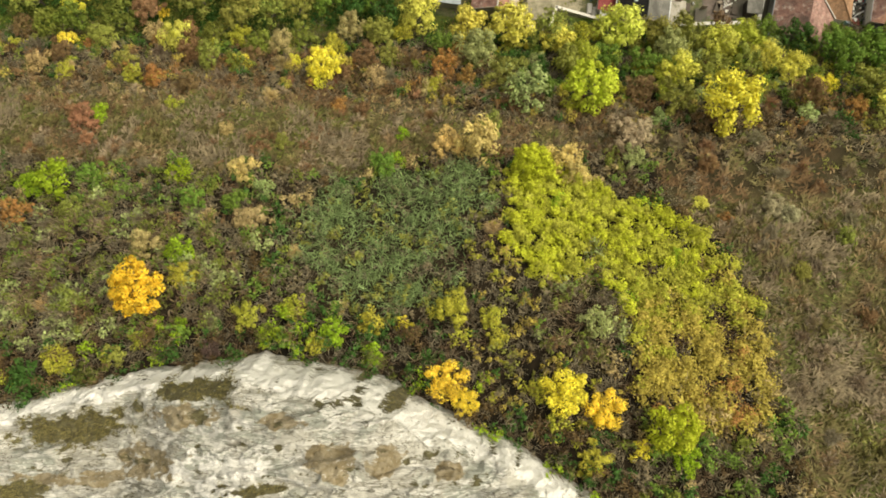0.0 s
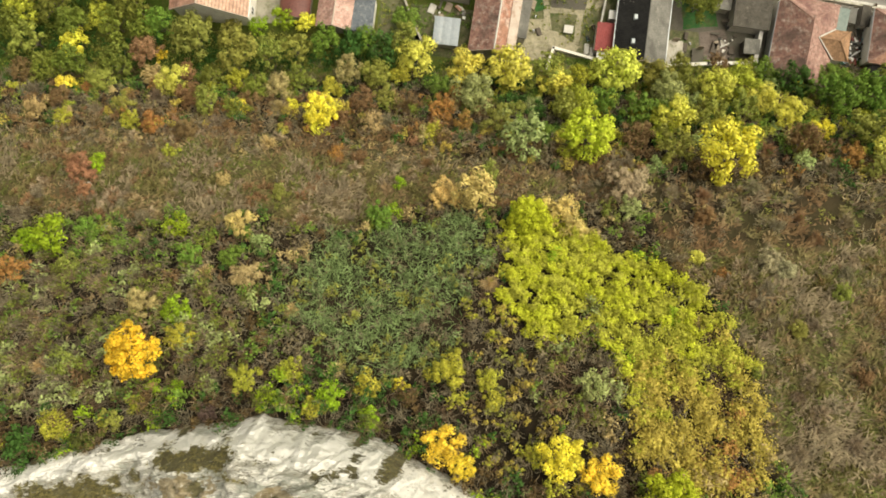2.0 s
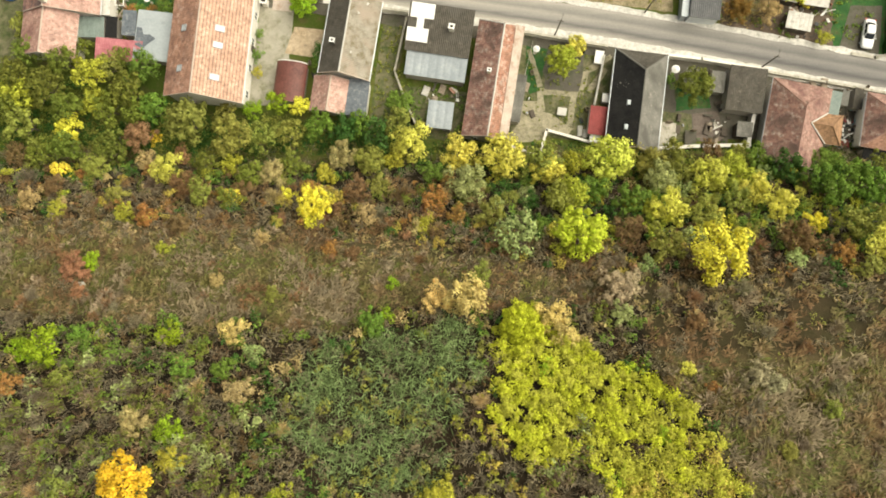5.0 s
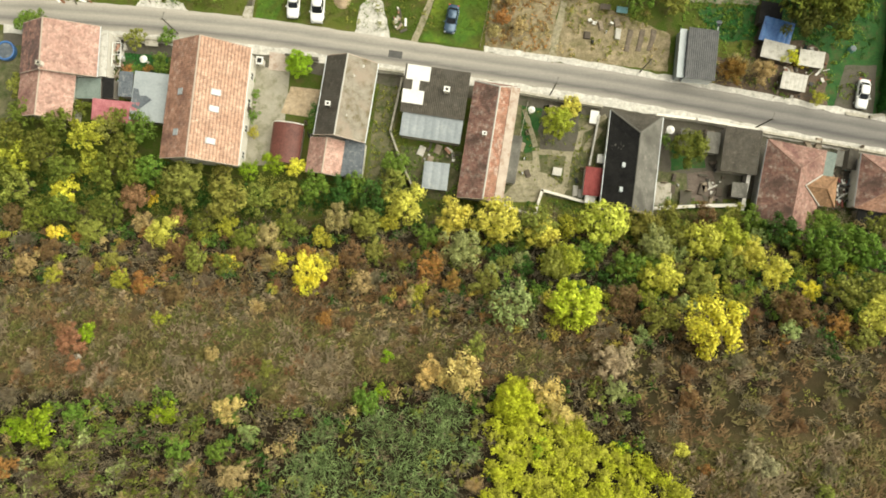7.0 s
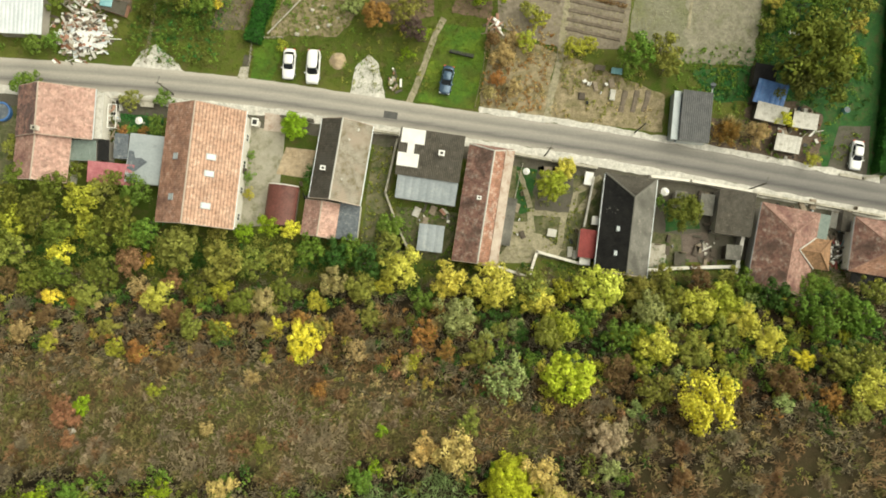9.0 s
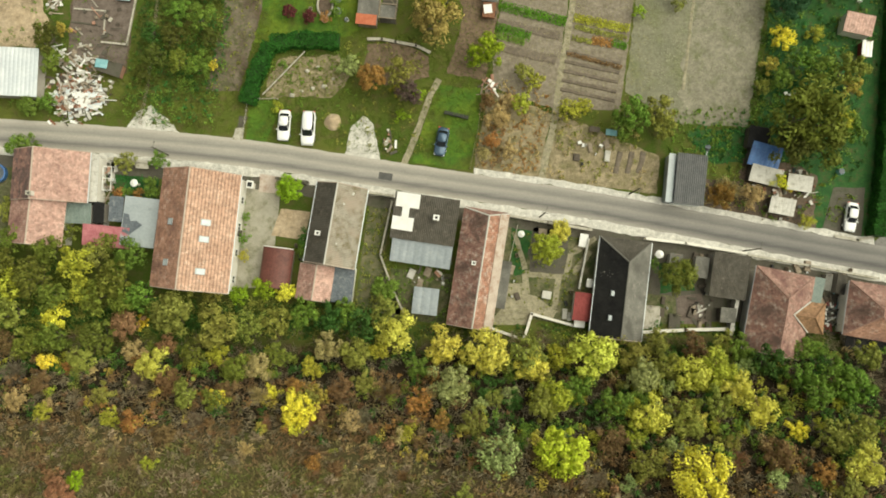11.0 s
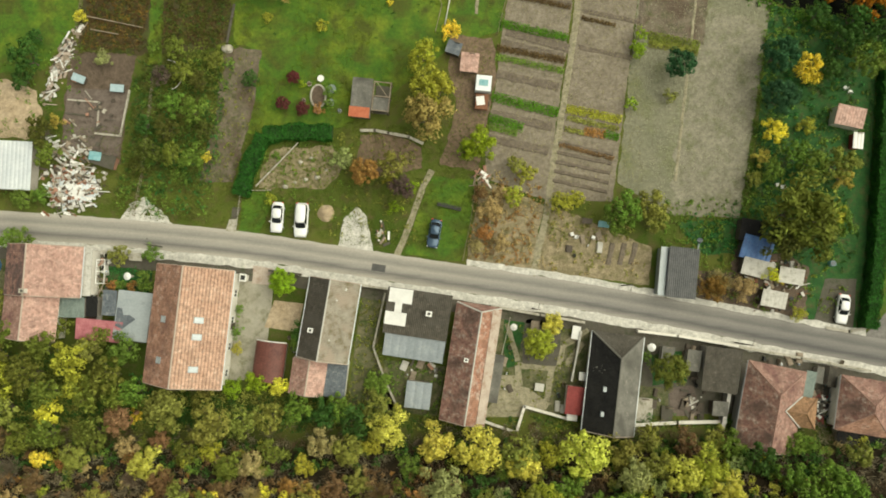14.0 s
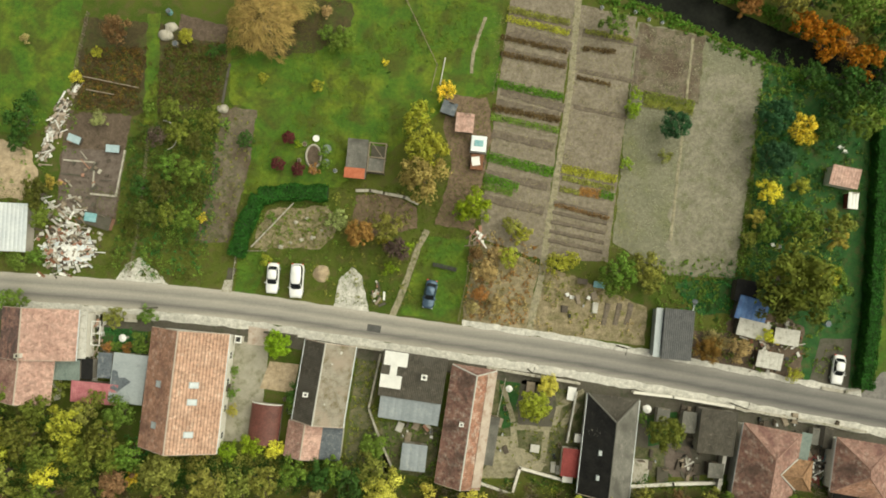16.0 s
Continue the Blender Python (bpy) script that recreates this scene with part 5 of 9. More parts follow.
def band(name, x0, y0, x1, y1, wide, material, high=0.05, label="", hump=True):
    """A dug row or trodden strip between two points."""
    s = Shape()
    d = Vector((x1 - x0, y1 - y0, 0))
    n = max(2, int(d.length / 0.5))
    u = d.normalized()
    v = Vector((-u.y, u.x, 0))
    for i in range(n + 1):
        p = Vector((x0, y0, 0)) + d * (i / n) + v * 0.12 * noise.noise((i * 0.4, x0, y0))
        k = 1 + 0.25 * noise.noise((i * 0.5, y0, 8))
        for a, z in ((-0.5, 0.0), (-0.3, high), (0.3, high * (1 + 0.4 * noise.noise((i, x0, 2)))), (0.5, 0.0)):
            s.v.append(p + v * a * wide * k + Vector((0, 0, 0.03 + z)))
        if i:
            b = 4 * i
            s.f += [(b - 4 + j, b - 3 + j, b + 1 + j, b + j) for j in range(3)]
    return solid(name, s, material, label, "garden bed", "structure")


# trodden path between the plots
for p, q in (((17.6, 57.6), (19.9, 67.2)), ((19.9, 67.2), (20.6, 72.2)), ((20.6, 72.2), (22.4, 82.3)), ((22.4, 82.3), (24.5, 95.0)), ((24.5, 95.0), (26.0, 109.0))):
    band("path", *p, *q, 1.0, TRACK_EARTH, 0.03, "narrow trodden path between vegetable plots")
# earth ridges across the plots
for k, (y, m) in enumerate(((104.2, SOIL_ROW), (101.5, SOIL_ROW), (99.0, SOIL_ROW), (91.2, SOIL_ROW), (88.6, SOIL), (86.6, SOIL_ROW), (80.6, SOIL_ROW), (77.0, SOIL_ROW))):
    w0 = 13.2 + (y - 90) * 0.17
    band("garden_row", w0, y + 1.1, w0 + 9.2, y - 1.0, 1.3, m, 0.1, "dug earth row in a vegetable plot")
for y in (76.6, 75.2, 73.8, 72.4, 71.0):
    band("garden_row", 21.6 + (y - 76) * 0.17, y + 0.7, 29.6 + (y - 76) * 0.17, y - 1.1, 0.6, SOIL_ROW, 0.14, "narrow dark furrow in tilled soil")
for y in (102.5, 96.5, 91.0):
    band("garden_row", 25.5 + (y - 95) * 0.17, y + 0.7, 33.5 + (y - 95) * 0.17, y - 1.0, 0.8, SOIL_ROW, 0.06, "dark dug row in a bare plot")
for x in (28.6, 30.3, 32.0):
    band("garden_row", x, 59.2, x + 0.8, 62.4, 0.8, SOIL_ROW, 0.1, "short dark vegetable bed")
for x0, y0, x1, y1, wide in ((16.2, 103.2, 24.8, 100.8, 1.3), (14.1, 94.1, 23.5, 91.4, 1.4), (26.4, 102.9, 34.6, 101.3, 1.2)):
    band("garden_row", x0, y0, x1, y1, wide, SOIL_ROW, 0.08, "dark freshly dug strip across a plot")
band("garden_row", 34.9, 102.2, 34.1, 93.7, 0.6, SOIL_ROW, 0.05, "dark furrow between two plots")
band("path", 11.9, 105.4, 10.0, 100.0, 0.5, TRACK_EARTH, 0.03, "faint pale foot track across a meadow")
band("path", 10.0, 100.0, 9.7, 96.8, 0.5, TRACK_EARTH, 0.03, "faint pale foot track across a meadow")
band("field_track", 38.8, 71.5, 43.0, 102.0, 0.45, TRACK_EARTH, 0.035, "faint track through the mown field")
for p, q in (((15.3, 44.7), (21.1, 44.2)), ((21.1, 44.2), (21.9, 47.5)), ((21.9, 47.5), (25.6, 49.8)), ((20.2, 44.1), (19.4, 39.6)), ((13.8, 50.8), (15.3, 45.3)), ((15.3, 44.7), (15.5, 41.8)), ((22.3, 44.6), (24.8, 47.9))):
    band("foot_track", *p, *q, 0.9, TRACK_EARTH, 0.03, "pale foot track worn into a yard")

water = Shape()
for i, (x, y) in enumerate(STREAM):
    dx, dy = (STREAM[min(i + 1, len(STREAM) - 1)][k] - STREAM[max(i - 1, 0)][k] for k in (0, 1))
    d = math.hypot(dx, dy)
    water.v += [(x + dy / d * 2.6, y - dx / d * 2.6, -0.95), (x - dy / d * 2.6, y + dx / d * 2.6, -0.95)]
    if i:
        water.f.append((2 * i - 2, 2 * i, 2 * i + 1, 2 * i - 1))
solid("water", water, WATER, "dark shallow stream under trees", "stream", "structure")


# ---- walls and fences ----
def wall_run(name, points, high, thick, material, label, cap=None):
    """A free-standing wall along a bent line."""
    t = thing(name, 0, 0, 0, 0, label, "wall")
    for (x0, y0), (x1, y1) in zip(points, points[1:]):
        long, a = math.hypot(x1 - x0, y1 - y0), math.degrees(math.atan2(y1 - y0, x1 - x0))
        part("wall_panel", Shape().box((x0 + x1) / 2, (y0 + y1) / 2, high / 2, long + thick * 0.5, thick, high, a), material, t)
        part("coping", Shape().box((x0 + x1) / 2, (y0 + y1) / 2, high + 0.04, long + thick, thick + 0.12, 0.08, a), cap or CONCRETE, t)
    return t


wall_run("garden_wall", [(10.1, 36.9), (14.9, 35.2), (16.1, 38.9), (22.4, 37.1)], 0.8, 0.26, WHITE_WALL, "weathered zigzag garden wall at the foot of the slope", WHITE_WALL)
wall_run("garden_wall", [(31.9, 36.2), (38.0, 36.5), (44.9, 36.6)], 0.9, 0.34, WHITE_WALL, "weathered retaining wall below the wooded bank", WHITE_WALL)
wall_run("street_wall", [(11.6, 53.3), (18.5, 52.0), (24.8, 50.9)], 1.2, 0.22, WHITE_WALL, "low plastered wall along the street", CONCRETE)
wall_run("street_wall", [(32.6, 49.6), (38.2, 48.9), (46.8, 47.4)], 1.4, 0.25, WHITE_WALL, "whitewashed yard wall along the street", WHITE_WALL)
wall_run("street_wall", [(47.4, 47.2), (56.1, 45.6), (66.0, 43.7)], 0.9, 0.2, CONCRETE, "weathered concrete front wall", CONCRETE)
wall_run("street_wall", [(-45.0, 61.6), (-37.2, 60.9)], 0.9, 0.2, CONCRETE, "low concrete wall before a small garden", CONCRETE)
wall_run("street_wall", [(-20.6, 58.6), (-16.0, 58.0)], 1.3, 0.22, GREY_WALL, "grey plastered yard wall with a concrete coping", CONCRETE_OLD)
wall_run("street_wall", [(-7.6, 56.5), (-3.7, 55.9)], 1.5, 0.2, WHITE_WALL, "short plastered wall between two houses", CONCRETE)
wall_run("side_wall", [(-3.9, 55.2), (-5.6, 47.5), (-4.0, 43.0), (-2.3, 39.2)], 0.9, 0.15, CONCRETE, "thin concrete fence wall beside a house", CONCRETE)
wall_run("side_wall", [(46.6, 46.4), (44.2, 35.9)], 1.7, 0.4, WHITE_OLD, "weathered whitewashed party wall beside a house", WHITE_OLD)
wall_run("side_wall", [(24.4, 49.6), (22.9, 42.5)], 1.0, 0.14, WHITE_OLD, "narrow pale wall beside a dark-roofed house", WHITE_OLD)
wall_run("kerb", [(60.3, 49.9), (63.5, 49.3), (65.8, 49.8)], 0.18, 0.3, CONCRETE, "pale concrete kerb at the lane's mouth")
wall_run("kerb", [(71.5, 54.6), (70.6, 52.0), (71.6, 49.4)], 0.18, 0.3, CONCRETE, "curved pale kerb at the lane's mouth")
wall_run("garden_edging", [(-7.4, 79.2), (-5.4, 79.2), (-3.4, 78.8), (-0.4, 78.2), (1.6, 77.2)], 0.45, 0.3, CONCRETE, "low curved stone edging round a bed")


def fence(points, high=1.1, gap=2.0, material=None, label="wire fence on thin posts"):
    f = thing("fence", 0, 0, 0, 0, label, "fence")
    for (x0, y0), (x1, y1) in zip(points, points[1:]):
        n = max(1, int(math.hypot(x1 - x0, y1 - y0) / gap))
        for k in range(n + 1):
            x, y = x0 + (x1 - x0) * k / n, y0 + (y1 - y0) * k / n
            part("post", Shape().box(x, y, high / 2, 0.09, 0.09, high), material or CONCRETE, f)
        for z in (0.35, 0.7, 1.05):
            part("rail", Shape().tube((x0, y0, z * high), (x1, y1, z * high), 0.018, None, 5), IRON if not material else material, f)
    return f


fence([(12.8, 93.7), (14.2, 99.2), (15.5, 106.0)], 1.0, 2.2, WOOD, "thin wooden garden fence beside a plot")
fence([(9.5, 72.6), (8.6, 65.6), (7.4, 60.0)], 1.1, 2.0, WOOD, "leaning wooden fence beside a lawn")
fence([(-25.6, 65.4), (-25.0, 70.4), (-20.7, 70.4)], 0.8, 1.6, CONCRETE, "low fence of pale posts round a lawn")
fence([(-40.6, 66.8), (-39.5, 72.5), (-38.0, 88.0)], 1.1, 2.5, WOOD, "old wooden fence between gardens")
fence([(14.2, 51.6), (12.6, 44.9)], 1.0, 1.8, CONCRETE, "pale post fence in a house yard")
fence([(0.0, 108.0), (4.6, 98.0), (3.6, 94.0)], 1.0, 2.5, WOOD, "sparse wooden fence across a meadow")


# ---- vehicles ----
def loft(rings, n=20):
    """A smooth body through rounded rectangles: (z, half width, rear y, front y, roundness)."""
    s = Shape()
    for z, hw, y0, y1, rd in rings:
        cy, hl = (y0 + y1) / 2, (y1 - y0) / 2
        for i in range(n):
            t = 2 * math.pi * (i + 0.5) / n
            c, d = math.cos(t), math.sin(t)
            s.v.append((hw * math.copysign(abs(c) ** rd, c), cy + hl * math.copysign(abs(d) ** rd, d), z))
    for j in range(len(rings) - 1):
        for i in range(n):
            a, b = j * n + i, j * n + (i + 1) % n
            s.f.append((a, b, b + n, a + n))
    s.f += [tuple(range(n - 1, -1, -1)), tuple(range((len(rings) - 1) * n, len(rings) * n))]
    return s


def car(x, y, turn, long, wide, paint, label, van=False):
    """A parked car; its own y points to its nose."""
    c = thing("car", x, y, 0.05, turn, label, "car", "parked cars")
    h, w = long / 2, wide / 2
    top = 1.75 if van else 1.45
    part("body", loft([(0.22, w * 0.9, -h * 0.95, h * 0.95, 0.35), (0.5, w, -h, h, 0.35), (0.8, w * 0.98, -h * 0.99, h * 0.98, 0.35), (0.93, w * 0.9, -h * 0.96, h * 0.9, 0.4)]), paint, c, smooth=True)
    r0, r1 = (-h * 0.93, h * 0.52) if van else (-h * 0.78, h * 0.42)
    t0, t1 = (-h * 0.86, h * 0.2) if van else (-h * 0.52, h * 0.08)
    part("window_band", loft([(0.9, w * 0.88, r0, r1, 0.4), (top - 0.08, w * 0.72, t0, t1, 0.4)]), CAR_GLASS, c, smooth=False)
    part("roof", loft([(top - 0.1, w * 0.74, t0 - 0.06, t1 + 0.04, 0.4), (top, w * 0.66, t0 + 0.03, t1 - 0.05, 0.45)]), paint, c, smooth=True)
    for sx in (-1, 1):
        for sy in (-0.62, 0.62):
            wh = part("wheel", Shape().tube((sx * (w - 0.2), sy * h, 0.3), (sx * (w + 0.01), sy * h, 0.3), 0.31, None, 14), RUBBER, c)
            part("rim", Shape().tube((sx * (w - 0.05), sy * h, 0.3), (sx * (w + 0.025), sy * h, 0.3), 0.19, None, 10), METAL_WHITE, wh)
        part("headlight", Shape().box(sx * w * 0.68, h * 0.93, 0.68, 0.34, 0.22, 0.16), SKY_GLASS, c)
        part("tail_light", Shape().box(sx * w * 0.75, -h * 0.965, 0.75, 0.26, 0.14, 0.2), LAMP_RED, c)
        part("mirror", Shape().box(sx * (w + 0.06), r1 - 0.25, 0.98, 0.2, 0.12, 0.14), paint, c)
        for ya, yb in ((r0 + 0.05, t0), ((r0 + r1) / 2 - 0.1, (t0 + t1) / 2), (r1 - 0.06, t1)):
            part("pillar", Shape().tube((sx * w * 0.87, ya, 0.92), (sx * w * 0.73, yb, top - 0.07), 0.045, None, 5), paint, c)
    part("bumper", Shape().box(0, h * 0.985, 0.42, wide * 0.82, 0.1, 0.18), paint if van else IRON, c)
    return c


car(-19.6, 66.4, 176.0, 4.5, 1.8, CAR_WHITE, "white hatchback parked on a grassy pull-in")
car(-16.1, 66.0, 176.5, 5.0, 2.0, CAR_WHITE, "white van parked beside a white car", True)
car(3.3, 63.9, 169.0, 4.2, 1.75, CAR_BLUE, "dark blue hatchback parked on a small lawn")
car(62.4, 52.6, 170.0, 4.3, 1.75, CAR_WHITE, "white car parked on a concrete driveway")

truck = thing("truck", 10.5, 84.8, 0.05, -6, "old truck with a pale blue cover and rusty bed", "truck")
part("bed", Shape().box(0, -1.6, 0.95, 1.9, 2.3, 0.5, 0, 0.03), RUST, truck)
part("cover", Shape().box(0, 1.0, 1.35, 2.4, 2.5, 0.9, 0, 0.08), METAL_WHITE, truck, "pale blue box cover")
part("window", Shape().box(0, 1.05, 1.86, 1.3, 0.9, 0.05), TEAL, truck)
part("sheet", Shape().box(-0.2, -1.5, 1.25, 1.2, 1.3, 0.08, 12), WHITE_PAINT, truck)
for sx in (-0.95, 0.95):
    for sy in (-1.8, 1.2):
        part("wheel", Shape().tube((sx - 0.12, sy, 0.42), (sx + 0.12, sy, 0.42), 0.42, None, 12), RUBBER, truck)

# ---- sheds and shelters in the gardens ----
shed("shed", -58.0, 74.0, 6.6, 7.0, -3, 2.3, 2.6, METAL_WHITE, GREY_WALL, (0.6, 3.4, 0.03, 0.02), "white sheet metal shed beside a rubble heap")
shed("shed", -44.9, 74.9, 3.7, 2.0, -19, 1.3, 1.6, CONCRETE_OLD, BRICK, None, "collapsing hut with a pale concrete roof slab")
hutg = thing("tarpaulin", -46.0, 75.4, 1.55, -19, "crumpled teal tarpaulin on a hut roof", "tarpaulin")
part("sheet", Shape().box(0, 0, 0.03, 1.8, 1.3, 0.06, 10, 0.1), TEAL, hutg)
shed("shed", -7.2, 83.7, 3.0, 5.6, -6, 2.0, 2.4, SLATE_GREY, WOOD, CORR, "small shed with a grey sheet roof and red lower edge")
red_ = thing("roof_sheet", -7.55, 81.55, 2.02, -6, "orange-red sheet over a shed's eave", "roof sheet")
part("sheet", Shape().slab([(-1.5, -0.75, 0.04), (1.5, -0.75, 0.04), (1.5, 0.75, 0.16), (-1.5, 0.75, 0.16)], 0.03), ORANGE_SHEET, red_)
fr = thing("frame_shelter", -4.3, 83.8, 0, -6.5, "open timber-framed shelter beside a shed", "shelter")
for dx, dy in ((-1.2, -2.1), (1.2, -2.1), (-1.2, 2.1), (1.2, 2.1), (-1.2, 0), (1.2, 0)):
    part("post", Shape().box(dx, dy, 1.0, 0.12, 0.12, 2.0), WOOD, fr)
for dx in (-1.2, 1.2):
    part("beam", Shape().box(dx, 0, 2.05, 0.14, 4.5, 0.12), WOOD, fr)
for dy in (-2.1, 0, 2.1):
    part("beam", Shape().box(0, dy, 2.14, 2.6, 0.14, 0.1), WOOD, fr)
part("brace", Shape().box(0, 1.05, 2.1, 0.1, 2.6, 0.06, 40), WOOD, fr)
part("panel", Shape().box(0, -1.1, 1.9, 2.2, 1.9, 0.04), SLATE_GREY, fr)
part("floor", Shape().box(0, 0, 0.06, 2.3, 4.2, 0.1), CONCRETE_OLD, fr)
shed("shed", 8.6, 89.0, 2.7, 2.8, -6, 1.4, 1.7, TILE_PINK, WOOD, None, "low hut with a faded brown cover")
shed("shed", 6.3, 91.2, 2.2, 1.9, -20, 1.5, 1.6, SHEET_DARK, WOOD_DARK, None, "dark low hut under trees")
shed("shed", 38.7, 57.9, 4.4, 7.2, -6, 2.6, 2.9, SHEET_GREY, METAL_WHITE, (0.3, 3.6, 0.05, 0.01), "shed with a dark grey sheet roof at the verge", z_tilt=-0.3)
shed("lean_to", 36.0, 58.2, 1.0, 7.0, -6, 2.3, 2.4, METAL_BLUE, METAL_BLUE, None, "pale metal strip roof along a shed")
shed("shed", 49.7, 61.3, 4.4, 3.4, -16, 1.9, 2.3, BLUE_TARP, WOOD_DARK, (0.7, 1.0, 0.06, 0.02), "shed covered with a blue tarpaulin")
shed("shed", 49.8, 58.5, 4.6, 2.5, -14, 1.9, 2.2, WHITE_OLD, WOOD_DARK, None, "low shed with a pale weathered roof")
shed("shed", 54.6, 57.4, 3.6, 2.3, -9, 1.9, 2.1, WHITE_OLD, WOOD_DARK, None, "low shed with a pale flat roof")
shed("shed", 52.0, 54.1, 3.6, 2.4, -11, 1.8, 2.1, WHITE_OLD, WOOD_DARK, (0.6, 2.4, 0.03, 0.01), "small shed with a white sheet roof")
shed("shed", 49.0, 64.0, 3.2, 3.2, -10, 1.9, 2.1, SLATE_DARK, WOOD_DARK, None, "dark hut half hidden by a tree")
shed("summer_house", 63.8, 80.5, 4.2, 2.9, -12, 2.1, 2.5, TILE_PINK, WHITE_WALL, (0.4, 0.8, 0.03, 0.02), "little summer house with a pink roof", "shed")
shed("shed", 65.2, 77.1, 1.5, 2.4, -6, 1.5, 1.6, WHITE_PAINT, RED_SHEET, (0.5, 1.2, 0.05, 0.02), "little red shed with a white top")
shed("shed", 24.6, 43.2, 1.5, 1.2, -7, 1.7, 1.9, WHITE_PAINT, GREY_WALL, None, "small white box shed beside a red roof")
shed("shed", 22.8, 37.6, 1.5, 1.3, -7, 1.5, 1.6, WHITE_PAINT, WHITE_WALL, None, "small white box shed below a red roof")
shed("lean_to", 56.4, 41.7, 1.5, 4.4, -12, 2.2, 2.4, SHEET_GREEN, GREY_WALL, None, "lean-to with a dull grey-green flat roof")
shed("lean_to", 60.1, 43.0, 1.3, 3.0, -10, 1.7, 1.8, SLATE_BROWN, GREY_WALL, CORR, "narrow dark passage roof between houses")
shed("lean_to", 58.4, 43.2, 1.0, 2.4, -10, 1.5, 1.6, SLATE_GREY, GREY_WALL, None, "little grey passage cover between houses")
shed("shed", 33.0, 38.3, 3.0, 3.4, -5, 0.5, 0.5, CONCRETE, CONCRETE_OLD, None, "raised concrete platform in a yard", "platform")
shed("shed", 36.6, 37.6, 1.6, 2.4, -5, 0.6, 0.6, CONCRETE_OLD, CONCRETE_OLD, None, "low concrete pen in a yard", "platform")
shed("shed", 36.6, 46.2, 1.8, 2.4, -8, 1.7, 1.8, SLATE_GREY, GREY_WALL, None, "low shed behind the street wall")


# ---- garden furniture and small things ----
def parasol(x, y, r, label):
    t = thing("parasol", x, y, 0, 0, label, "parasol", "white parasols in yards")
    part("pole", Shape().tube((0, 0, 0), (0, 0, 2.0), 0.03), METAL_WHITE, t)
    part("base", Shape().tube((0, 0, 0), (0, 0, 0.1), 0.25, 0.22, 12), CONCRETE, t)
    part("canopy", Shape().tube((0, 0, 1.85), (0, 0, 2.12), r, 0.08, 14), WHITE_PAINT, t)


for x, y, r in ((-40.8, 57.9, 0.55), (14.6, 50.3, 0.5), (34.3, 47.3, 0.6)):
    parasol(x, y, r, "round white parasol in a house yard")


def table(x, y, turn, w, l, h, top, label):
    t = thing("table", x, y, 0, turn, label, "table")
    part("tabletop", Shape().box(0, 0, h, w, l, 0.05), top, t)
    for sx in (-1, 1):
        for sy in (-1, 1):
            part("leg", Shape().box(sx * (w / 2 - 0.08), sy * (l / 2 - 0.08), h / 2, 0.07, 0.07, h), WOOD, t)


table(-40.1, 60.7, -5, 1.9, 1.1, 0.75, CONCRETE, "pale garden table in a small yard")
table(23.7, 49.4, -10, 1.2, 1.9, 0.8, WHITE_PAINT, "white table in a house yard")
table(25.6, 65.6, -8, 1.5, 0.8, 0.75, WOOD_DARK, "dark garden table on a plot")
table(28.0, 65.1, -8, 1.6, 0.9, 0.75, TEAL, "teal garden table on a plot")
table(18.3, 41.6, -10, 1.3, 1.1, 0.6, WHITE_OLD, "low pale cold frame in a yard")
table(17.8, 50.4, -8, 1.2, 1.5, 0.75, WOOD, "plain wooden garden table by a street wall")


def chair(x, y, turn, m, label):
    t = thing("chair", x, y, 0.03, turn, label, "chair", "garden chairs")
    part("seat", Shape().box(0, 0, 0.45, 0.5, 0.5, 0.05), m, t)
    part("backrest", Shape().box(0, -0.24, 0.75, 0.5, 0.05, 0.55), m, t)
    for sx in (-0.21, 0.21):
        for sy in (-0.21, 0.21):
            part("leg", Shape().box(sx, sy, 0.22, 0.05, 0.05, 0.44), m, t)


for x, y, a in ((23.4, 63.7, 20), (24.0, 63.3, 75), (26.5, 63.2, -30), (53.7, 70.8, 10), (54.4, 70.5, 100), (64.2, 85.2, 40), (64.9, 84.6, -20)):
    chair(x, y, a, WHITE_PAINT, "white plastic garden chair on the grass")

bench = thing("bench", 5.5, 67.9, 0.03, -14, "dark wrought-iron bench on a lawn", "bench")
for k in range(4):
    part("seat_slat", Shape().box(0, -0.2 + 0.13 * k, 0.45, 3.6, 0.09, 0.04), IRON, bench)
part("backrest", Shape().box(0, -0.32, 0.75, 3.6, 0.06, 0.4), IRON, bench)
for sx in (-1.7, -0.6, 0.6, 1.7):
    part("leg", Shape().box(sx, 0, 0.22, 0.08, 0.5, 0.44), IRON, bench)


def barrel_thing(x, y, r, h, m, label, name="barrel"):
    t = thing(name, x, y, 0.03, 0, label, name)
    part("body", Shape().tube((0, 0, 0), (0, 0, h), r, r * 0.95, 14), m, t)
    part("lid", Shape().tube((0, 0, h), (0, 0, h + 0.05), r * 0.9, r * 0.85, 14), SHEET_DARK, t)


barrel_thing(61.2, 59.2, 0.45, 0.9, TEAL, "blue plastic water barrel beside a shed")
barrel_thing(-35.4, 106.3, 0.4, 0.9, TEAL, "blue plastic barrel in a garden")
barrel_thing(-34.5, 101.5, 0.45, 0.5, CONCRETE, "round pale concrete ring in a garden", "well ring")
barrel_thing(-10.6, 82.2, 0.3, 0.5, WHITE_PAINT, "white bucket on the lawn", "bucket")
barrel_thing(57.4, 36.8, 0.4, 0.9, TEAL, "blue barrel in a cluttered yard")

pool = thing("pool", -61.3, 59.6, 0.03, 0, "round blue garden pool in a yard", "pool")
ring = Shape()
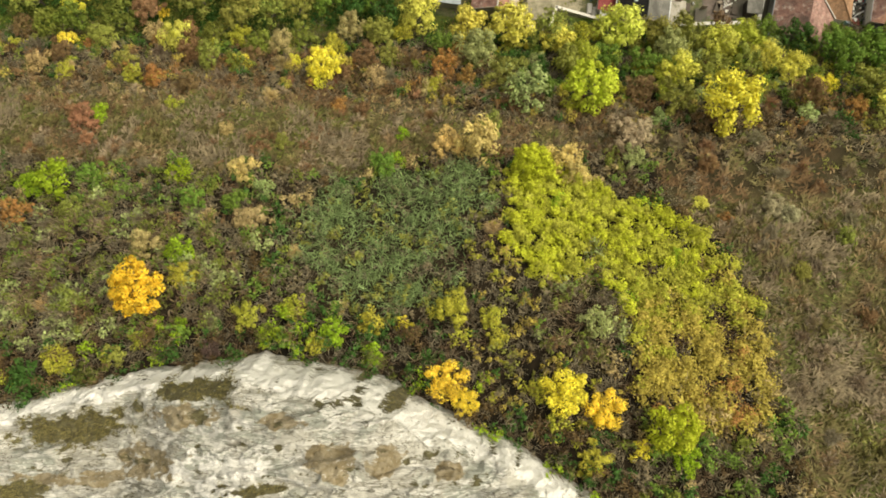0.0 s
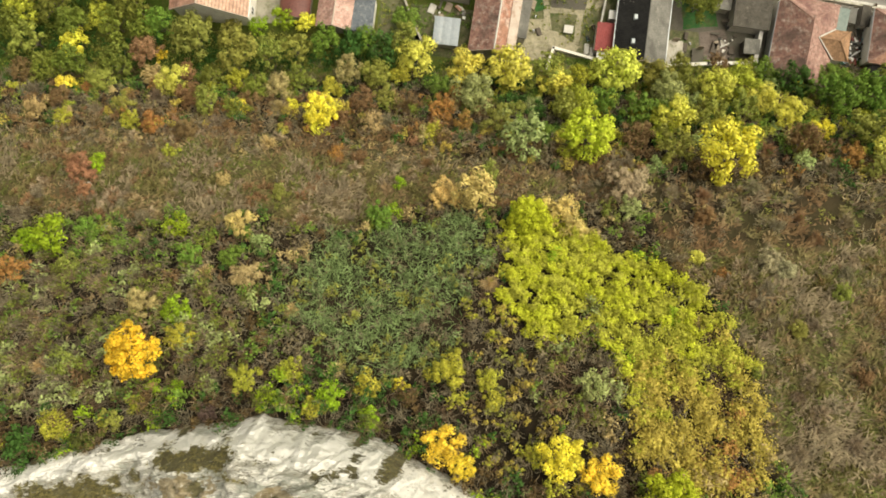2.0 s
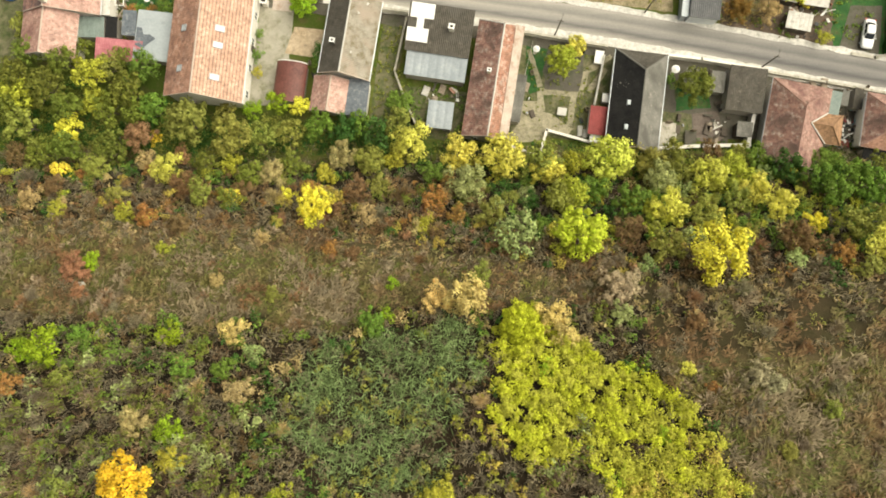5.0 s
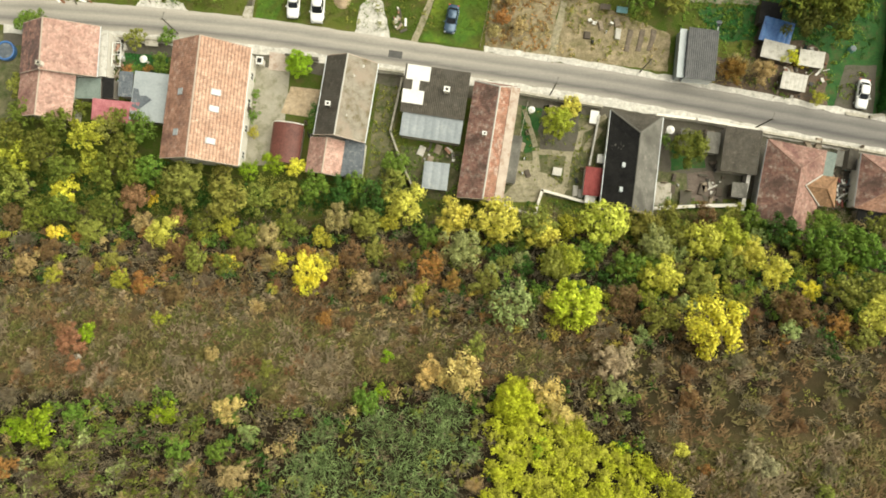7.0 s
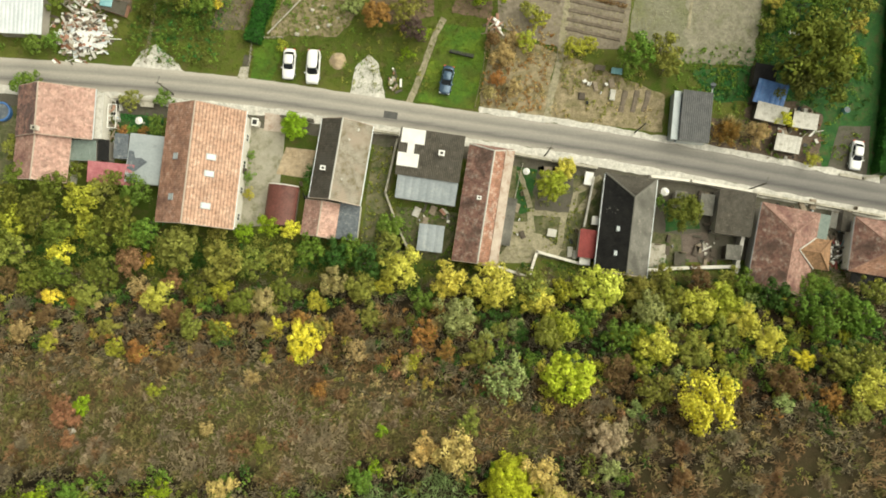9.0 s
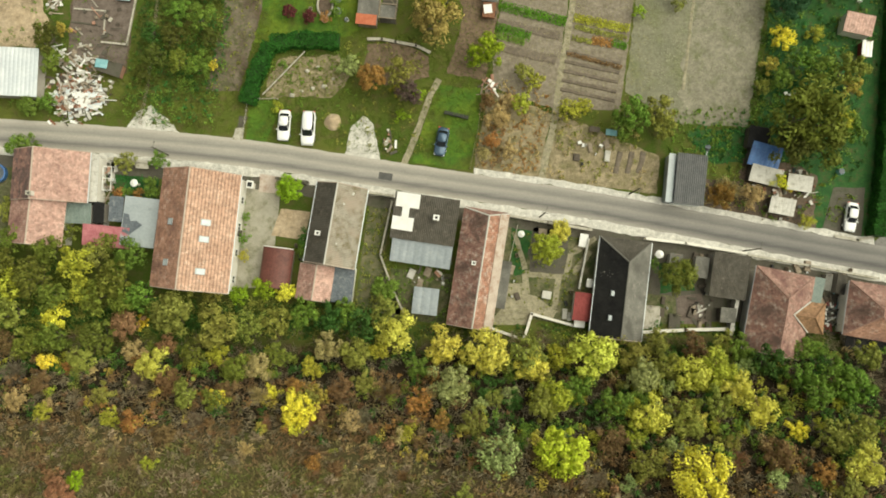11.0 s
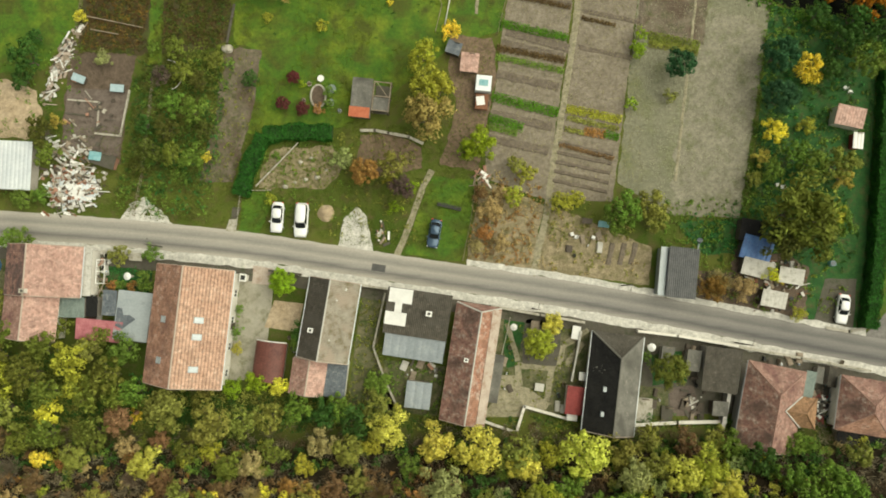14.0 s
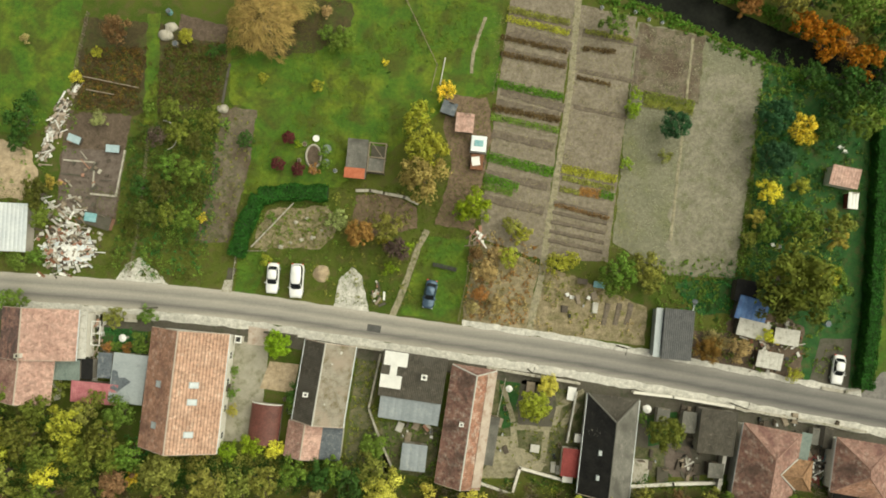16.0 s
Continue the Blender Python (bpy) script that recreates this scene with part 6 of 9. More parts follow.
for i in range(20):
    a, b = 2 * math.pi * i / 20, 2 * math.pi * (i + 1) / 20
    ring.tube((1.3 * math.cos(a), 1.3 * math.sin(a), 0.7), (1.3 * math.cos(b), 1.3 * math.sin(b), 0.7), 0.16, None, 6)
part("rim", ring, BLUE_TARP, pool)
part("wall", Shape().tube((0, 0, 0), (0, 0, 0.55), 1.35, 1.3, 20), BLUE_TARP, pool)
part("water", Shape().tube((0, 0, 0.56), (0, 0, 0.58), 1.2, 1.2, 20), SHEET_DARK, pool)

tank = thing("planter", -13.8, 84.4, 0.03, 0, "oval stone planter ringed by garden pots", "planter")
oval = Shape()
for i in range(22):
    a, b = 2 * math.pi * i / 22, 2 * math.pi * (i + 1) / 22
    oval.tube((1.1 * math.cos(a), 1.7 * math.sin(a), 0.25), (1.1 * math.cos(b), 1.7 * math.sin(b), 0.25), 0.16, None, 6)
part("rim", oval, CONCRETE, tank)
part("soil", Shape().prism([(1.0 * math.cos(i * 0.3142), 1.6 * math.sin(i * 0.3142)) for i in range(20)], 0, 0.22), SOIL_DARK, tank)
for x, y, r, m in ((-15.1, 86.2, 0.35, CONCRETE), (-13.4, 87.0, 0.5, WHITE_PAINT), (-15.9, 83.8, 0.3, CONCRETE), (-13.8, 82.2, 0.55, BRICK), (-11.8, 85.4, 0.7, SHEET_GREEN), (-11.9, 83.4, 0.55, SHEET_GREEN)):
    t = thing("flower_pot", x, y, 0.03, 0, "round garden pot set on the lawn", "flower pot", "pots round the planter")
    part("pot", Shape().tube((0, 0, 0), (0, 0, 0.5), r * 0.8, r, 14), m, t)
    part("soil", Shape().tube((0, 0, 0.5), (0, 0, 0.52), r * 0.88, r * 0.85, 14), SOIL_DARK if m is CONCRETE else m, t)

log_ = thing("pole", -19.8, 74.2, 0.05, 0, "long pale wooden pole lying on rough ground", "pole")
part("shaft", Shape().tube((-3.1, -3.2, 0.3), (3.1, 3.2, 0.45), 0.13, 0.1, 8), CONCRETE, log_)


def utility_pole(x, y, turn, lean=0.0):
    t = thing("utility_pole", x, y, 0, turn, "concrete utility pole with a street lamp arm", "utility pole", "utility poles")
    part("shaft", Shape().tube((0, 0, -0.3), (lean, 0, 6.2), 0.12, 0.07, 8), CONCRETE_OLD, t)
    part("arm", Shape().tube((lean, 0, 6.0), (lean + 0.1, 0.6, 6.2), 0.03, None, 6), SLATE_GREY, t)
    part("lamp", Shape().box(lean + 0.12, 0.75, 6.2, 0.14, 0.34, 0.1, 0, 0.2), SLATE_GREY, t)
    part("crossbar", Shape().box(lean, 0, 5.7, 0.9, 0.07, 0.07), WOOD_DARK, t)


utility_pole(-36.6, 62.2, -10)
utility_pole(17.5, 52.9, -10)
utility_pole(30.6, 56.2, 170)
utility_pole(46.9, 47.8, -10)
post = thing("standpipe", 41.4, 61.4, 0.03, 0, "leaning pale blue pipe with a funnel head", "standpipe")
part("pipe", Shape().tube((0.15, -1.3, 0), (0, 0.9, 2.1), 0.1, 0.1, 8), METAL_WHITE, post)
part("head", Shape().tube((0, 0.8, 2.0), (-0.05, 1.2, 2.5), 0.2, 0.42, 10), SHEET_DARK, post)


def boulder(x, y, r, m, label, seed):
    """A rough pale stone half sunk in the ground."""
    t = Shape()
    n, k = 12, 7
    for j in range(k + 1):
        b = math.pi * j / k
        for i in range(n):
            a = 2 * math.pi * i / n
            d = Vector((math.sin(b) * math.cos(a), math.sin(b) * math.sin(a), 0.7 * math.cos(b)))
            d *= r * (1 + 0.3 * noise.noise(d * 1.7 + Vector((seed, 0, 0))))
            t.v.append((x + d.x * 1.3, y + d.y, land(x, y) + 0.2 * r + d.z))
        if j:
            o = j * n
            t.f += [(o - n + i, o + i, o + (i + 1) % n, o - n + (i + 1) % n) for i in range(n)]
    return solid("boulder", t, m, label, "boulder", smooth=True)


boulder(-41.3, 17.0, 0.5, CONCRETE, "pale limestone boulder lying in dry grass", 3)
boulder(-36.6, 11.6, 0.6, CONCRETE, "pale limestone boulder lying beside green shrubs", 8)


def heap(name, x, y, r, h, material, label, seed=1):
    s = Shape()
    n, m = 26, 9
    for j in range(m + 1):
        k = j / m
        for i in range(n):
            a = 2 * math.pi * i / n
            rr = r * k * (1 + 0.18 * noise.noise((math.cos(a) * 1.5, math.sin(a) * 1.5, seed)))
            z = h * (1 - k ** 1.6) + 0.08 * noise.noise((x + rr * math.cos(a) * 2, rr * math.sin(a) * 2, seed)) - 0.05 * k
            s.v.append((x + rr * math.cos(a), y + rr * math.sin(a), max(-0.05, z) if j < m else -0.1))
        if j:
            b = j * n
            s.f += [(b - n + i, b + i, b + (i + 1) % n, b - n + (i + 1) % n) for i in range(n)]
    return solid(name, s, material, label, name.replace("_", " "), smooth=True)


wall_run("broken_wall", [(-51.1, 82.1), (-47.3, 81.6)], 0.12, 0.12, WOOD_DARK, "dark stub of a partition on a slab yard", CONCRETE_OLD)
wall_run("broken_wall", [(-41.7, 85.4), (-42.9, 78.6), (-46.6, 79.0)], 0.3, 0.16, CONCRETE, "broken low wall round a slab yard")
wall_run("broken_wall", [(-50.8, 84.1), (-46.2, 83.7), (-46.4, 80.0)], 0.12, 0.12, WOOD_DARK, "stub of a low brick wall on a slab yard")
heap("sand_heap", -12.6, 67.0, 1.35, 0.8, SAND, "small heap of sandy gravel beside parked vehicles")
heap("sandpile", -60.0, 83.5, 3.4, 0.7, SAND, "broad low heap of yellow sand", 4)


def debris(x0, x1, y0, y1, n, seed, label, mats=None, skew=0.0, lie=None, big=1.0):
    """Loose boards, sheets and blocks thrown on a heap; each piece is a part."""
    r = random.Random(seed)
    t = thing("debris_heap", (x0 + x1) / 2, (y0 + y1) / 2, 0, 0, label, "debris heap")
    shapes = []
    for kind in range(8):
        lx, ly, lz = ((1.3, 0.32, 0.05), (0.45, 0.4, 0.2), (1.9, 0.12, 0.08), (0.7, 0.5, 0.04), (0.3, 0.25, 0.2), (1.1, 0.45, 0.05), (0.25, 0.2, 0.15), (1.6, 0.2, 0.05))[kind]
        for m in mats or (WHITE_PAINT, CONCRETE, WOOD, WHITE_WALL, CONCRETE_OLD, BRICK):
            shapes.append(Shape().box(0, 0, 0, lx * min(big, 1.3), ly * big, lz, 0, 0.06).mesh("board", m))
    for k in range(n):
        ob = new(r.choice(("board", "block", "sheet")), r.choice(shapes))
        u, v = r.gauss(0, 0.24), r.gauss(0, 0.24)
        u, v = max(-0.5, min(0.5, u)), max(-0.5, min(0.5, v))
        z = 0.12 + 0.75 * max(0, 1 - 3.2 * (u * u + v * v)) * r.random()
        ob.parent = t
        ob.matrix_basis = pose(u * (x1 - x0) + skew * v * (y1 - y0), v * (y1 - y0), z, r.uniform(-14, 14), r.uniform(-14, 14), r.gauss(lie, 42) if lie is not None else r.uniform(0, 180))
    return t


debris(-54.2, -45.2, 67.2, 75.4, 300, 3, "heap of white boards, bricks and demolition rubble", (WHITE_PAINT, WHITE_OLD, WOOD, BRICK, CONCRETE, WOOD_DARK, WOOD_DARK, RUST, CONCRETE_OLD), 0.0, -12)
debris(-53.2, -46.2, 68.4, 73.2, 110, 33, "dense pile of white boards and broken sheets", (WHITE_PAINT, WHITE_OLD, WHITE_PAINT, METAL_WHITE), 0.0, -12, 2.2)
debris(-54.0, -47.6, 73.2, 78.6, 60, 4, "row of long white boards beside a slab yard", (WHITE_PAINT, WHITE_OLD, WOOD), -0.6, -28)
debris(-53.2, -50.8, 83.4, 95.0, 190, 5, "long strip of broken white boards and planks", (WHITE_PAINT, WHITE_OLD, STRIP_PINK, WOOD, WOOD_DARK), 0.36, 68)
debris(-51.0, -43.0, 74.5, 87.0, 36, 8, "scattered planks and stones on a bare yard", (WOOD, WOOD_DARK, CONCRETE_OLD, CONCRETE, BRICK))
debris(56.8, 60.6, 34.4, 41.0, 90, 9, "clutter of boxes and scrap in a back yard", (WOOD_DARK, WHITE_PAINT, CONCRETE_OLD, SLATE_GREY, RED_SHEET, RUBBER))
debris(57.0, 61.2, 33.6, 43.4, 60, 41, "heap of crates, sacks and tools in a passage", (WHITE_PAINT, IRON, RUBBER, RED_SHEET, TEAL, WOOD_DARK, RUBBER))
debris(38.4, 43.2, 35.6, 47.0, 22, 43, "scattered boards along a concrete yard", (WOOD_DARK, CONCRETE_OLD, WHITE_OLD, IRON))
debris(48.0, 58.0, 52.4, 60.2, 46, 45, "boards and scrap round small sheds", (WOOD_DARK, WOOD, RUST, WHITE_OLD, IRON))
debris(-47.2, -44.4, 52.6, 61.0, 40, 12, "clutter of crates and frames beside a house")
debris(50.4, 57.0, 55.0, 60.5, 24, 15, "loose boards between small sheds")
debris(39.6, 41.0, 36.8, 40.0, 9, 17, "odd crates and boards in a concrete yard")
debris(-5.4, -3.4, 61.8, 67.0, 16, 19, "stones and pots beside a gravel parking place")
debris(9.0, 11.6, 70.6, 73.4, 18, 23, "bricks and boards stacked by a fence corner")
debris(-1.5, 5.5, 42.6, 46.0, 9, 29, "odds and ends in an untidy back yard")


def crate(x, y, turn, w, l, h, m, kind):
    """An open crate, bin, canister or stacked board pile in a yard."""
    label = {"crate": "weathered wooden crate standing in a yard", "bin": "plastic bin with a lid in a yard", "canister": "white plastic canister on the ground", "board_pile": "small pile of boards against a wall"}[kind]
    t = thing(kind, x, y, 0.03, turn, label, kind.replace("_", " "), "yard clutter")
    if kind == "crate":
        for sx, sy, lx, ly in ((-0.5, 0, 0.04, l), (0.5, 0, 0.04, l), (0, -0.5, w, 0.04), (0, 0.5, w, 0.04)):
            part("side", Shape().box(sx * (w - 0.04), sy * (l - 0.04), h / 2, lx, ly, h), m, t)
        part("base", Shape().box(0, 0, 0.04, w - 0.08, l - 0.08, 0.05), WOOD_DARK, t)
    elif kind == "board_pile":
        for k in range(4):
            part("board", Shape().box(0.03 * math.sin(k * 2.1), 0, 0.05 + 0.09 * k, w * (1 - 0.08 * k), l * (1 - 0.05 * (k % 2)), 0.07, 3 * math.sin(k * 5.0)), m, t)
    else:
        part("body", Shape().box(0, 0, h / 2, w, l, h, 0, 0.12), m, t)
        part("lid", Shape().box(0, 0, h + 0.03, w * (1.05 if kind == "bin" else 0.35), l * (1.05 if kind == "bin" else 0.35), 0.06, 0, 0.1), RUBBER if kind == "bin" else BLUE_TARP, t)


def chest(x, y, turn, label):
    """A lidded garden chest, its lid overhanging a little."""
    t = thing("garden_chest", x, y, 0.09, turn, label, "chest", "garden chests")
    part("body", Shape().box(0, 0, 0.35, 1.9, 0.95, 0.7), WOOD_DARK, t)
    part("lid", Shape().slab([(-1.0, -0.55, 0.74), (1.0, -0.55, 0.74), (1.0, 0.55, 0.84), (-1.0, 0.55, 0.84)], 0.06), PALE_BLUE, t, "pale blue lid")
    for sx in (-0.6, 0.6):
        part("hinge", Shape().box(sx, 0.5, 0.8, 0.12, 0.14, 0.06), IRON, t)


chest(-49.0, 87.1, -22, "pale blue garden chest beside broken boards")
chest(-43.3, 85.6, -5, "pale blue garden chest at a slab yard's corner")

hose = thing("hose", 0, 0, 0, 0, "pale garden hose curving through weeds", "hose")
arc = Shape()
for j in range(25):
    a = 0.117 * j
    for i in range(6):
        b = math.pi * i / 3
        r = 0.06 * math.cos(b)
        arc.v.append((-35.9 + (2.1 + r) * math.sin(a), 87.5 + (2.2 + r) * math.cos(a), 1.0 + 0.3 * math.sin(2 * a) + 0.06 * math.sin(b)))
arc.f += [(6 * j + i, 6 * j + (i + 1) % 6, 6 * j + 6 + (i + 1) % 6, 6 * j + 6 + i) for j in range(24) for i in range(6)]
arc.f += [(5, 4, 3, 2, 1, 0), (144, 145, 146, 147, 148, 149)]
part("tube", arc, WHITE_OLD, hose)
for x0, y0, x1, y1, label in ((-48.2, 96.6, -39.8, 94.8, "long pale pole laid across a weedy plot"), (-47.6, 94.6, -43.4, 93.8, "pale pole laid on dry weeds"), (5.8, 99.1, 5.0, 95.0, "whitish plank lying on a lawn")):
    t = thing("pole", x0, y0, 0.3, 0, label, "pole")
    part("shaft", Shape().tube((0, 0, 0.15), (x1 - x0, y1 - y0, 0.15), 0.11, 0.08, 7), WOOD if x0 < 0 else WHITE_OLD, t)
for k, (x, y, r) in enumerate(((-35.2, 104.0, 0.8), (-36.0, 102.8, 0.9), (-27.3, 91.6, 0.7))):
    boulder(x, y, r, CONCRETE, "pale stone lying beside a garden bed", 20 + k)
for x, y in ((29.4, 106.7), (34.4, 106.0), (36.4, 104.8), (38.4, 104.3)):
    barrel_thing(x, y, 0.28, 0.35, WHITE_PAINT, "white bucket at the edge of a plot", "bucket")
fence([(-47.5, 106.2), (-49.1, 98.0), (-49.6, 94.8)], 1.0, 1.4, WOOD, "old plank fence beside a weedy plot")
wall_run("garden_edging", [(-26.4, 98.3), (-27.4, 92.6)], 0.15, 0.25, CONCRETE_OLD, "concrete edging beside a weedy plot", CONCRETE_OLD)

for k, (x, y) in enumerate(((-17.2, 71.6), (-15.6, 72.0), (-13.9, 72.3), (-12.6, 73.4), (-16.4, 74.6), (-18.6, 71.0), (-14.8, 75.2))):
    boulder(x, y, 0.22 + 0.06 * (k % 3), CONCRETE, "pale stone on rough ground", 40 + k)

yards = random.Random(77)
for x0, x1, y0, y1, n in ((57.0, 60.6, 34.6, 43.6, 16), (33.5, 36.0, 37.0, 41.0, 4), (38.6, 42.6, 36.9, 39.8, 5), (36.0, 46.0, 46.2, 47.2, 7), (-45.2, -43.6, 54.8, 61.0, 9), (-46.8, -43.8, 51.8, 52.6, 4),
                           (-2.6, 3.6, 43.0, 45.2, 6), (20.9, 22.0, 37.4, 42.4, 5), (13.2, 14.4, 40.0, 49.0, 5), (-17.8, -16.8, 45.0, 50.0, 4), (22.0, 28.0, 60.4, 65.8, 6), (51.0, 57.0, 55.4, 60.0, 6), (48.0, 65.0, 44.6, 45.6, 9)):
    for _ in range(n):
        kind = yards.choice(("crate", "crate", "bin", "canister", "board_pile", "board_pile"))
        m = yards.choice({"crate": (WOOD, WHITE_OLD), "bin": (IRON, TEAL, SLATE_GREY), "canister": (WHITE_OLD, WHITE_PAINT), "board_pile": (WOOD, WHITE_OLD, WOOD_DARK)}[kind])
        big = 1.7 if kind == "board_pile" else 0.45 if kind == "canister" else 0.8
        crate(yards.uniform(x0, x1), yards.uniform(y0, y1), yards.uniform(-25, 25), big * yards.uniform(0.3, 0.6), big * yards.uniform(0.6, 1.0), yards.uniform(0.3, 0.8), m, kind)

rack = thing("drying_frame", -44.7, 58.6, 0.03, -2, "white tubular drying frame beside a house", "drying frame")
for sx in (-0.6, 0.6):
    part("rail", Shape().tube((sx, -1.7, 1.8), (sx, 1.7, 1.8), 0.06, None, 6), WHITE_PAINT, rack)
    for sy in (-1.7, 1.7):
        part("leg", Shape().tube((sx, sy, 0), (sx, sy, 1.8), 0.05, None, 6), WHITE_PAINT, rack)
for sy in (-1.7, 0.0, 1.7):
    part("crossbar", Shape().tube((-0.6, sy, 1.8), (0.6, sy, 1.8), 0.06, None, 6), WHITE_PAINT, rack)


def hedge(points, wide, high, label):
    """A clipped hedge: leaf sprays over a box-like core."""
    cen, nrm = [], []
    r = np.random.default_rng(5)
    for (x0, y0), (x1, y1) in zip(points, points[1:]):
        long = math.hypot(x1 - x0, y1 - y0)
        n = int(long * (wide + 2 * high) * 75)
        t, a, b = r.random(n), r.uniform(-0.5, 0.5, n), r.random(n)
        side = r.random(n) < 2 * high / (wide + 2 * high)
        off = np.where(side, np.sign(a) * 0.5, a) * wide * (1 + 0.12 * np.sin(t * long * 1.7))
        z = np.where(side, b * high, high * (1 + 0.06 * np.sin(t * long * 2.3)))
        ux, uy = (x1 - x0) / long, (y1 - y0) / long
        cen.append(np.stack([x0 + (x1 - x0) * t - uy * off, y0 + (y1 - y0) * t + ux * off, z], 1) + r.normal(0, 0.08, (n, 3)))
        nn = np.where(side[:, None], np.stack([-uy * np.sign(a), ux * np.sign(a), 0 * a + 0.3], 1), np.array((0, 0, 1.0)))
        nrm.append(nn + 0.5 * r.normal(size=(n, 3)))
    return np.vstack(cen), np.vstack(nrm)


# ---- plants ----
rng = np.random.default_rng(7)


def leaf_cards(cen, nrm, size, aspect=1.5):
    """Small bent leaves or leaf sprays: one kite-shaped blade each, at the given places."""
    n = len(cen)
    nrm = nrm / np.linalg.norm(nrm, axis=1, keepdims=True)
    ref = rng.normal(size=(n, 3))
    u = np.cross(nrm, ref)
    u /= np.linalg.norm(u, axis=1, keepdims=True) + 1e-9
    v = np.cross(nrm, u)
    s = np.broadcast_to(np.asarray(size, float), (n,))[:, None]
    tip = cen + u * s * aspect * 0.5 - nrm * s * 0.12
    tail = cen - u * s * aspect * 0.5 - nrm * s * 0.12
    pts = np.stack([tail, cen + v * s * 0.5, tip, cen - v * s * 0.5], axis=1)
    return pts.reshape(-1, 3)


def cards_mesh(name, pts, material, corners=4):
    me = bpy.data.meshes.new(name)
    n = len(pts) // corners
    me.vertices.add(len(pts))
    me.vertices.foreach_set("co", pts.astype(np.float32).ravel())
    me.loops.add(len(pts))
    me.loops.foreach_set("vertex_index", np.arange(len(pts), dtype=np.int32))
    me.polygons.add(n)
    me.polygons.foreach_set("loop_start", np.arange(0, len(pts), corners, dtype=np.int32))
    me.update(calc_edges=True)
    me.validate()
    me.materials.append(material)
    return me


def dome_dirs(n, low=-0.1):
    d = rng.normal(size=(n, 3))
    d[:, 2] = np.abs(d[:, 2]) + low
    return d / np.linalg.norm(d, axis=1, keepdims=True)


def crown_mesh(name, clumps, per, leaf, flat=0.75, spread_=0.30, aspect=1.5, gap=0.0, wild=0.16):
    """A crown of one unit's radius: clumps of leaves over a lumpy dome, with gaps between them."""
    a = np.arange(clumps) * 2.39996 + rng.normal(0, 0.22, clumps) + rng.uniform(0, 6)
    rho = np.sqrt((np.arange(clumps) + rng.uniform(0.2, 0.8, clumps)) / clumps) * 0.86
    rho = rho * (1 + wild * np.sin(3 * a + rng.uniform(0, 6)) + 0.6 * wild * np.sin(5 * a + rng.uniform(0, 6)))
    c = np.stack([rho * np.cos(a), rho * np.sin(a), flat * np.sqrt(np.clip(1.05 - rho ** 2, 0.05, 1)) * rng.uniform(0.58, 1.08, clumps)], 1)
    c[:, 2] += 0.55
    cen, nrm = [], []
    for k in range(clumps):
        r = spread_ * rng.uniform(0.55, 1.3)
        q = dome_dirs(per, -0.25)
        cen.append(c[k] + q * r * rng.uniform(0.45, 1.05, (per, 1)) * np.array((1, 1, 0.85)))
        nrm.append(q + 0.34 * rng.normal(size=(per, 3)) + np.array((0, 0, 0.35)))
    cen, nrm = np.vstack(cen), np.vstack(nrm)
    keep = rng.random(len(cen)) > gap
    cen, nrm = cen[keep], nrm[keep]
    return cards_mesh(name, leaf_cards(cen, nrm, leaf * rng.uniform(0.7, 1.3, len(cen)), aspect), LEAF)


def trunk_mesh(name, limbs=6):
    """A tapered trunk with limbs that reach into the crown."""
    s = Shape()
    s.tube((0, 0, -0.4), (0.02, 0.01, 0.35), 0.055, 0.04, 5)
    for k in range(limbs):
        a = 2 * math.pi * (k + 0.4 * random.random()) / limbs
        p1 = Vector((0.02, 0.01, 0.25 + 0.1 * random.random()))
        p2 = Vector((0.4 * math.cos(a), 0.4 * math.sin(a), 0.6 + 0.2 * random.random()))
        p3 = Vector((0.75 * math.cos(a + 0.2), 0.75 * math.sin(a + 0.2), 0.8 + 0.3 * random.random()))
        s.tube(p1, p2, 0.03, 0.02, 4)
        s.tube(p2, p3, 0.02, 0.006, 3)
        s.tube(p2, p2 + Vector((0.2 * math.cos(a - 0.7), 0.2 * math.sin(a - 0.7), 0.35)), 0.015, 0.005, 3)
    return s.mesh(name, BARK)


def willow_mesh(name, n=3000):
    """A weeping crown: long strands that run out from the middle and hang down."""
    a = rng.uniform(0, 2 * math.pi, n)
    rho = np.sqrt(rng.uniform(0.02, 1, n)) * (0.9 + 0.12 * np.sin(4 * a + 1) + 0.08 * np.sin(9 * a))
    z = 0.45 + 0.85 * np.sqrt(np.clip(1.05 - rho ** 2, 0.02, 1)) * rng.uniform(0.75, 1.05, n)
    c = np.stack([rho * np.cos(a), rho * np.sin(a), z], 1)
    b = a + rng.normal(0, 0.6, n)
    d = np.stack([np.cos(b), np.sin(b), -0.3 - 1.2 * rho ** 2], 1)
    d /= np.linalg.norm(d, axis=1, keepdims=True)
    side = np.stack([-np.sin(b), np.cos(b), 0.3 * rng.normal(size=n)], 1)
    ln, wd = rng.uniform(0.07, 0.19, (n, 1)), rng.uniform(0.004, 0.008, (n, 1))
    pts = np.stack([c - d * ln, c - d * ln * 0.2 + side * wd, c + d * ln, c - d * ln * 0.2 - side * wd], 1)
    return cards_mesh(name, pts.reshape(-1, 3), LEAF)


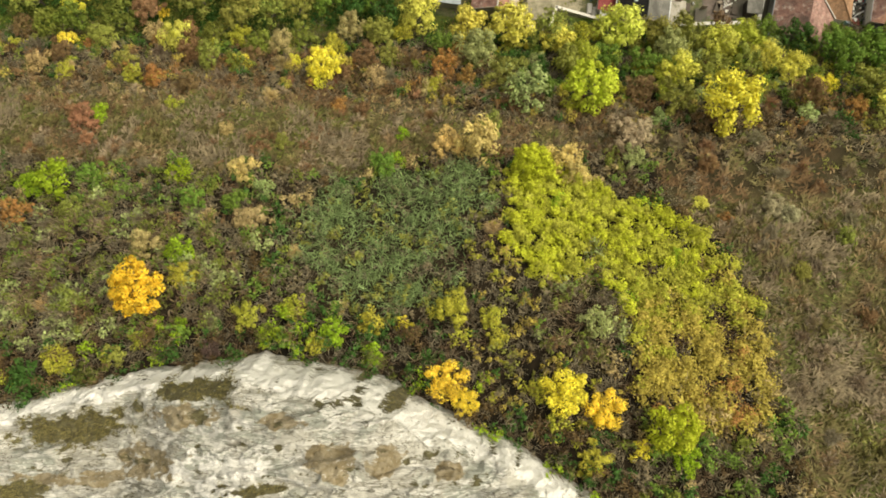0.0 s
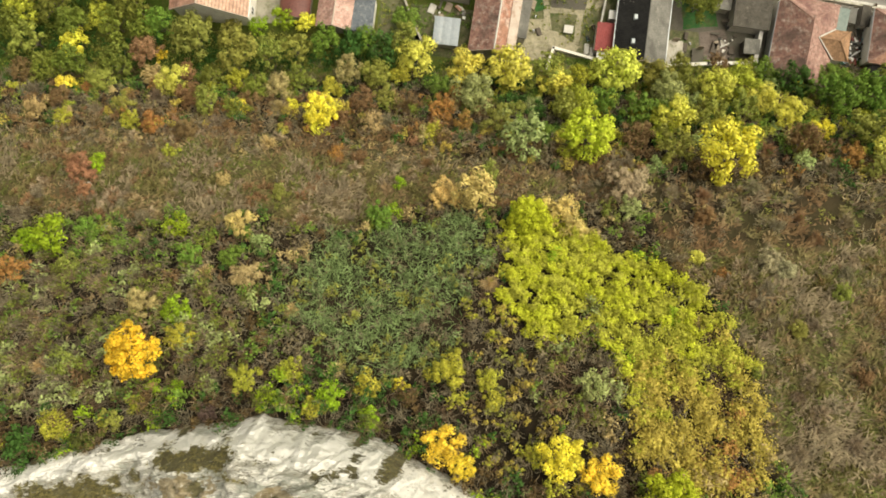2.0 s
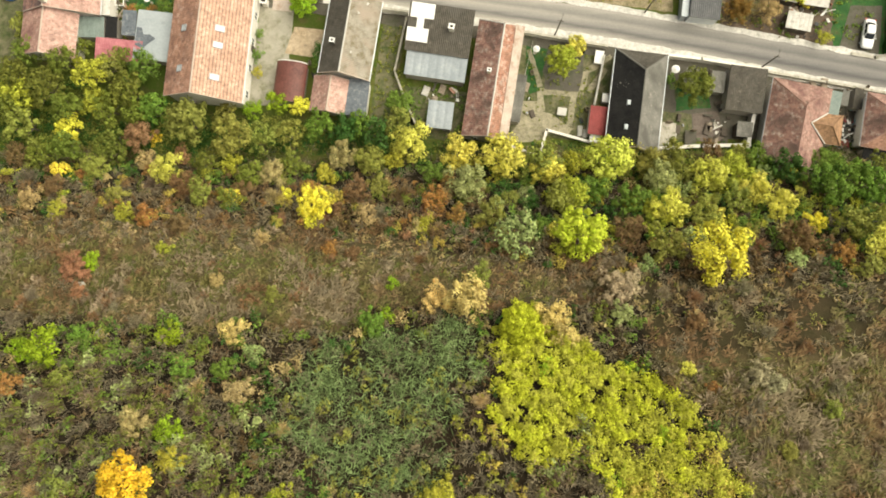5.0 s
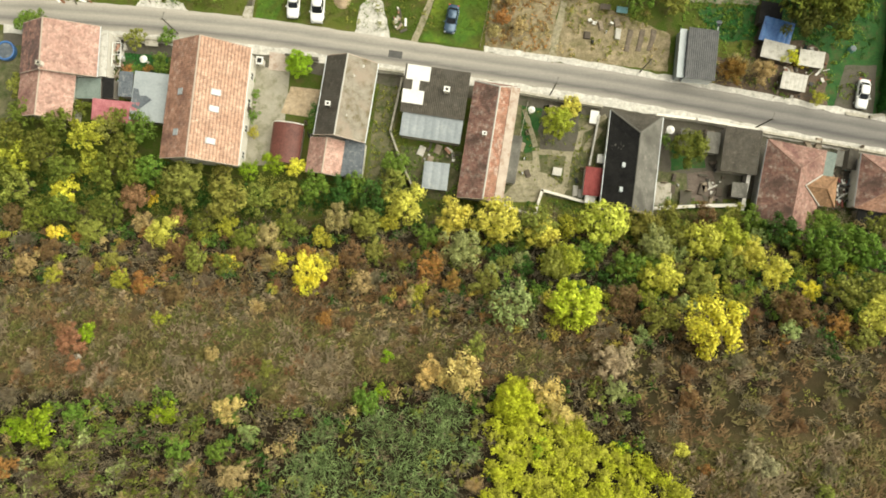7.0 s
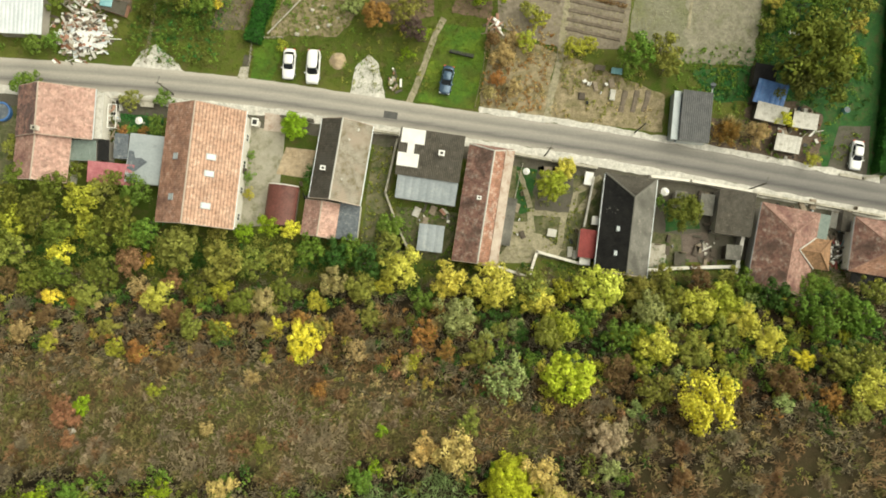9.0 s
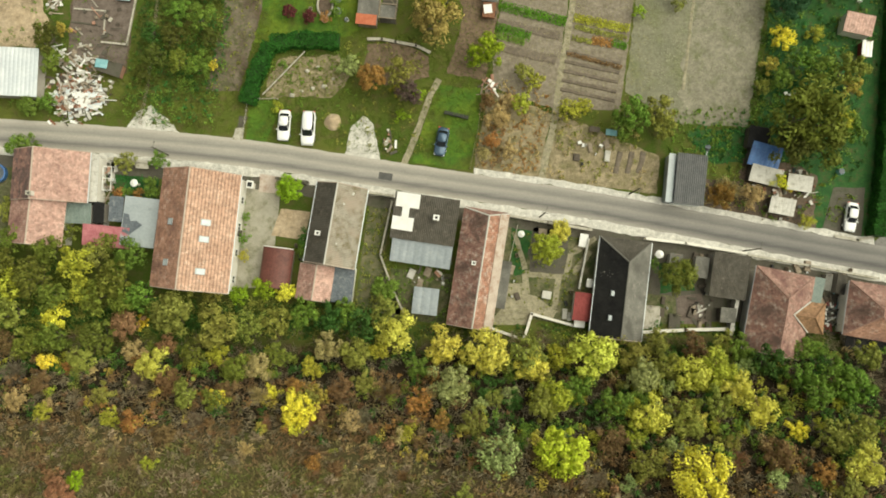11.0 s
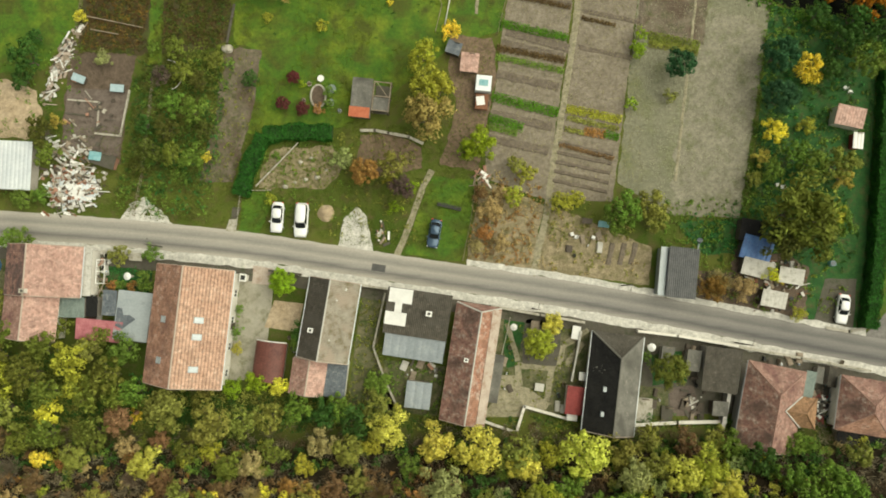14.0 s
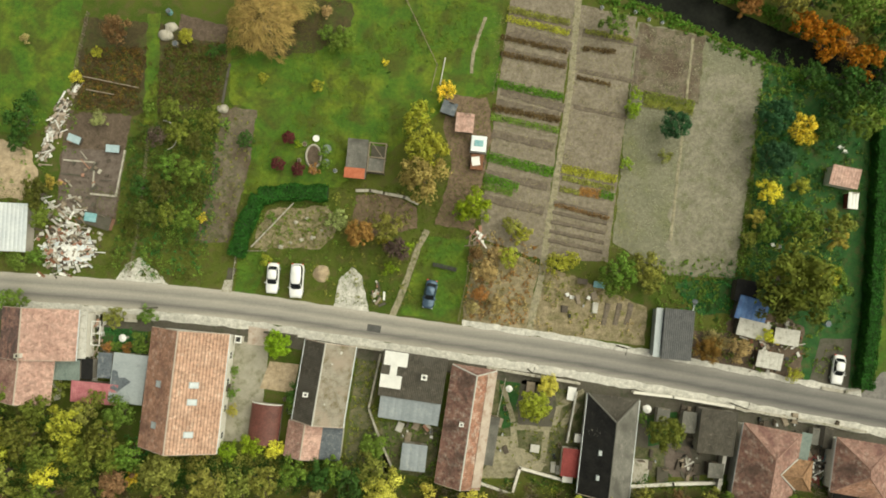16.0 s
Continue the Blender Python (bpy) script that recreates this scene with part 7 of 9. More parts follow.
def bare_mesh(name, n=950):
    """A leafless crown: fine twigs that fan up and out, a soft haze from above."""
    q = dome_dirs(n, 0.05)
    lump = 0.75 + 0.3 * np.sin(3 * np.arctan2(q[:, 1], q[:, 0]) + rng.uniform(0, 6)) * (1 - q[:, 2])
    mid = q * np.array((1, 1, 1.15)) * (rng.uniform(0.25, 0.85, n) * lump)[:, None] + np.array((0, 0, 0.3))
    d = q + 0.35 * rng.normal(size=(n, 3))
    d *= rng.uniform(0.1, 0.26, (n, 1))
    side = np.cross(d, rng.normal(size=(n, 3)))
    side *= rng.uniform(0.009, 0.02, (n, 1)) / (np.linalg.norm(side, axis=1, keepdims=True) + 1e-9)
    return cards_mesh(name, np.stack([mid - d, mid + side, mid + d, mid - side], 1).reshape(-1, 3), TWIG)


TRUNKS = [trunk_mesh("trunk", k) for k in (5, 6, 7)]
# crowns by size: small shrubs, middling and large trees; fluffy ones have fine pale leaves
CROWNS = {
    "s": [crown_mesh("crown", 12, 66, 0.094, 0.75, 0.36, 1.5, 0.0, 0.24) for _ in range(5)],
    "m": [crown_mesh("crown", 22, 56, 0.082, 0.8, 0.25, 1.5, 0.0, 0.22) for _ in range(6)],
    "l": [crown_mesh("crown", 44, 58, 0.057, 0.7, 0.19, 1.5, 0.0, 0.2) for _ in range(4)],
    "f": [crown_mesh("crown", 23, 82, 0.063, 0.9, 0.32, 2.5, 0.0, 0.2) for _ in range(5)],
    "w": [willow_mesh("crown")],
    "d": [crown_mesh("crown", 44, 98, 0.064, 0.85, 0.235, 1.4, 0.0, 0.05) for _ in range(4)],
    "b": [bare_mesh("crown") for _ in range(4)],
    "r": [crown_mesh("crown", 30, 92, 0.065, 0.8, 0.27, 1.5, 0.0, 0.12) for _ in range(4)],
}
HUES = dict(ORCHARD=(0.16, 0.19, 0.038), CROP=(0.105, 0.235, 0.025), WILLOW=(0.40, 0.30, 0.105), SEDGE=(0.112, 0.128, 0.030), UMBER=(0.135, 0.092, 0.042), BRONZE=(0.215, 0.135, 0.035), EMERALD=(0.055, 0.215, 0.055), CREAM=(0.66, 0.52, 0.20), ASH=(0.40, 0.355, 0.225),
    FRESH=(0.54, 0.66, 0.07), AMBER=(0.86, 0.56, 0.055), FIR=(0.045, 0.125, 0.055), STRAW=(0.46, 0.38, 0.085), LIME=(0.465, 0.50, 0.045), YEL=(0.82, 0.76, 0.10), GOLD=(0.88, 0.70, 0.085), ORANGE=(0.48, 0.19, 0.02), YELG=(0.41, 0.42, 0.06), PALE=(0.67, 0.66, 0.13),
    OLIVE=(0.27, 0.285, 0.068), GREEN=(0.165, 0.265, 0.048), DARK=(0.06, 0.135, 0.03), LIMEG=(0.27, 0.40, 0.03), SAGE=(0.355, 0.42, 0.165),
    BROWN=(0.22, 0.138, 0.068), RED=(0.35, 0.195, 0.11), TAN=(0.46, 0.36, 0.17), RUST=(0.38, 0.205, 0.07), GREY=(0.228, 0.190, 0.122), PURPLE=(0.13, 0.09, 0.08), REDB=(0.13, 0.036, 0.040), MOSS=(0.19, 0.23, 0.045))
WORDS = dict(ORCHARD="deep olive", CROP="leafy green", WILLOW="tan-yellow", SEDGE="dark olive", UMBER="dark brown", BRONZE="bronze-brown", EMERALD="emerald green", CREAM="cream-yellow", ASH="ash-grey",
    FRESH="bright lime-green", AMBER="amber-yellow", FIR="bluish dark green", STRAW="straw-olive", LIME="yellow-green", YEL="bright yellow", GOLD="golden yellow", ORANGE="orange", YELG="yellowing green", PALE="pale straw-yellow", OLIVE="olive green", GREEN="green",
    DARK="dark green", LIMEG="fresh green", SAGE="grey-green", BROWN="brown", RED="russet red", TAN="tan", RUST="rusty orange", GREY="greyish", PURPLE="purplish brown", REDB="dark red", MOSS="mossy green")
count_ = [0]


def tree(x, y, r, hue, kind="", tall=0.0, where="on the slope"):
    """A tree or shrub with crown radius r; its height follows from r unless given."""
    count_[0] += 1
    k = count_[0]
    if where == "on the slope" and (hue == "GREY" or hue == "RED" and kind != "f") or (hue in ("BROWN", "TAN") and k % 2 and where == "on the slope"):
        kind = "b"
    if where == "on the slope" and x < 5 and 20 < y < 36 and hue not in ("YEL", "PALE") and kind != "b":
        r *= 0.8
    if where == "on the slope" and x < 4 and 21 < y < 36 and hue in ("OLIVE", "YELG", "GREEN") and k % 4 == 0:
        hue = ("BROWN", "RUST", "MOSS")[(k // 4) % 3]
    if where == "on the slope" and x < -30 and y > 33 and hue in ("YELG", "OLIVE") and k % 3:
        hue = ("OLIVE", "MOSS", "ORCHARD")[k % 3 if hue == "YELG" else 1 + k % 2]
    if where == "in the gardens" and -41 < x < -28 and 73 < y < 92:
        r *= 0.84
    kind = kind or ("s" if r < 1.5 else "m" if r < 3.3 else "l")
    h = tall or r * (1.2 if kind == "b" else 1.1 if kind == "w" else 2.2 if r > 2.2 else 1.7)
    name = "bare_shrub" if kind == "b" else "tree" if r > 2.2 else "shrub"
    plain = "shrub" if kind == "b" else name
    word = WORDS[hue]
    leafy = {"f": "fine feathery", "d": "dense", "w": "weeping", "b": "sparse twiggy", "r": "dense ragged"}.get(kind, "clumped")
    t = thing(name, x, y, land(x, y) - 0.1, 0, f"{word} autumn {plain} with {leafy} foliage {where}", plain, f"{plain}s {where}")
    t.matrix_basis = pose(x, y, land(x, y) - 0.1, 0, 0, 137.5 * k) @ Matrix.Diagonal((r / 1.05, r / 1.05, h / 1.45, 1))
    tr = new("trunk", TRUNKS[k % 3])
    cr = new("crown", CROWNS[kind][k % len(CROWNS[kind])])
    tr.parent = cr.parent = t
    c = HUES[hue]
    j = 1 + 0.06 * math.sin(k * 2.399)
    if kind == "b":
        pale = 1.3 if y < 23 else 0.95
        j *= pale
        c = (c[0], c[1] * pale, c[2] * pale * 1.05)
    cr.color = (c[0] * j, c[1] * (1 + 0.06 * math.cos(k * 1.7)), c[2], 1)
    return t


tree(17.5, 23.1, 3.5, "FRESH", "d")
tree(32.9, 20.6, 3.9, "YEL", "r")
tree(-14.9, 27.2, 2.6, "YEL", "r")
tree(-15.5, 25.4, 1.6, "YEL")
tree(-3.1, 36.7, 2.9, "PALE", "f")
tree(3.5, 34.6, 2.8, "PALE", "f")
tree(23.3, 33.5, 3.6, "PALE", "f")
tree(20.6, 29.4, 2.3, "GREEN")
tree(4.5, 30.1, 3.5, "SAGE", "f")
tree(10.0, 22.9, 3.0, "SAGE")
tree(29.4, 26.3, 2.5, "PALE", "f")
tree(36.1, 31.1, 2.7, "PALE", "f")
tree(41.6, 29.2, 2.2, "PALE", "f")
tree(43.6, 26.9, 2.3, "PALE", "f")
tree(47.7, 24.4, 1.7, "GOLD")
tree(22.1, 17.0, 1.9, "ASH", "f")
tree(9.2, 34.1, 3.4, "PALE", "f")
tree(14.4, 33.2, 3.2, "OLIVE")
tree(19.2, 33.3, 2.3, "YELG")
tree(25.2, 27.7, 2.6, "GREEN")
tree(27.5, 21.6, 2.7, "OLIVE")
tree(33.3, 26.3, 2.5, "OLIVE")
tree(50.6, 30.7, 2.4, "GREEN")
tree(47.3, 32.7, 2.7, "DARK")
tree(51.5, 28.7, 2.6, "GREEN")
tree(56.8, 29.8, 3.0, "GREEN")
tree(44.0, 34.0, 2.3, "GREEN")
tree(53.0, 21.4, 2.7, "PALE", "f")
tree(54.9, 24.7, 2.5, "OLIVE")
tree(48.6, 20.4, 1.8, "RUST")
tree(50.9, 18.9, 2.0, "OLIVE")
tree(29.8, 30.8, 2.5, "SAGE", "f")
tree(38.2, 27.7, 2.4, "OLIVE")
tree(43.5, 22.4, 2.3, "BROWN", "f")
tree(39.5, 21.4, 2.0, "BROWN", "f")
tree(24.2, 23.5, 2.2, "BROWN", "f")
tree(15.9, 27.8, 2.6, "OLIVE")
tree(22.2, 19.6, 1.7, "GREY")
tree(7.2, 25.7, 2.3, "OLIVE")
tree(0.2, 27.9, 2.4, "OLIVE")
tree(-4.2, 28.6, 2.5, "BROWN", "f")
tree(0.1, 31.7, 2.5, "GREEN")
tree(-5.3, 34.3, 2.6, "YELG")
tree(3.0, 25.7, 2.0, "RUST")
tree(-1.2, 24.3, 1.8, "YELG")
tree(-8.4, 25.8, 2.1, "TAN")
tree(51.1, 24.1, 2.5, "OLIVE")
tree(45.7, 18.9, 2.0, "GREY")
tree(61.1, 33.1, 2.3, "OLIVE")
tree(-53.5, 44.3, 3.4, "YELG")
tree(-47.5, 46.3, 3.1, "YELG")
tree(-56.9, 50.2, 2.3, "YELG")
tree(-42.4, 43.9, 3.1, "YELG")
tree(-40.5, 47.6, 2.5, "GREEN")
tree(-51.9, 48.4, 2.6, "OLIVE")
tree(-45.3, 41.6, 2.8, "OLIVE")
tree(-33.9, 39.5, 3.3, "OLIVE", "f")
tree(-27.7, 37.5, 3.3, "OLIVE", "f")
tree(-38.8, 41.6, 2.6, "GREEN")
tree(-50.7, 39.0, 2.3, "YEL")
tree(-51.0, 32.8, 1.7, "YEL")
tree(-41.0, 37.8, 2.3, "RED", "f")
tree(-35.3, 35.0, 2.0, "RED", "f")
tree(-39.5, 37.9, 1.1, "GOLD")
tree(-44.3, 36.1, 2.8, "OLIVE")
tree(-27.5, 33.6, 2.4, "YELG")
tree(-30.0, 29.1, 2.8, "OLIVE")
tree(-26.5, 28.2, 2.4, "YELG")
tree(-41.3, 28.9, 2.2, "OLIVE")
tree(-23.8, 37.6, 2.6, "OLIVE")
tree(-20.0, 38.0, 2.5, "OLIVE")
tree(-22.1, 43.0, 2.1, "LIMEG")
tree(-18.7, 42.2, 1.9, "YEL")
tree(-16.0, 39.2, 2.5, "GREEN")
tree(-12.1, 38.4, 2.6, "DARK")
tree(-7.7, 37.5, 2.9, "DARK")
tree(-8.7, 33.8, 2.9, "OLIVE", "f")
tree(-12.3, 34.7, 2.8, "TAN", "f")
tree(-14.6, 31.9, 2.3, "YELG")
tree(-19.4, 33.5, 2.7, "OLIVE")
tree(-56.7, 39.3, 3.1, "OLIVE")
tree(-54.1, 35.3, 2.8, "OLIVE")
tree(-35.5, 32.4, 2.4, "PALE", "f")
tree(-39.2, 34.0, 2.5, "TAN")
tree(-46.1, 32.8, 2.7, "OLIVE", "f")
tree(-50.2, 30.1, 2.2, "BROWN", "f")
tree(-37.7, 30.4, 2.2, "GREY", "f")
tree(-25.0, 29.2, 2.1, "BROWN", "f")
tree(-16.3, 29.5, 1.9, "RUST", "f")
tree(-28.5, 25.9, 1.7, "GREY", "f")
tree(-54.9, 31.2, 2.7, "GREY", "f")
tree(-24.7, 31.9, 2.5, "OLIVE", "f")
tree(-21.1, 28.4, 2.2, "TAN")
tree(-10.1, 29.4, 2.5, "BROWN")
tree(-31.2, 33.5, 2.7, "OLIVE")
tree(-58.1, 35.4, 2.6, "GREEN")
tree(-40.6, 19.9, 1.5, "LIMEG")
tree(-42.0, 19.0, 1.9, "RED", "f")
tree(-32.6, 21.4, 1.4, "YELG")
tree(-12.6, 21.3, 1.5, "RUST")
tree(-39.3, 26.3, 1.9, "YELG")
tree(-48.2, 26.7, 1.9, "YELG")
tree(-21.2, 22.7, 1.7, "TAN")
tree(-31.4, 24.5, 2.0, "BROWN", "f")
tree(-36.3, 25.9, 1.9, "RUST", "f")
tree(-12.8, 26.5, 1.7, "BROWN", "f")
tree(-7.0, 25.8, 2.0, "GREY")
tree(53.1, 34.1, 2.0, "GREEN")
tree(-44.0, 49.6, 1.9, "YELG")
tree(-50.4, 50.8, 2.1, "YELG")
tree(-58.6, 54.2, 1.9, "OLIVE")
tree(-25.6, 41.9, 1.6, "LIMEG")
tree(-29.2, 41.9, 1.7, "OLIVE")
tree(-57.8, 43.2, 2.9, "YELG")
tree(-50.8, 41.7, 2.8, "OLIVE")
tree(-58.5, 46.5, 2.6, "YELG")
tree(-47.1, 42.5, 2.5, "YELG")
tree(-41.5, 41.7, 2.6, "OLIVE")
tree(-58.9, 41.7, 2.9, "YELG")
tree(-45.4, 47.7, 2.3, "OLIVE")
tree(15.1, 32.1, 2.5, "PALE", "f")
tree(17.5, 28.5, 2.5, "YELG", "f")
tree(33.1, 32.0, 2.7, "OLIVE")
tree(29.0, 33.2, 2.6, "OLIVE", "f")
tree(39.6, 31.5, 2.7, "YELG", "f")
tree(55.2, 30.6, 2.9, "GREEN")
tree(32.6, 34.9, 2.3, "OLIVE")
tree(37.9, 34.5, 2.3, "BROWN")
tree(42.2, 34.6, 2.2, "OLIVE")
tree(-21.7, 31.9, 2.5, "TAN", "f")
tree(-14.4, 28.0, 2.2, "OLIVE")
tree(-33.0, 30.3, 2.6, "OLIVE", "f")
tree(-50.5, 36.1, 2.8, "OLIVE")
tree(-52.5, 28.2, 2.2, "TAN", "f")
tree(-7.3, 30.2, 2.2, "OLIVE")
tree(-4.7, 39.1, 2.6, "OLIVE")
tree(-10.2, 39.2, 2.3, "GREEN")
tree(-27.4, -0.6, 2.8, "AMBER", "d")
tree(-40.5, 10.7, 2.5, "LIMEG")
tree(-43.5, 10.1, 1.7, "LIMEG")
tree(-38.0, 11.6, 1.6, "GREEN")
tree(-28.3, 11.6, 1.6, "LIMEG")
tree(-21.4, 11.9, 1.7, "CREAM", "f")
tree(-25.6, 8.3, 1.7, "GREEN")
tree(-21.5, 8.3, 1.6, "GREEN")
tree(-19.3, 6.1, 1.7, "TAN", "f")
tree(-24.0, 6.4, 1.7, "TAN", "f")
tree(-28.9, 3.6, 1.6, "TAN", "f")
tree(-25.3, 2.9, 1.7, "LIMEG")
tree(-24.5, 0.7, 1.5, "YELG")
tree(-6.5, 12.7, 2.0, "GREEN")
tree(-5.1, 13.4, 1.1, "LIMEG")
tree(0.5, 15.3, 2.0, "CREAM", "f")
tree(3.8, 15.5, 2.6, "CREAM", "f")
tree(13.1, 13.3, 2.1, "CREAM", "f")
tree(14.4, 11.4, 1.7, "CREAM", "f")
tree(5.0, 5.3, 1.5, "TAN")
tree(0.8, -2.4, 1.8, "YELG", "f")
tree(-3.6, -3.8, 0.8, "GOLD")
tree(13.9, -3.6, 1.7, "SAGE")
tree(28.5, 6.3, 0.9, "RUST")
tree(-18.8, 9.7, 1.3, "SAGE")
tree(-14.4, 2.8, 1.2, "TAN")
tree(-43.2, 7.0, 1.9, "RUST")
tree(21.0, 13.6, 1.6, "SAGE")
tree(9.5, 12.6, 2.5, "LIME", "d")
tree(-4.7, 17.1, 0.9, "LIMEG")
tree(20.6, 16.5, 2.2, "ASH", "f")
tree(-39.6, 5.4, 1.7, "GREY")
tree(-38.1, 7.5, 1.4, "OLIVE")
tree(-40.8, 16.3, 1.1, "RED", "f")
tree(-30.0, 16.6, 1.2, "GREY", "f")
tree(-47.0, 13.2, 1.2, "GREY", "f")
tree(-43.7, 20.2, 1.5, "RED", "f")
tree(31.2, 3.4, 1.2, "GREY", "f")
tree(31.2, 0.4, 1.1, "GREY", "f")
tree(34.8, 6.7, 1.2, "ASH", "f")
tree(31.7, 6.4, 1.0, "GREY", "f")
tree(32.6, -5.1, 1.2, "GREY", "f")
tree(33.2, -13.4, 1.2, "GREY", "f")
tree(24.0, -14.3, 1.2, "GREY", "f")
tree(26.6, 8.0, 0.9, "PALE", "f")
tree(40.1, 10.0, 1.4, "BROWN", "f")
tree(28.8, 12.8, 1.4, "BROWN", "f")
tree(39.6, 4.3, 1.1, "OLIVE", "f")
tree(38.9, -3.2, 0.9, "BROWN", "f")
tree(33.9, 1.0, 1.0, "OLIVE", "f")
tree(5.6, 18.1, 1.7, "OLIVE")
tree(-1.6, 19.8, 1.4, "BROWN", "f")
tree(-9.7, 20.7, 1.3, "BROWN", "f")
tree(-18.2, 15.9, 1.1, "OLIVE", "f")
tree(-25.0, 17.5, 1.0, "TAN", "f")
tree(-32.5, 10.0, 1.1, "GREY", "f")
tree(0.3, -8.6, 2.0, "GOLD", "r")
tree(2.0, -10.4, 1.4, "GOLD", "r")
tree(10.4, -9.3, 2.2, "GOLD", "r")
tree(13.8, -10.9, 1.9, "GOLD", "r")
tree(8.4, -9.4, 1.2, "YELG")
tree(19.2, -12.1, 2.4, "LIME", "d")
tree(20.2, -14.8, 1.6, "LIMEG")
tree(-17.7, -3.1, 1.6, "YELG")
tree(-15.6, -4.9, 1.3, "LIMEG")
tree(-13.5, -2.4, 1.5, "YELG")
tree(-9.8, -4.6, 1.6, "LIMEG")
tree(-6.6, -3.7, 1.4, "YELG")
tree(-6.4, -6.5, 1.2, "LIMEG")
tree(-9.5, -2.4, 1.1, "TAN")
tree(-34.0, -6.9, 1.5, "YELG")
tree(-31.1, -8.2, 1.4, "SEDGE")
tree(-36.4, -7.9, 1.6, "DARK")
tree(-24.0, -3.9, 0.8, "LIMEG")
tree(-26.1, -3.9, 0.9, "LIMEG")
tree(12.4, -14.8, 1.7, "YELG")
tree(16.9, -14.3, 1.1, "GOLD")
tree(4.4, -3.2, 1.3, "YELG")
tree(4.9, -5.1, 1.1, "YELG")
tree(-27.5, -5.2, 1.0, "YELG")
tree(-29.2, -6.6, 1.2, "OLIVE")
tree(-14.3, -5.1, 1.2, "GREEN")
tree(-11.3, -5.6, 1.2, "YELG")
tree(-20.8, -6.1, 1.0, "PURPLE")
tree(-34.3, -1.6, 1.3, "OLIVE")
tree(-37.2, -2.2, 1.4, "TAN")
tree(-20.6, 103.6, 6.2, "WILLOW", "w", where="in the gardens")
tree(-17.0, 107.0, 4.2, "WILLOW", "w", where="in the gardens")
tree(-9.0, 101.4, 1.8, "GREEN", where="in the gardens")
tree(2.2, 85.5, 3.3, "YELG", where="in the gardens")
tree(4.2, 84.5, 2.7, "YELG", where="in the gardens")
tree(1.8, 89.5, 2.6, "YELG", where="in the gardens")
tree(2.6, 80.3, 3.5, "WILLOW", "f", where="in the gardens")
tree(9.8, 76.4, 2.6, "LIMEG", "f", where="in the gardens")
tree(8.4, 76.0, 1.8, "LIMEG", where="in the gardens")
tree(-6.6, 72.7, 2.3, "RUST", "d", where="in the gardens")
tree(-2.7, 73.7, 2.4, "OLIVE", where="in the gardens")
tree(-1.3, 70.4, 2.3, "PURPLE", where="in the gardens")
tree(38.8, 88.0, 2.5, "FIR", "d", where="in the gardens")
tree(38.0, 83.9, 1.2, "OLIVE", where="in the gardens")
tree(57.3, 87.2, 2.4, "GOLD", where="in the gardens")
tree(58.8, 86.7, 1.5, "YELG", where="in the gardens")
tree(52.6, 78.3, 2.1, "GOLD", where="in the gardens")
tree(53.0, 89.1, 3.0, "FIR", "d", where="in the gardens")
tree(52.8, 83.0, 2.9, "FIR", "d", where="in the gardens")
tree(51.0, 74.7, 1.5, "STRAW", where="in the gardens")
tree(53.3, 65.9, 5.2, "ORCHARD", "f", where="in the gardens")
tree(56.9, 62.8, 3.4, "ORCHARD", "f", where="in the gardens")
tree(52.1, 62.4, 3.2, "SEDGE", "f", where="in the gardens")
tree(59.9, 66.0, 2.4, "YELG", where="in the gardens")
tree(44.5, 56.6, 2.9, "TAN", "b", where="in the gardens")
tree(43.1, 55.6, 2.1, "BRONZE", "f", where="in the gardens")
tree(47.7, 55.6, 1.8, "TAN", "f", where="in the gardens")
tree(30.4, 67.0, 2.9, "GREEN", where="in the gardens")
tree(34.2, 67.8, 2.6, "OLIVE", where="in the gardens")
tree(29.0, 65.4, 2.3, "GREEN", where="in the gardens")
tree(34.9, 65.4, 2.1, "OLIVE", where="in the gardens")
tree(61.9, 100.6, 3.4, "ORANGE", where="in the gardens")
tree(66.9, 97.6, 3.0, "ORANGE", where="in the gardens")
tree(55.9, 106.2, 3.2, "OLIVE", where="in the gardens")
tree(59.6, 95.6, 2.2, "DARK", where="in the gardens")
tree(64.4, 94.6, 2.6, "DARK", where="in the gardens")
tree(65.3, 88.4, 3.3, "GREEN", where="in the gardens")
tree(62.6, 91.0, 2.9, "DARK", where="in the gardens")
tree(68.4, 103.4, 2.9, "GREEN", where="in the gardens")
tree(66.6, 91.8, 2.9, "DARK", where="in the gardens")
tree(57.7, 79.2, 1.5, "YELG", where="in the gardens")
tree(60.3, 87.1, 2.4, "DARK", where="in the gardens")
tree(61.0, 73.2, 2.9, "OLIVE", where="in the gardens")
tree(62.4, 71.6, 2.0, "STRAW", where="in the gardens")
tree(57.1, 73.2, 2.7, "GREEN", where="in the gardens")
tree(55.0, 74.9, 2.4, "GREEN", where="in the gardens")
tree(49.9, 71.6, 1.4, "OLIVE", where="in the gardens")
tree(52.2, 72.6, 2.1, "GREEN", where="in the gardens")
tree(60.9, 65.2, 2.6, "GREEN", where="in the gardens")
tree(-33.1, 87.7, 2.4, "MOSS", where="in the gardens")
tree(-36.4, 87.2, 2.0, "PURPLE", where="in the gardens")
tree(-35.4, 79.1, 2.4, "SEDGE", where="in the gardens")
tree(-31.2, 81.9, 2.7, "GREEN", where="in the gardens")
tree(-37.5, 75.8, 2.7, "SEDGE", where="in the gardens")
tree(-31.6, 75.0, 2.6, "GREEN", where="in the gardens")
tree(-28.7, 89.2, 2.0, "MOSS", where="in the gardens")
tree(-38.8, 79.8, 2.0, "DARK", where="in the gardens")
tree(-34.5, 75.5, 2.4, "MOSS", where="in the gardens")
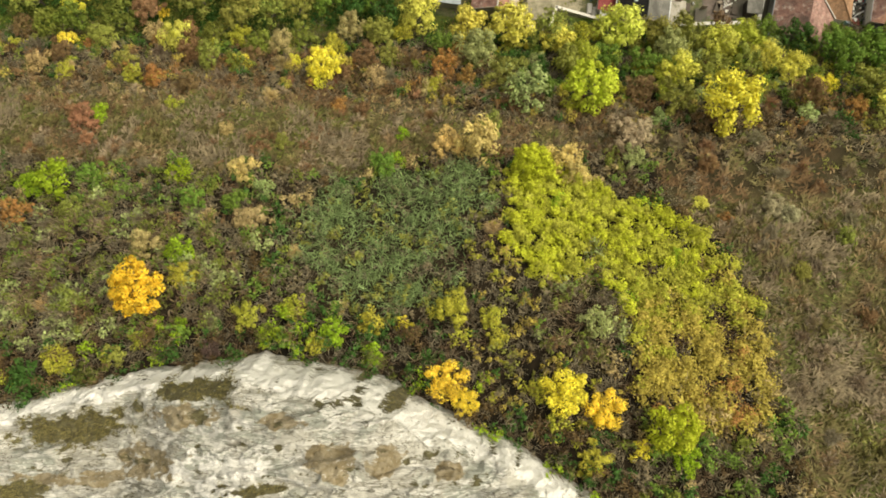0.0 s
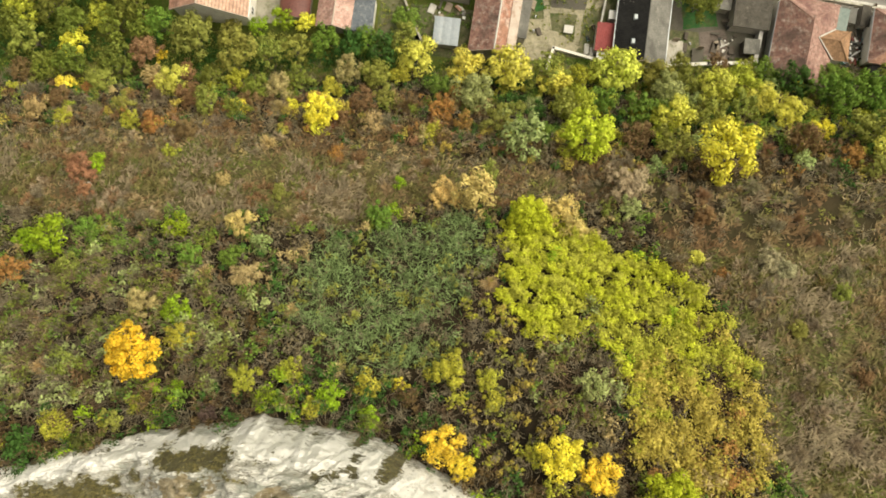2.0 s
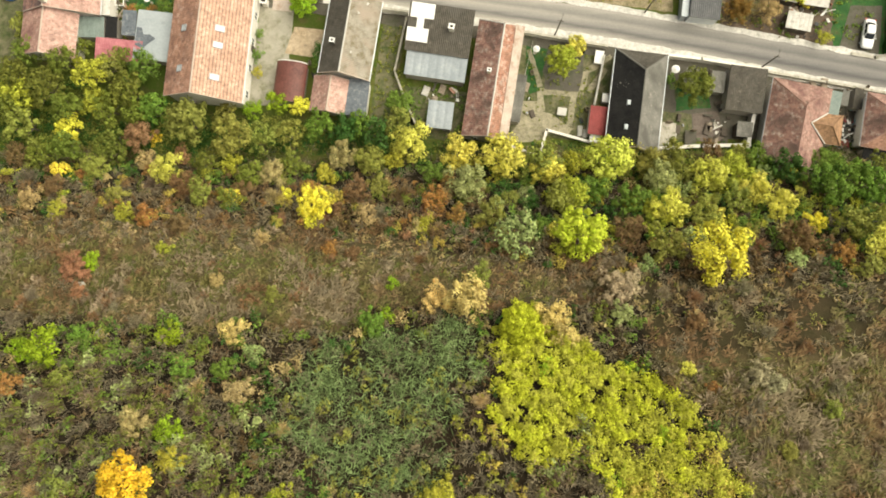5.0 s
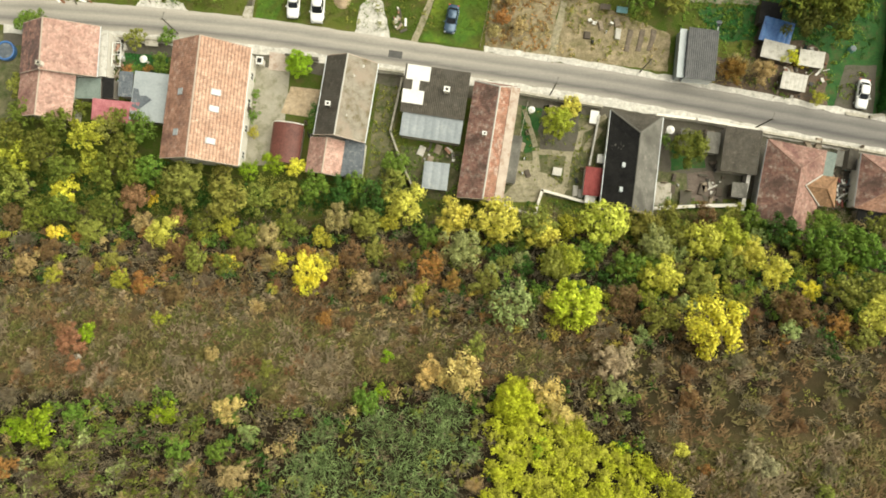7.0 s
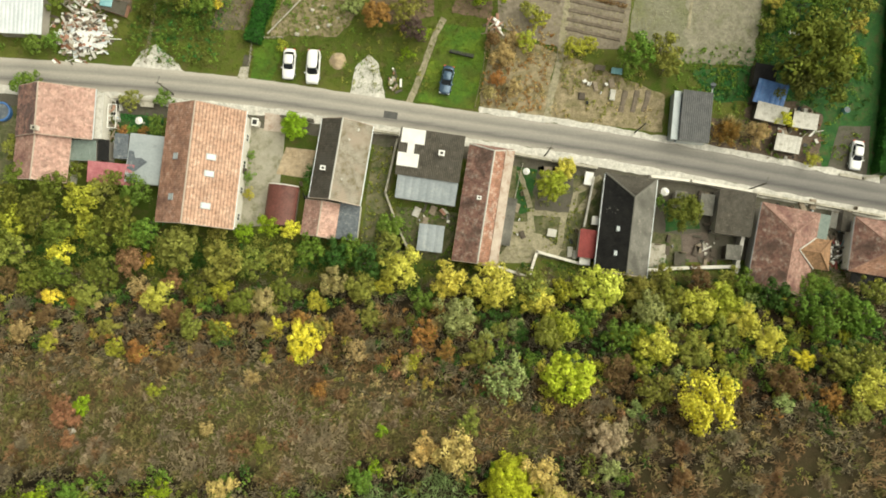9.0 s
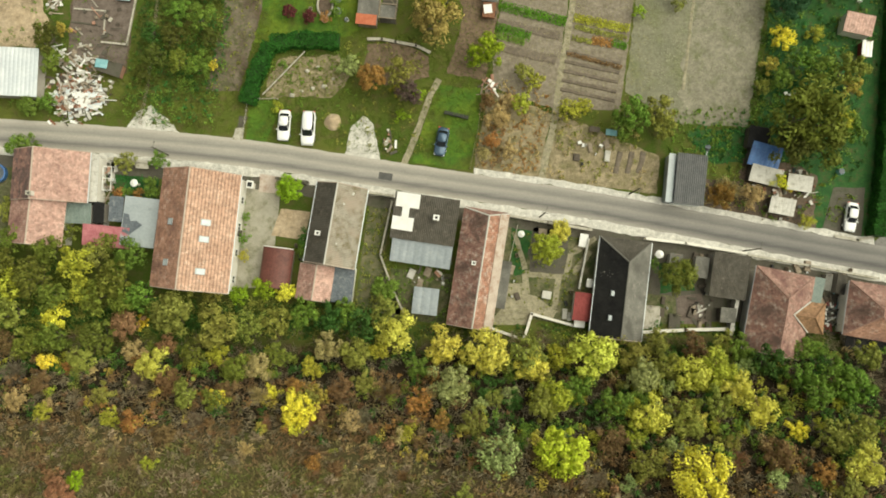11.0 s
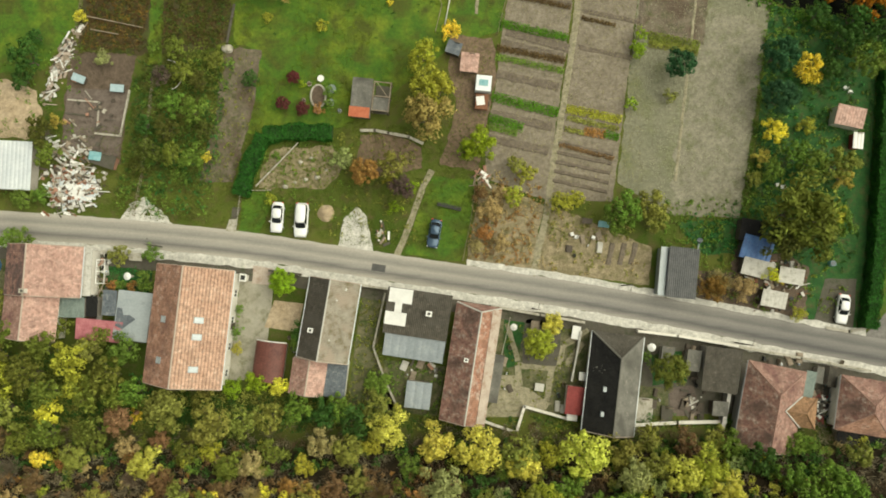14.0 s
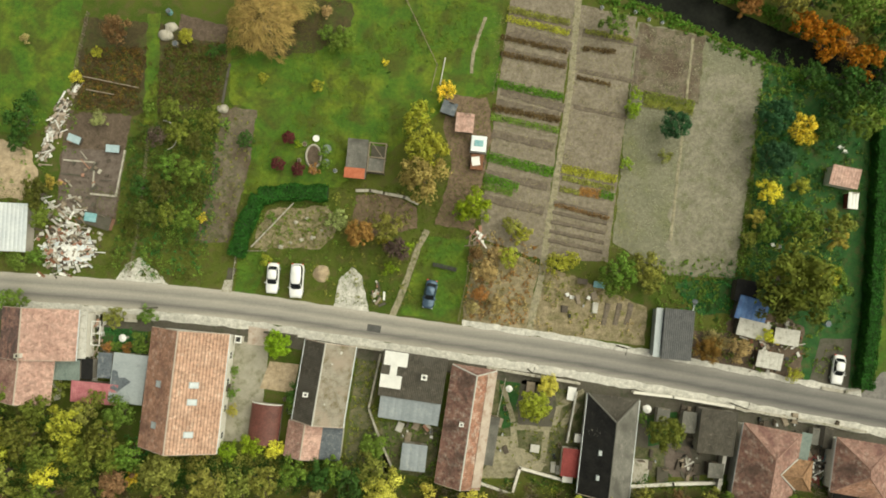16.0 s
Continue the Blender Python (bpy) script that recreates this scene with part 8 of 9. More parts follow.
tree(-30.1, 78.9, 2.1, "SEDGE", where="in the gardens")
tree(-31.0, 86.3, 2.1, "SEDGE", where="in the gardens")
tree(-40.0, 74.0, 1.8, "SEDGE", where="in the gardens")
tree(-34.6, 82.8, 2.4, "GREEN", where="in the gardens")
tree(-30.0, 75.3, 1.1, "YEL", where="in the gardens")
tree(-23.5, 86.7, 1.5, "DARK", where="in the gardens")
tree(-34.4, 91.3, 2.1, "MOSS", where="in the gardens")
tree(-42.0, 102.6, 2.3, "BROWN", "f", where="in the gardens")
tree(-21.2, 96.1, 0.9, "YELG", where="in the gardens")
tree(-13.1, 94.7, 1.1, "YELG", where="in the gardens")
tree(-3.1, 98.4, 0.6, "GOLD", where="in the gardens")
tree(-18.8, 83.1, 1.2, "REDB", "d", where="in the gardens")
tree(-17.3, 87.0, 1.1, "REDB", "d", where="in the gardens")
tree(-15.9, 82.3, 1.15, "REDB", "d", where="in the gardens")
tree(-12.1, 84.9, 1.0, "GREEN", where="in the gardens")
tree(-16.0, 86.1, 0.7, "LIMEG", where="in the gardens")
tree(-13.6, 82.3, 1.0, "RUST", where="in the gardens")
tree(-12.0, 83.1, 0.9, "GREEN", where="in the gardens")
tree(-55.3, 89.4, 2.8, "DARK", where="in the gardens")
tree(-56.6, 86.6, 1.9, "DARK", where="in the gardens")
tree(-53.1, 78.8, 2.4, "SEDGE", where="in the gardens")
tree(-52.8, 75.7, 2.1, "MOSS", where="in the gardens")
tree(-52.0, 80.6, 1.2, "STRAW", where="in the gardens")
tree(-56.1, 69.2, 1.8, "GREEN", where="in the gardens")
tree(-53.5, 69.7, 1.5, "GREEN", where="in the gardens")
tree(15.2, 73.7, 1.8, "OLIVE", where="in the gardens")
tree(16.8, 72.5, 1.6, "YELG", where="in the gardens")
tree(13.1, 69.6, 1.3, "TAN", "f", where="in the gardens")
tree(9.9, 69.7, 1.2, "BROWN", "f", where="in the gardens")
tree(14.7, 69.2, 1.8, "YELG", where="in the gardens")
tree(10.6, 63.9, 1.3, "RUST", "f", where="in the gardens")
tree(13.0, 62.3, 1.6, "TAN", where="in the gardens")
tree(9.4, 61.9, 1.1, "TAN", "f", where="in the gardens")
tree(11.4, 67.2, 1.8, "TAN", "f", where="in the gardens")
tree(21.6, 68.3, 1.8, "YELG", where="in the gardens")
tree(23.7, 68.7, 1.6, "YELG", where="in the gardens")
tree(32.3, 82.8, 1.1, "LIMEG", where="in the gardens")
tree(33.3, 91.1, 1.3, "LIMEG", where="in the gardens")
tree(-9.8, 101.3, 2.0, "GREEN", where="in the gardens")
tree(30.6, 103.2, 2.3, "GREEN", where="in the gardens")
tree(-19.8, 75.3, 0.8, "GREEN", where="in the gardens")
tree(-3.3, 71.4, 1.0, "YELG", where="in the gardens")
tree(-2.5, 67.7, 1.1, "LIMEG", where="in the gardens")
tree(0.0, 70.6, 1.1, "LIMEG", where="in the gardens")
tree(-9.7, 74.6, 2.0, "SAGE", where="in the gardens")
tree(67.5, 102.4, 2.4, "OLIVE", where="in the gardens")
tree(5.9, 93.7, 1.6, "GOLD", where="in the gardens")
tree(51.6, 57.6, 1.2, "YEL", tall=3.6, where="in the gardens")
tree(55.6, 51.9, 1.3, "YELG", where="in the gardens")
tree(53.8, 57.1, 1.1, "YEL", where="in the gardens")
tree(-20.6, 69.1, 1.0, "YELG", where="in the gardens")
tree(-28.7, 100.0, 1.1, "DARK", where="in the gardens")
for x, y, r, hue, kind in ((-32.6, 102.3, 1.3, "YELG", "d"), (-48.8, 96.3, 1.1, "YEL", ""), (-45.8, 100.0, 1.0, "YELG", ""), (-55.0, 93.1, 1.5, "DARK", ""), (-45.2, 89.9, 1.3, "SAGE", "f"), (-38.0, 91.6, 1.3, "GREEN", ""), (-27.3, 100.6, 0.8, "DARK", ""),
                           (51.0, 106.4, 2.0, "RUST", "f"), (58.4, 102.8, 2.6, "ORANGE", ""), (64.6, 100.0, 2.4, "RUST", ""), (33.9, 93.1, 1.2, "LIMEG", ""), (33.7, 90.7, 1.1, "LIMEG", ""), (43.0, 113.0, 2.5, "DARK", ""), (47.2, 111.0, 2.6, "DARK", ""), (51.5, 109.6, 2.4, "RUST", "f"), (60.2, 106.4, 3.0, "DARK", ""), (64.6, 104.6, 3.0, "GREEN", ""), (69.4, 101.8, 3.0, "DARK", ""), (73.5, 99.6, 3.0, "DARK", ""), (71.0, 96.2, 2.4, "DARK", ""), (57.0, 109.8, 3.0, "OLIVE", ""), (-56.7, 102.2, 0.8, "TAN", "f"), (-11.8, 102.6, 1.4, "GREEN", ""), (-11.8, 106.0, 1.0, "TAN", "f")):
    tree(x, y, r, hue, kind, where="in the gardens")
tree(-18.5, 56.9, 2.2, "LIMEG", "d", where="in a house yard")
tree(-42.0, 60.9, 1.8, "OLIVE", where="in a house yard")
tree(-43.3, 56.6, 1.0, "RUST", where="in a house yard")
tree(-42.1, 56.6, 1.0, "GREEN", where="in a house yard")
tree(-40.4, 56.4, 1.0, "RUST", where="in a house yard")
tree(-37.4, 61.2, 1.6, "GREEN", where="in a house yard")
tree(-38.0, 57.2, 1.8, "GREEN", where="in a house yard")
tree(-4.9, 42.6, 2.1, "GREEN", "d", where="in a house yard")
tree(17.9, 48.1, 2.5, "YELG", "d", where="in a house yard")
tree(20.2, 50.8, 1.7, "PALE", "d", where="in a house yard")
tree(36.2, 44.3, 2.8, "MOSS", "d", where="in a house yard")
tree(33.6, 45.9, 1.1, "GREEN", where="in a house yard")
tree(-15.7, 49.8, 1.8, "DARK", where="in a house yard")
tree(-16.2, 48.2, 1.5, "GREEN", where="in a house yard")
tree(-55.8, 63.3, 2.1, "GREEN", where="in a house yard")
tree(-58.0, 63.4, 1.8, "GREEN", where="in a house yard")
tree(-25.3, 49.8, 1.0, "GREEN", where="in a house yard")
tree(-25.2, 47.4, 1.0, "YELG", where="in a house yard")
tree(-25.0, 53.1, 0.8, "GREEN", where="in a house yard")
tree(-50.4, 51.6, 1.1, "YELG", where="in a house yard")
tree(-42.6, 46.0, 1.8, "GREEN", where="in a house yard")
for x, y, r, hue in ((-46.8, 13.2, 1.6, "GREY"), (-40.7, 16.1, 1.4, "GREY"), (-33.1, 12.9, 1.5, "GREY"), (-46.3, 15.9, 1.5, "GREY"), (-39.6, 2.0, 1.8, "GREY"), (-36.0, 14.3, 1.2, "GREY"), (-44.0, 4.0, 1.7, "GREY"), (-34.5, 5.5, 1.5, "GREY"),
                     (32.3, 4.7, 1.5, "GREY"), (32.0, 1.4, 1.6, "GREY"), (33.4, 7.6, 1.5, "ASH"), (35.9, 1.2, 1.3, "GREY"), (33.8, -3.7, 1.4, "GREY"), (36.0, 16.2, 1.6, "GREY"), (31.5, -9.5, 1.3, "GREY"), (36.5, -9.0, 1.4, "GREY"),
                     (41.0, 6.0, 1.5, "GREY"), (44.5, 12.0, 1.6, "GREY"), (39.5, 12.5, 1.3, "BROWN"), (46.0, 3.0, 1.3, "GREY"), (40.5, -6.0, 1.3, "GREY"), (36.5, 11.5, 1.4, "GREY"), (29.9, 15.2, 1.7, "BROWN"), (26.5, 15.8, 1.5, "GREY")):
    tree(x, y, r, hue, "b" if hue != "ASH" else "f")
wild = random.Random(31)
for k in range(190):
    x, y = wild.uniform(-54, 58), wild.uniform(19, 34)
    if zone(x, y) in ("wood", "fringe"):
        east = x > 8
        low = y < (22 if east else 28)
        hue = wild.choice(("BROWN", "GREY", "OLIVE", "YELG", "SAGE", "GREY") if east and low else ("OLIVE", "YELG", "GREEN", "PALE", "SAGE", "DARK") if east else
                          ("GREY", "BROWN", "BROWN", "STRAW", "TAN", "RED") if low else ("STRAW", "YELG", "GREY", "TAN", "RUST", "BROWN", "GREEN", "YEL"))
        tree(x, y, wild.uniform(0.8, 1.6), hue, "" if hue in ("GREY", "RED", "BROWN", "TAN") else "s")



for label, pts_, wide, high in (("clipped dark green hedge bending round a plot", [(-25.0, 69.6), (-23.6, 74.4), (-21.6, 78.4), (-17.4, 79.0), (-11.6, 78.8)], 2.2, 1.4),
                                ("long tall dark hedge beside a lawn", [(65.7, 49.8), (67.4, 60.2), (68.8, 73.5), (70.2, 88.0)], 1.8, 2.2)):
    hc, hn = hedge(pts_, wide, high, label)
    hd = thing("hedge", 0, 0, 0, 0, label, "hedge")
    lf = new("foliage", cards_mesh("foliage", leaf_cards(hc, hn, 0.17), LEAF))
    lf.parent, lf.color = hd, (0.03, 0.115, 0.018, 1)
    # boxes added behind the leaves, coloured as the hedge's inner shade
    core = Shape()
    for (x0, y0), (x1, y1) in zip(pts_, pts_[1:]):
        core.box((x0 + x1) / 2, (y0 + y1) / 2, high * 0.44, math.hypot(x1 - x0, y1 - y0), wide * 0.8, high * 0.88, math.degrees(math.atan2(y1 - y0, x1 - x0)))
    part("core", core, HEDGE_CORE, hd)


# ---- undergrowth of the hillside ----
MIX = dict(
    # the wood's dark and brown leaves stand in for shade between its trees
    wood=(("OLIVE", 0.24), ("MOSS", 0.14), ("YELG", 0.08), ("GREEN", 0.16), ("DARK", 0.24), ("BROWN", 0.12), ("TAN", 0.02)),
    fringe=(("BROWN", 0.42), ("GREY", 0.18), ("UMBER", 0.14), ("STRAW", 0.08), ("RUST", 0.04), ("DARK", 0.10), ("RED", 0.04)),
    thicket=(("LIME", 0.66), ("YELG", 0.31), ("LIMEG", 0.03)),
    sprigs=(("YELG", 0.52), ("STRAW", 0.16), ("GREY", 0.14), ("OLIVE", 0.10), ("DARK", 0.08)),
    meadow=(("TAN", 0.2), ("GREY", 0.50), ("BROWN", 0.08), ("OLIVE", 0.22)),
    sage=(("SAGE", 0.62), ("GREEN", 0.12), ("OLIVE", 0.14), ("GREY", 0.12)),
    twigs=(("GREY", 0.36), ("MOSS", 0.36), ("BROWN", 0.04), ("GREEN", 0.10), ("SAGE", 0.14)),
    brake=(("GREY", 0.24), ("BROWN", 0.30), ("TAN", 0.08), ("MOSS", 0.20), ("DARK", 0.12), ("RUST", 0.06)),
    dark=(("YELG", 0.20), ("SEDGE", 0.20), ("DARK", 0.34), ("LIMEG", 0.06), ("UMBER", 0.20)),
    bare=(("BROWN", 0.42), ("TAN", 0.2), ("GREY", 0.2), ("OLIVE", 0.18)),
    scrub=(("MOSS", 0.38), ("GREY", 0.22), ("GREEN", 0.16), ("UMBER", 0.06), ("TAN", 0.05), ("DARK", 0.11), ("SAGE", 0.02)))
# how thickly bushes stand, their least and greatest radius, height over radius
STAND = dict(sprigs=(0.9, 0.5, 1.0, 2.0), wood=(0.55, 0.7, 1.5, 1.4), fringe=(0.85, 0.55, 1.3, 1.8), thicket=(1.0, 0.75, 1.3, 1.8), meadow=(0.35, 0.5, 1.25, 0.9), sage=(1.0, 0.55, 1.1, 1.4),
             twigs=(0.85, 0.6, 1.35, 1.8), dark=(0.85, 0.6, 1.4, 2.1), bare=(0.75, 0.35, 0.95, 0.9), scrub=(0.85, 0.6, 1.4, 2.0))


def bush_cloud(x, y, z, r, h, n, blade):
    """Leaves of one bush, gathered in a few sprays."""
    k = max(3, int(3 + 4 * r))
    d = dome_dirs(k, -0.1)
    sub = d * rng.uniform(0.35, 0.85, (k, 1))
    pick = rng.integers(0, k, n)
    q = dome_dirs(n, -0.3)
    c = (sub[pick] + q * rng.uniform(0.1, 0.42, (n, 1))) * np.array((r, r, h)) + np.array((x, y, z + 0.12 * h))
    nn = q + 0.6 * rng.normal(size=(n, 3)) + np.array((0, 0, 0.5))
    return c, nn


def stem_cloud(x, y, z, r, h, n):
    """Bare stems that fan out of one root: four-cornered slips."""
    a = rng.uniform(0, 2 * math.pi, n)
    lean = rng.uniform(0.2, 1.0, n)
    root = np.stack([x + 0.15 * r * np.cos(a), y + 0.15 * r * np.sin(a), np.full(n, z)], 1)
    b = a + rng.normal(0, 1.1, n)
    tip = np.stack([x + r * lean * (0.55 * np.cos(a) + 0.6 * np.cos(b)), y + r * lean * (0.55 * np.sin(a) + 0.6 * np.sin(b)), z + h * (1.1 - 0.5 * lean) * rng.uniform(0.6, 1.2, n)], 1)
    mid = (root + tip) / 2 + rng.normal(0, 0.17 * r, (n, 3)) + np.array((0, 0, 0.15 * h))
    side = np.stack([-np.sin(a), np.cos(a), 0 * a], 1) * rng.uniform(0.016, 0.034, (n, 1))
    out = []
    for p, q, s0, s1 in ((root, mid, 1.0, 0.8), (mid, tip, 0.8, 0.25)):
        out.append(np.stack([p - side * s0, p + side * s0, q + side * s1, q - side * s1], 1).reshape(-1, 3))
    return np.vstack(out)


def plume_cloud(x, y, z, r, h, n):
    """A fluffy dead shrub or grass clump: fine soft slips that stand out from the middle in all directions."""
    q = dome_dirs(n, 0.0)
    mid = np.array((x, y, z + 0.1)) + q * np.array((r, r, h)) * rng.uniform(0.25, 0.75, (n, 1))
    u = q * np.array((r, r, h)) * rng.uniform(0.18, 0.42, (n, 1))
    side = np.cross(q, rng.normal(size=(n, 3)))
    side *= rng.uniform(0.035, 0.075, (n, 1)) / (np.linalg.norm(side, axis=1, keepdims=True) + 1e-9)
    return np.stack([mid - u, mid + side, mid + u, mid - side], 1).reshape(-1, 3)


leaves = {k: ([], [], []) for k in HUES}
blades_ = ([], [], [])
stems = {"GREY": [], "BROWN": [], "TAN": []}
seeds = random.Random(21)
STEP = 1.0
gy = -21.0
while gy < 36.5:
    gx = -66.0
    while gx < 72.0:
        x, y = gx + seeds.uniform(-0.5, 0.5), gy + seeds.uniform(-0.5, 0.5)
        gx += STEP * (0.6 if inside(x, y, THICKET) else 1.0)
        half = 46 + (y + 20) * 0.45
        if abs(x) > half or (y < rim(x) + 0.35 and x < 17):
            continue
        zn = zone(x, y)
        p, r0, r1, hk = STAND[zn]
        gap = noise.noise((x * 0.45, y * 0.45, 63)) + 0.6 * noise.noise((x * 1.1, y * 1.1, 64))
        if zn == "meadow" and noise.noise((x * 0.3, y * 0.3, 81)) + 0.5 * noise.noise((x * 0.9, y * 0.9, 82)) < 0.02:
            continue
        if seeds.random() > p or (zn in ("scrub", "twigs") and gap < -0.36) or (zn == "dark" and gap < -0.3):
            if zn != "meadow":
                stems[seeds.choice(("GREY", "BROWN", "GREY"))].append(stem_cloud(x, y, land(x, y), 1.2, 1.1, 30))
            continue
        if zn == "wood" and y > 34.6:
            continue
        if zn == "sprigs" and gap < -0.3:
            stems[seeds.choice(("GREY", "GREY", "BROWN"))].append(stem_cloud(x, y, land(x, y), 1.5, 1.5, 44))
            continue
        r = seeds.uniform(r0, r1)
        h = r * hk * seeds.uniform(0.75, 1.25)
        z = land(x, y)
        hue, u = None, seeds.random()
        pick = 0.5 + 0.5 * noise.noise((x * 0.22, y * 0.22, 31))
        u = (u * 0.6 + pick * 0.75) % 1.0
        for hue, share in MIX["brake" if zn == "wood" and x < 8 and y < 31 + 2 * noise.noise((x * 0.1, 0, 5)) else zn]:
            u -= share
            if u < 0:
                break
        if zn == "thicket":
            low = (8 - y) * 0.06 + (x - 18) * 0.025 + seeds.uniform(-0.3, 0.3)
            hue = "RUST" if low > 1.25 and seeds.random() < 0.35 else "TAN" if low > 1.5 else "STRAW" if low > 0.8 else "YELG" if low > 0.45 else hue
            if gap < -0.75 + 0.6 * min(1, max(0, low)):
                stems[seeds.choice(("GREY", "BROWN"))].append(stem_cloud(x, y, z, r * 1.1, h * 0.8, 22))
                continue
            if low > 0.45 and seeds.random() < 0.12:
                stems["GREY"].append(stem_cloud(x, y, z, r * 1.2, h, 30))
                continue
        thin = zn in ("sage", "twigs") or hue == "GREY"
        if hue == "GREY" or zn in ("twigs", "dark", "sprigs") or (zn in ("fringe", "scrub", "sage", "bare") and seeds.random() < 0.4):
            stems["GREY" if hue in ("GREY", "SAGE", "OLIVE") else seeds.choice(("BROWN", "TAN", "GREY"))].append(stem_cloud(x, y, z, r * 1.15, h * 1.15, 44 if zn == "twigs" else 30 if zn == "meadow" else 20))
        n = int((190 if zn == "thicket" else 95 if not thin or zn == "sage" else 75) * max(0.45, r * r) * (0.6 if hue == "GREY" else 1))
        n = min(n if zn != "meadow" else n // 2, 380)
        c, nn = bush_cloud(x, y, z, r, h, n, 0.2)
        if zn == "thicket":
            nn += np.array((0, 0, 0.7))
            if low > 0.4:
                k = n // 3
                c[:k] = np.array((x, y, z)) + rng.normal(0, 0.6, (k, 3)) * np.array((1, 1, 0)) + rng.uniform(0.2, 1.5, (k, 1)) * np.array((0, 0, 1.0))
        if zn == "sage" and hue in ("SAGE", "GREEN"):
            c = np.array((x, y, z)) + rng.normal(0, 0.62, (n, 3)) * np.array((1, 1, 0)) + rng.uniform(0.1, 0.9, (n, 1)) * np.array((0, 0, 1.0))
            nn = rng.normal(size=(n, 3)) + np.array((0, 0, 0.3))
        L = blades_ if zn == "sage" and hue in ("SAGE", "GREEN") else leaves[hue]
        L[0].append(c)
        L[1].append(nn)
        base = 0.14 if zn == "thicket" else 0.12 if zn in ("meadow", "bare") else 0.15
        L[2].append(rng.uniform(0.7, 1.35, n) * base)
    gy += STEP

for hue, (c, nn, s) in leaves.items():
    if c:
        ob = new("undergrowth", cards_mesh("undergrowth", leaf_cards(np.vstack(c), np.vstack(nn), np.concatenate(s), 1.6 if hue != "SAGE" else 2.6), LEAF))
        ob.color = (*HUES[hue], 1)
        tagged(ob, f"{WORDS[hue]} autumn undergrowth covering the hillside", "undergrowth", "undergrowth", "stuff")
ob = new("undergrowth", cards_mesh("undergrowth", leaf_cards(np.vstack(blades_[0]), np.vstack(blades_[1]), np.concatenate(blades_[2]) * 0.46, 12.0), LEAF))
ob.color = (0.225, 0.315, 0.130, 1)
tagged(ob, "grey-green narrow-leaved thicket on the slope", "undergrowth", "undergrowth", "stuff")
for hue, s in stems.items():
    ob = new("bare_stems", cards_mesh("bare_stems", np.vstack(s), TWIG))
    ob.color = (*{"GREY": (0.265, 0.23, 0.165), "BROWN": (0.20, 0.14, 0.09), "TAN": (0.40, 0.31, 0.20)}[hue], 1)
    tagged(ob, f"{WORDS[hue]} leafless stems of hillside scrub", "scrub", "undergrowth", "stuff")


# fluffy dead clumps in the open grass
plumes = {"GREY": [], "TAN": [], "RUST": [], "OLIVE": []}
for k in range(4300):
    y = seeds.uniform(-21, 25)
    x = seeds.uniform(-1, 1) * (46 + (y + 20) * 0.45)
    zn = zone(x, y)
    if zn not in ("meadow", "bare", "fringe") or (y < rim(x) + 1 and x < 17) or (zn != "meadow" and seeds.random() < 0.75) or (x > 22 and y > 8 and seeds.random() < 0.8):
        continue
    g = noise.noise((x * 0.28, y * 0.28, 95))
    if g < -0.12:
        continue
    r = seeds.uniform(0.5, 1.1) * (1.35 if g > 0.2 else 1.0)
    u = seeds.random() + 0.9 * noise.noise((x * 0.1, y * 0.1, 96))
    hue = "RUST" if u < 0.12 and x < 24 else "OLIVE" if u < 0.42 else "GREY" if u < 0.8 else "TAN"
    plumes[hue].append(plume_cloud(x, y, land(x, y), r, r * 0.9, int(85 * r + 15)))
for hue, s in plumes.items():
    ob = new("dead_clumps", cards_mesh("dead_clumps", np.vstack(s), TWIG))
    ob.color = (*{"GREY": (0.36, 0.285, 0.20), "TAN": (0.38, 0.29, 0.165), "RUST": (0.30, 0.18, 0.10), "OLIVE": (0.23, 0.21, 0.085)}[hue], 1)
    tagged(ob, f"fluffy {WORDS[hue]} dead clumps standing in the grass", "undergrowth", "undergrowth", "stuff")


# ---- grass tufts ----
def tufts(name, spots, hue_rgb, high, per, label, wide=0.032):
    pts = []
    xyz = np.array(spots)
    for _ in range(per):
        n = len(xyz)
        a = rng.uniform(0, 2 * math.pi, n)
        off = rng.normal(0, 0.16, (n, 2))
        root = xyz + np.column_stack([off, np.zeros(n)])
        hh = high * rng.uniform(0.5, 1.3, n)
        lean = rng.uniform(0.3, 0.9, n) * hh
        tip = root + np.stack([np.cos(a) * lean, np.sin(a) * lean, hh], 1)
        side = np.stack([-np.sin(a), np.cos(a), 0 * a], 1) * (wide * rng.uniform(0.6, 1.4, (n, 1)))
        pts.append(np.stack([root - side, root + side, tip], 1).reshape(-1, 3))
    ob = new(name, cards_mesh(name, np.vstack(pts), TWIG, 3))
    ob.color = (*hue_rgb, 1)
    return tagged(ob, label, "grass", "grass", "stuff")


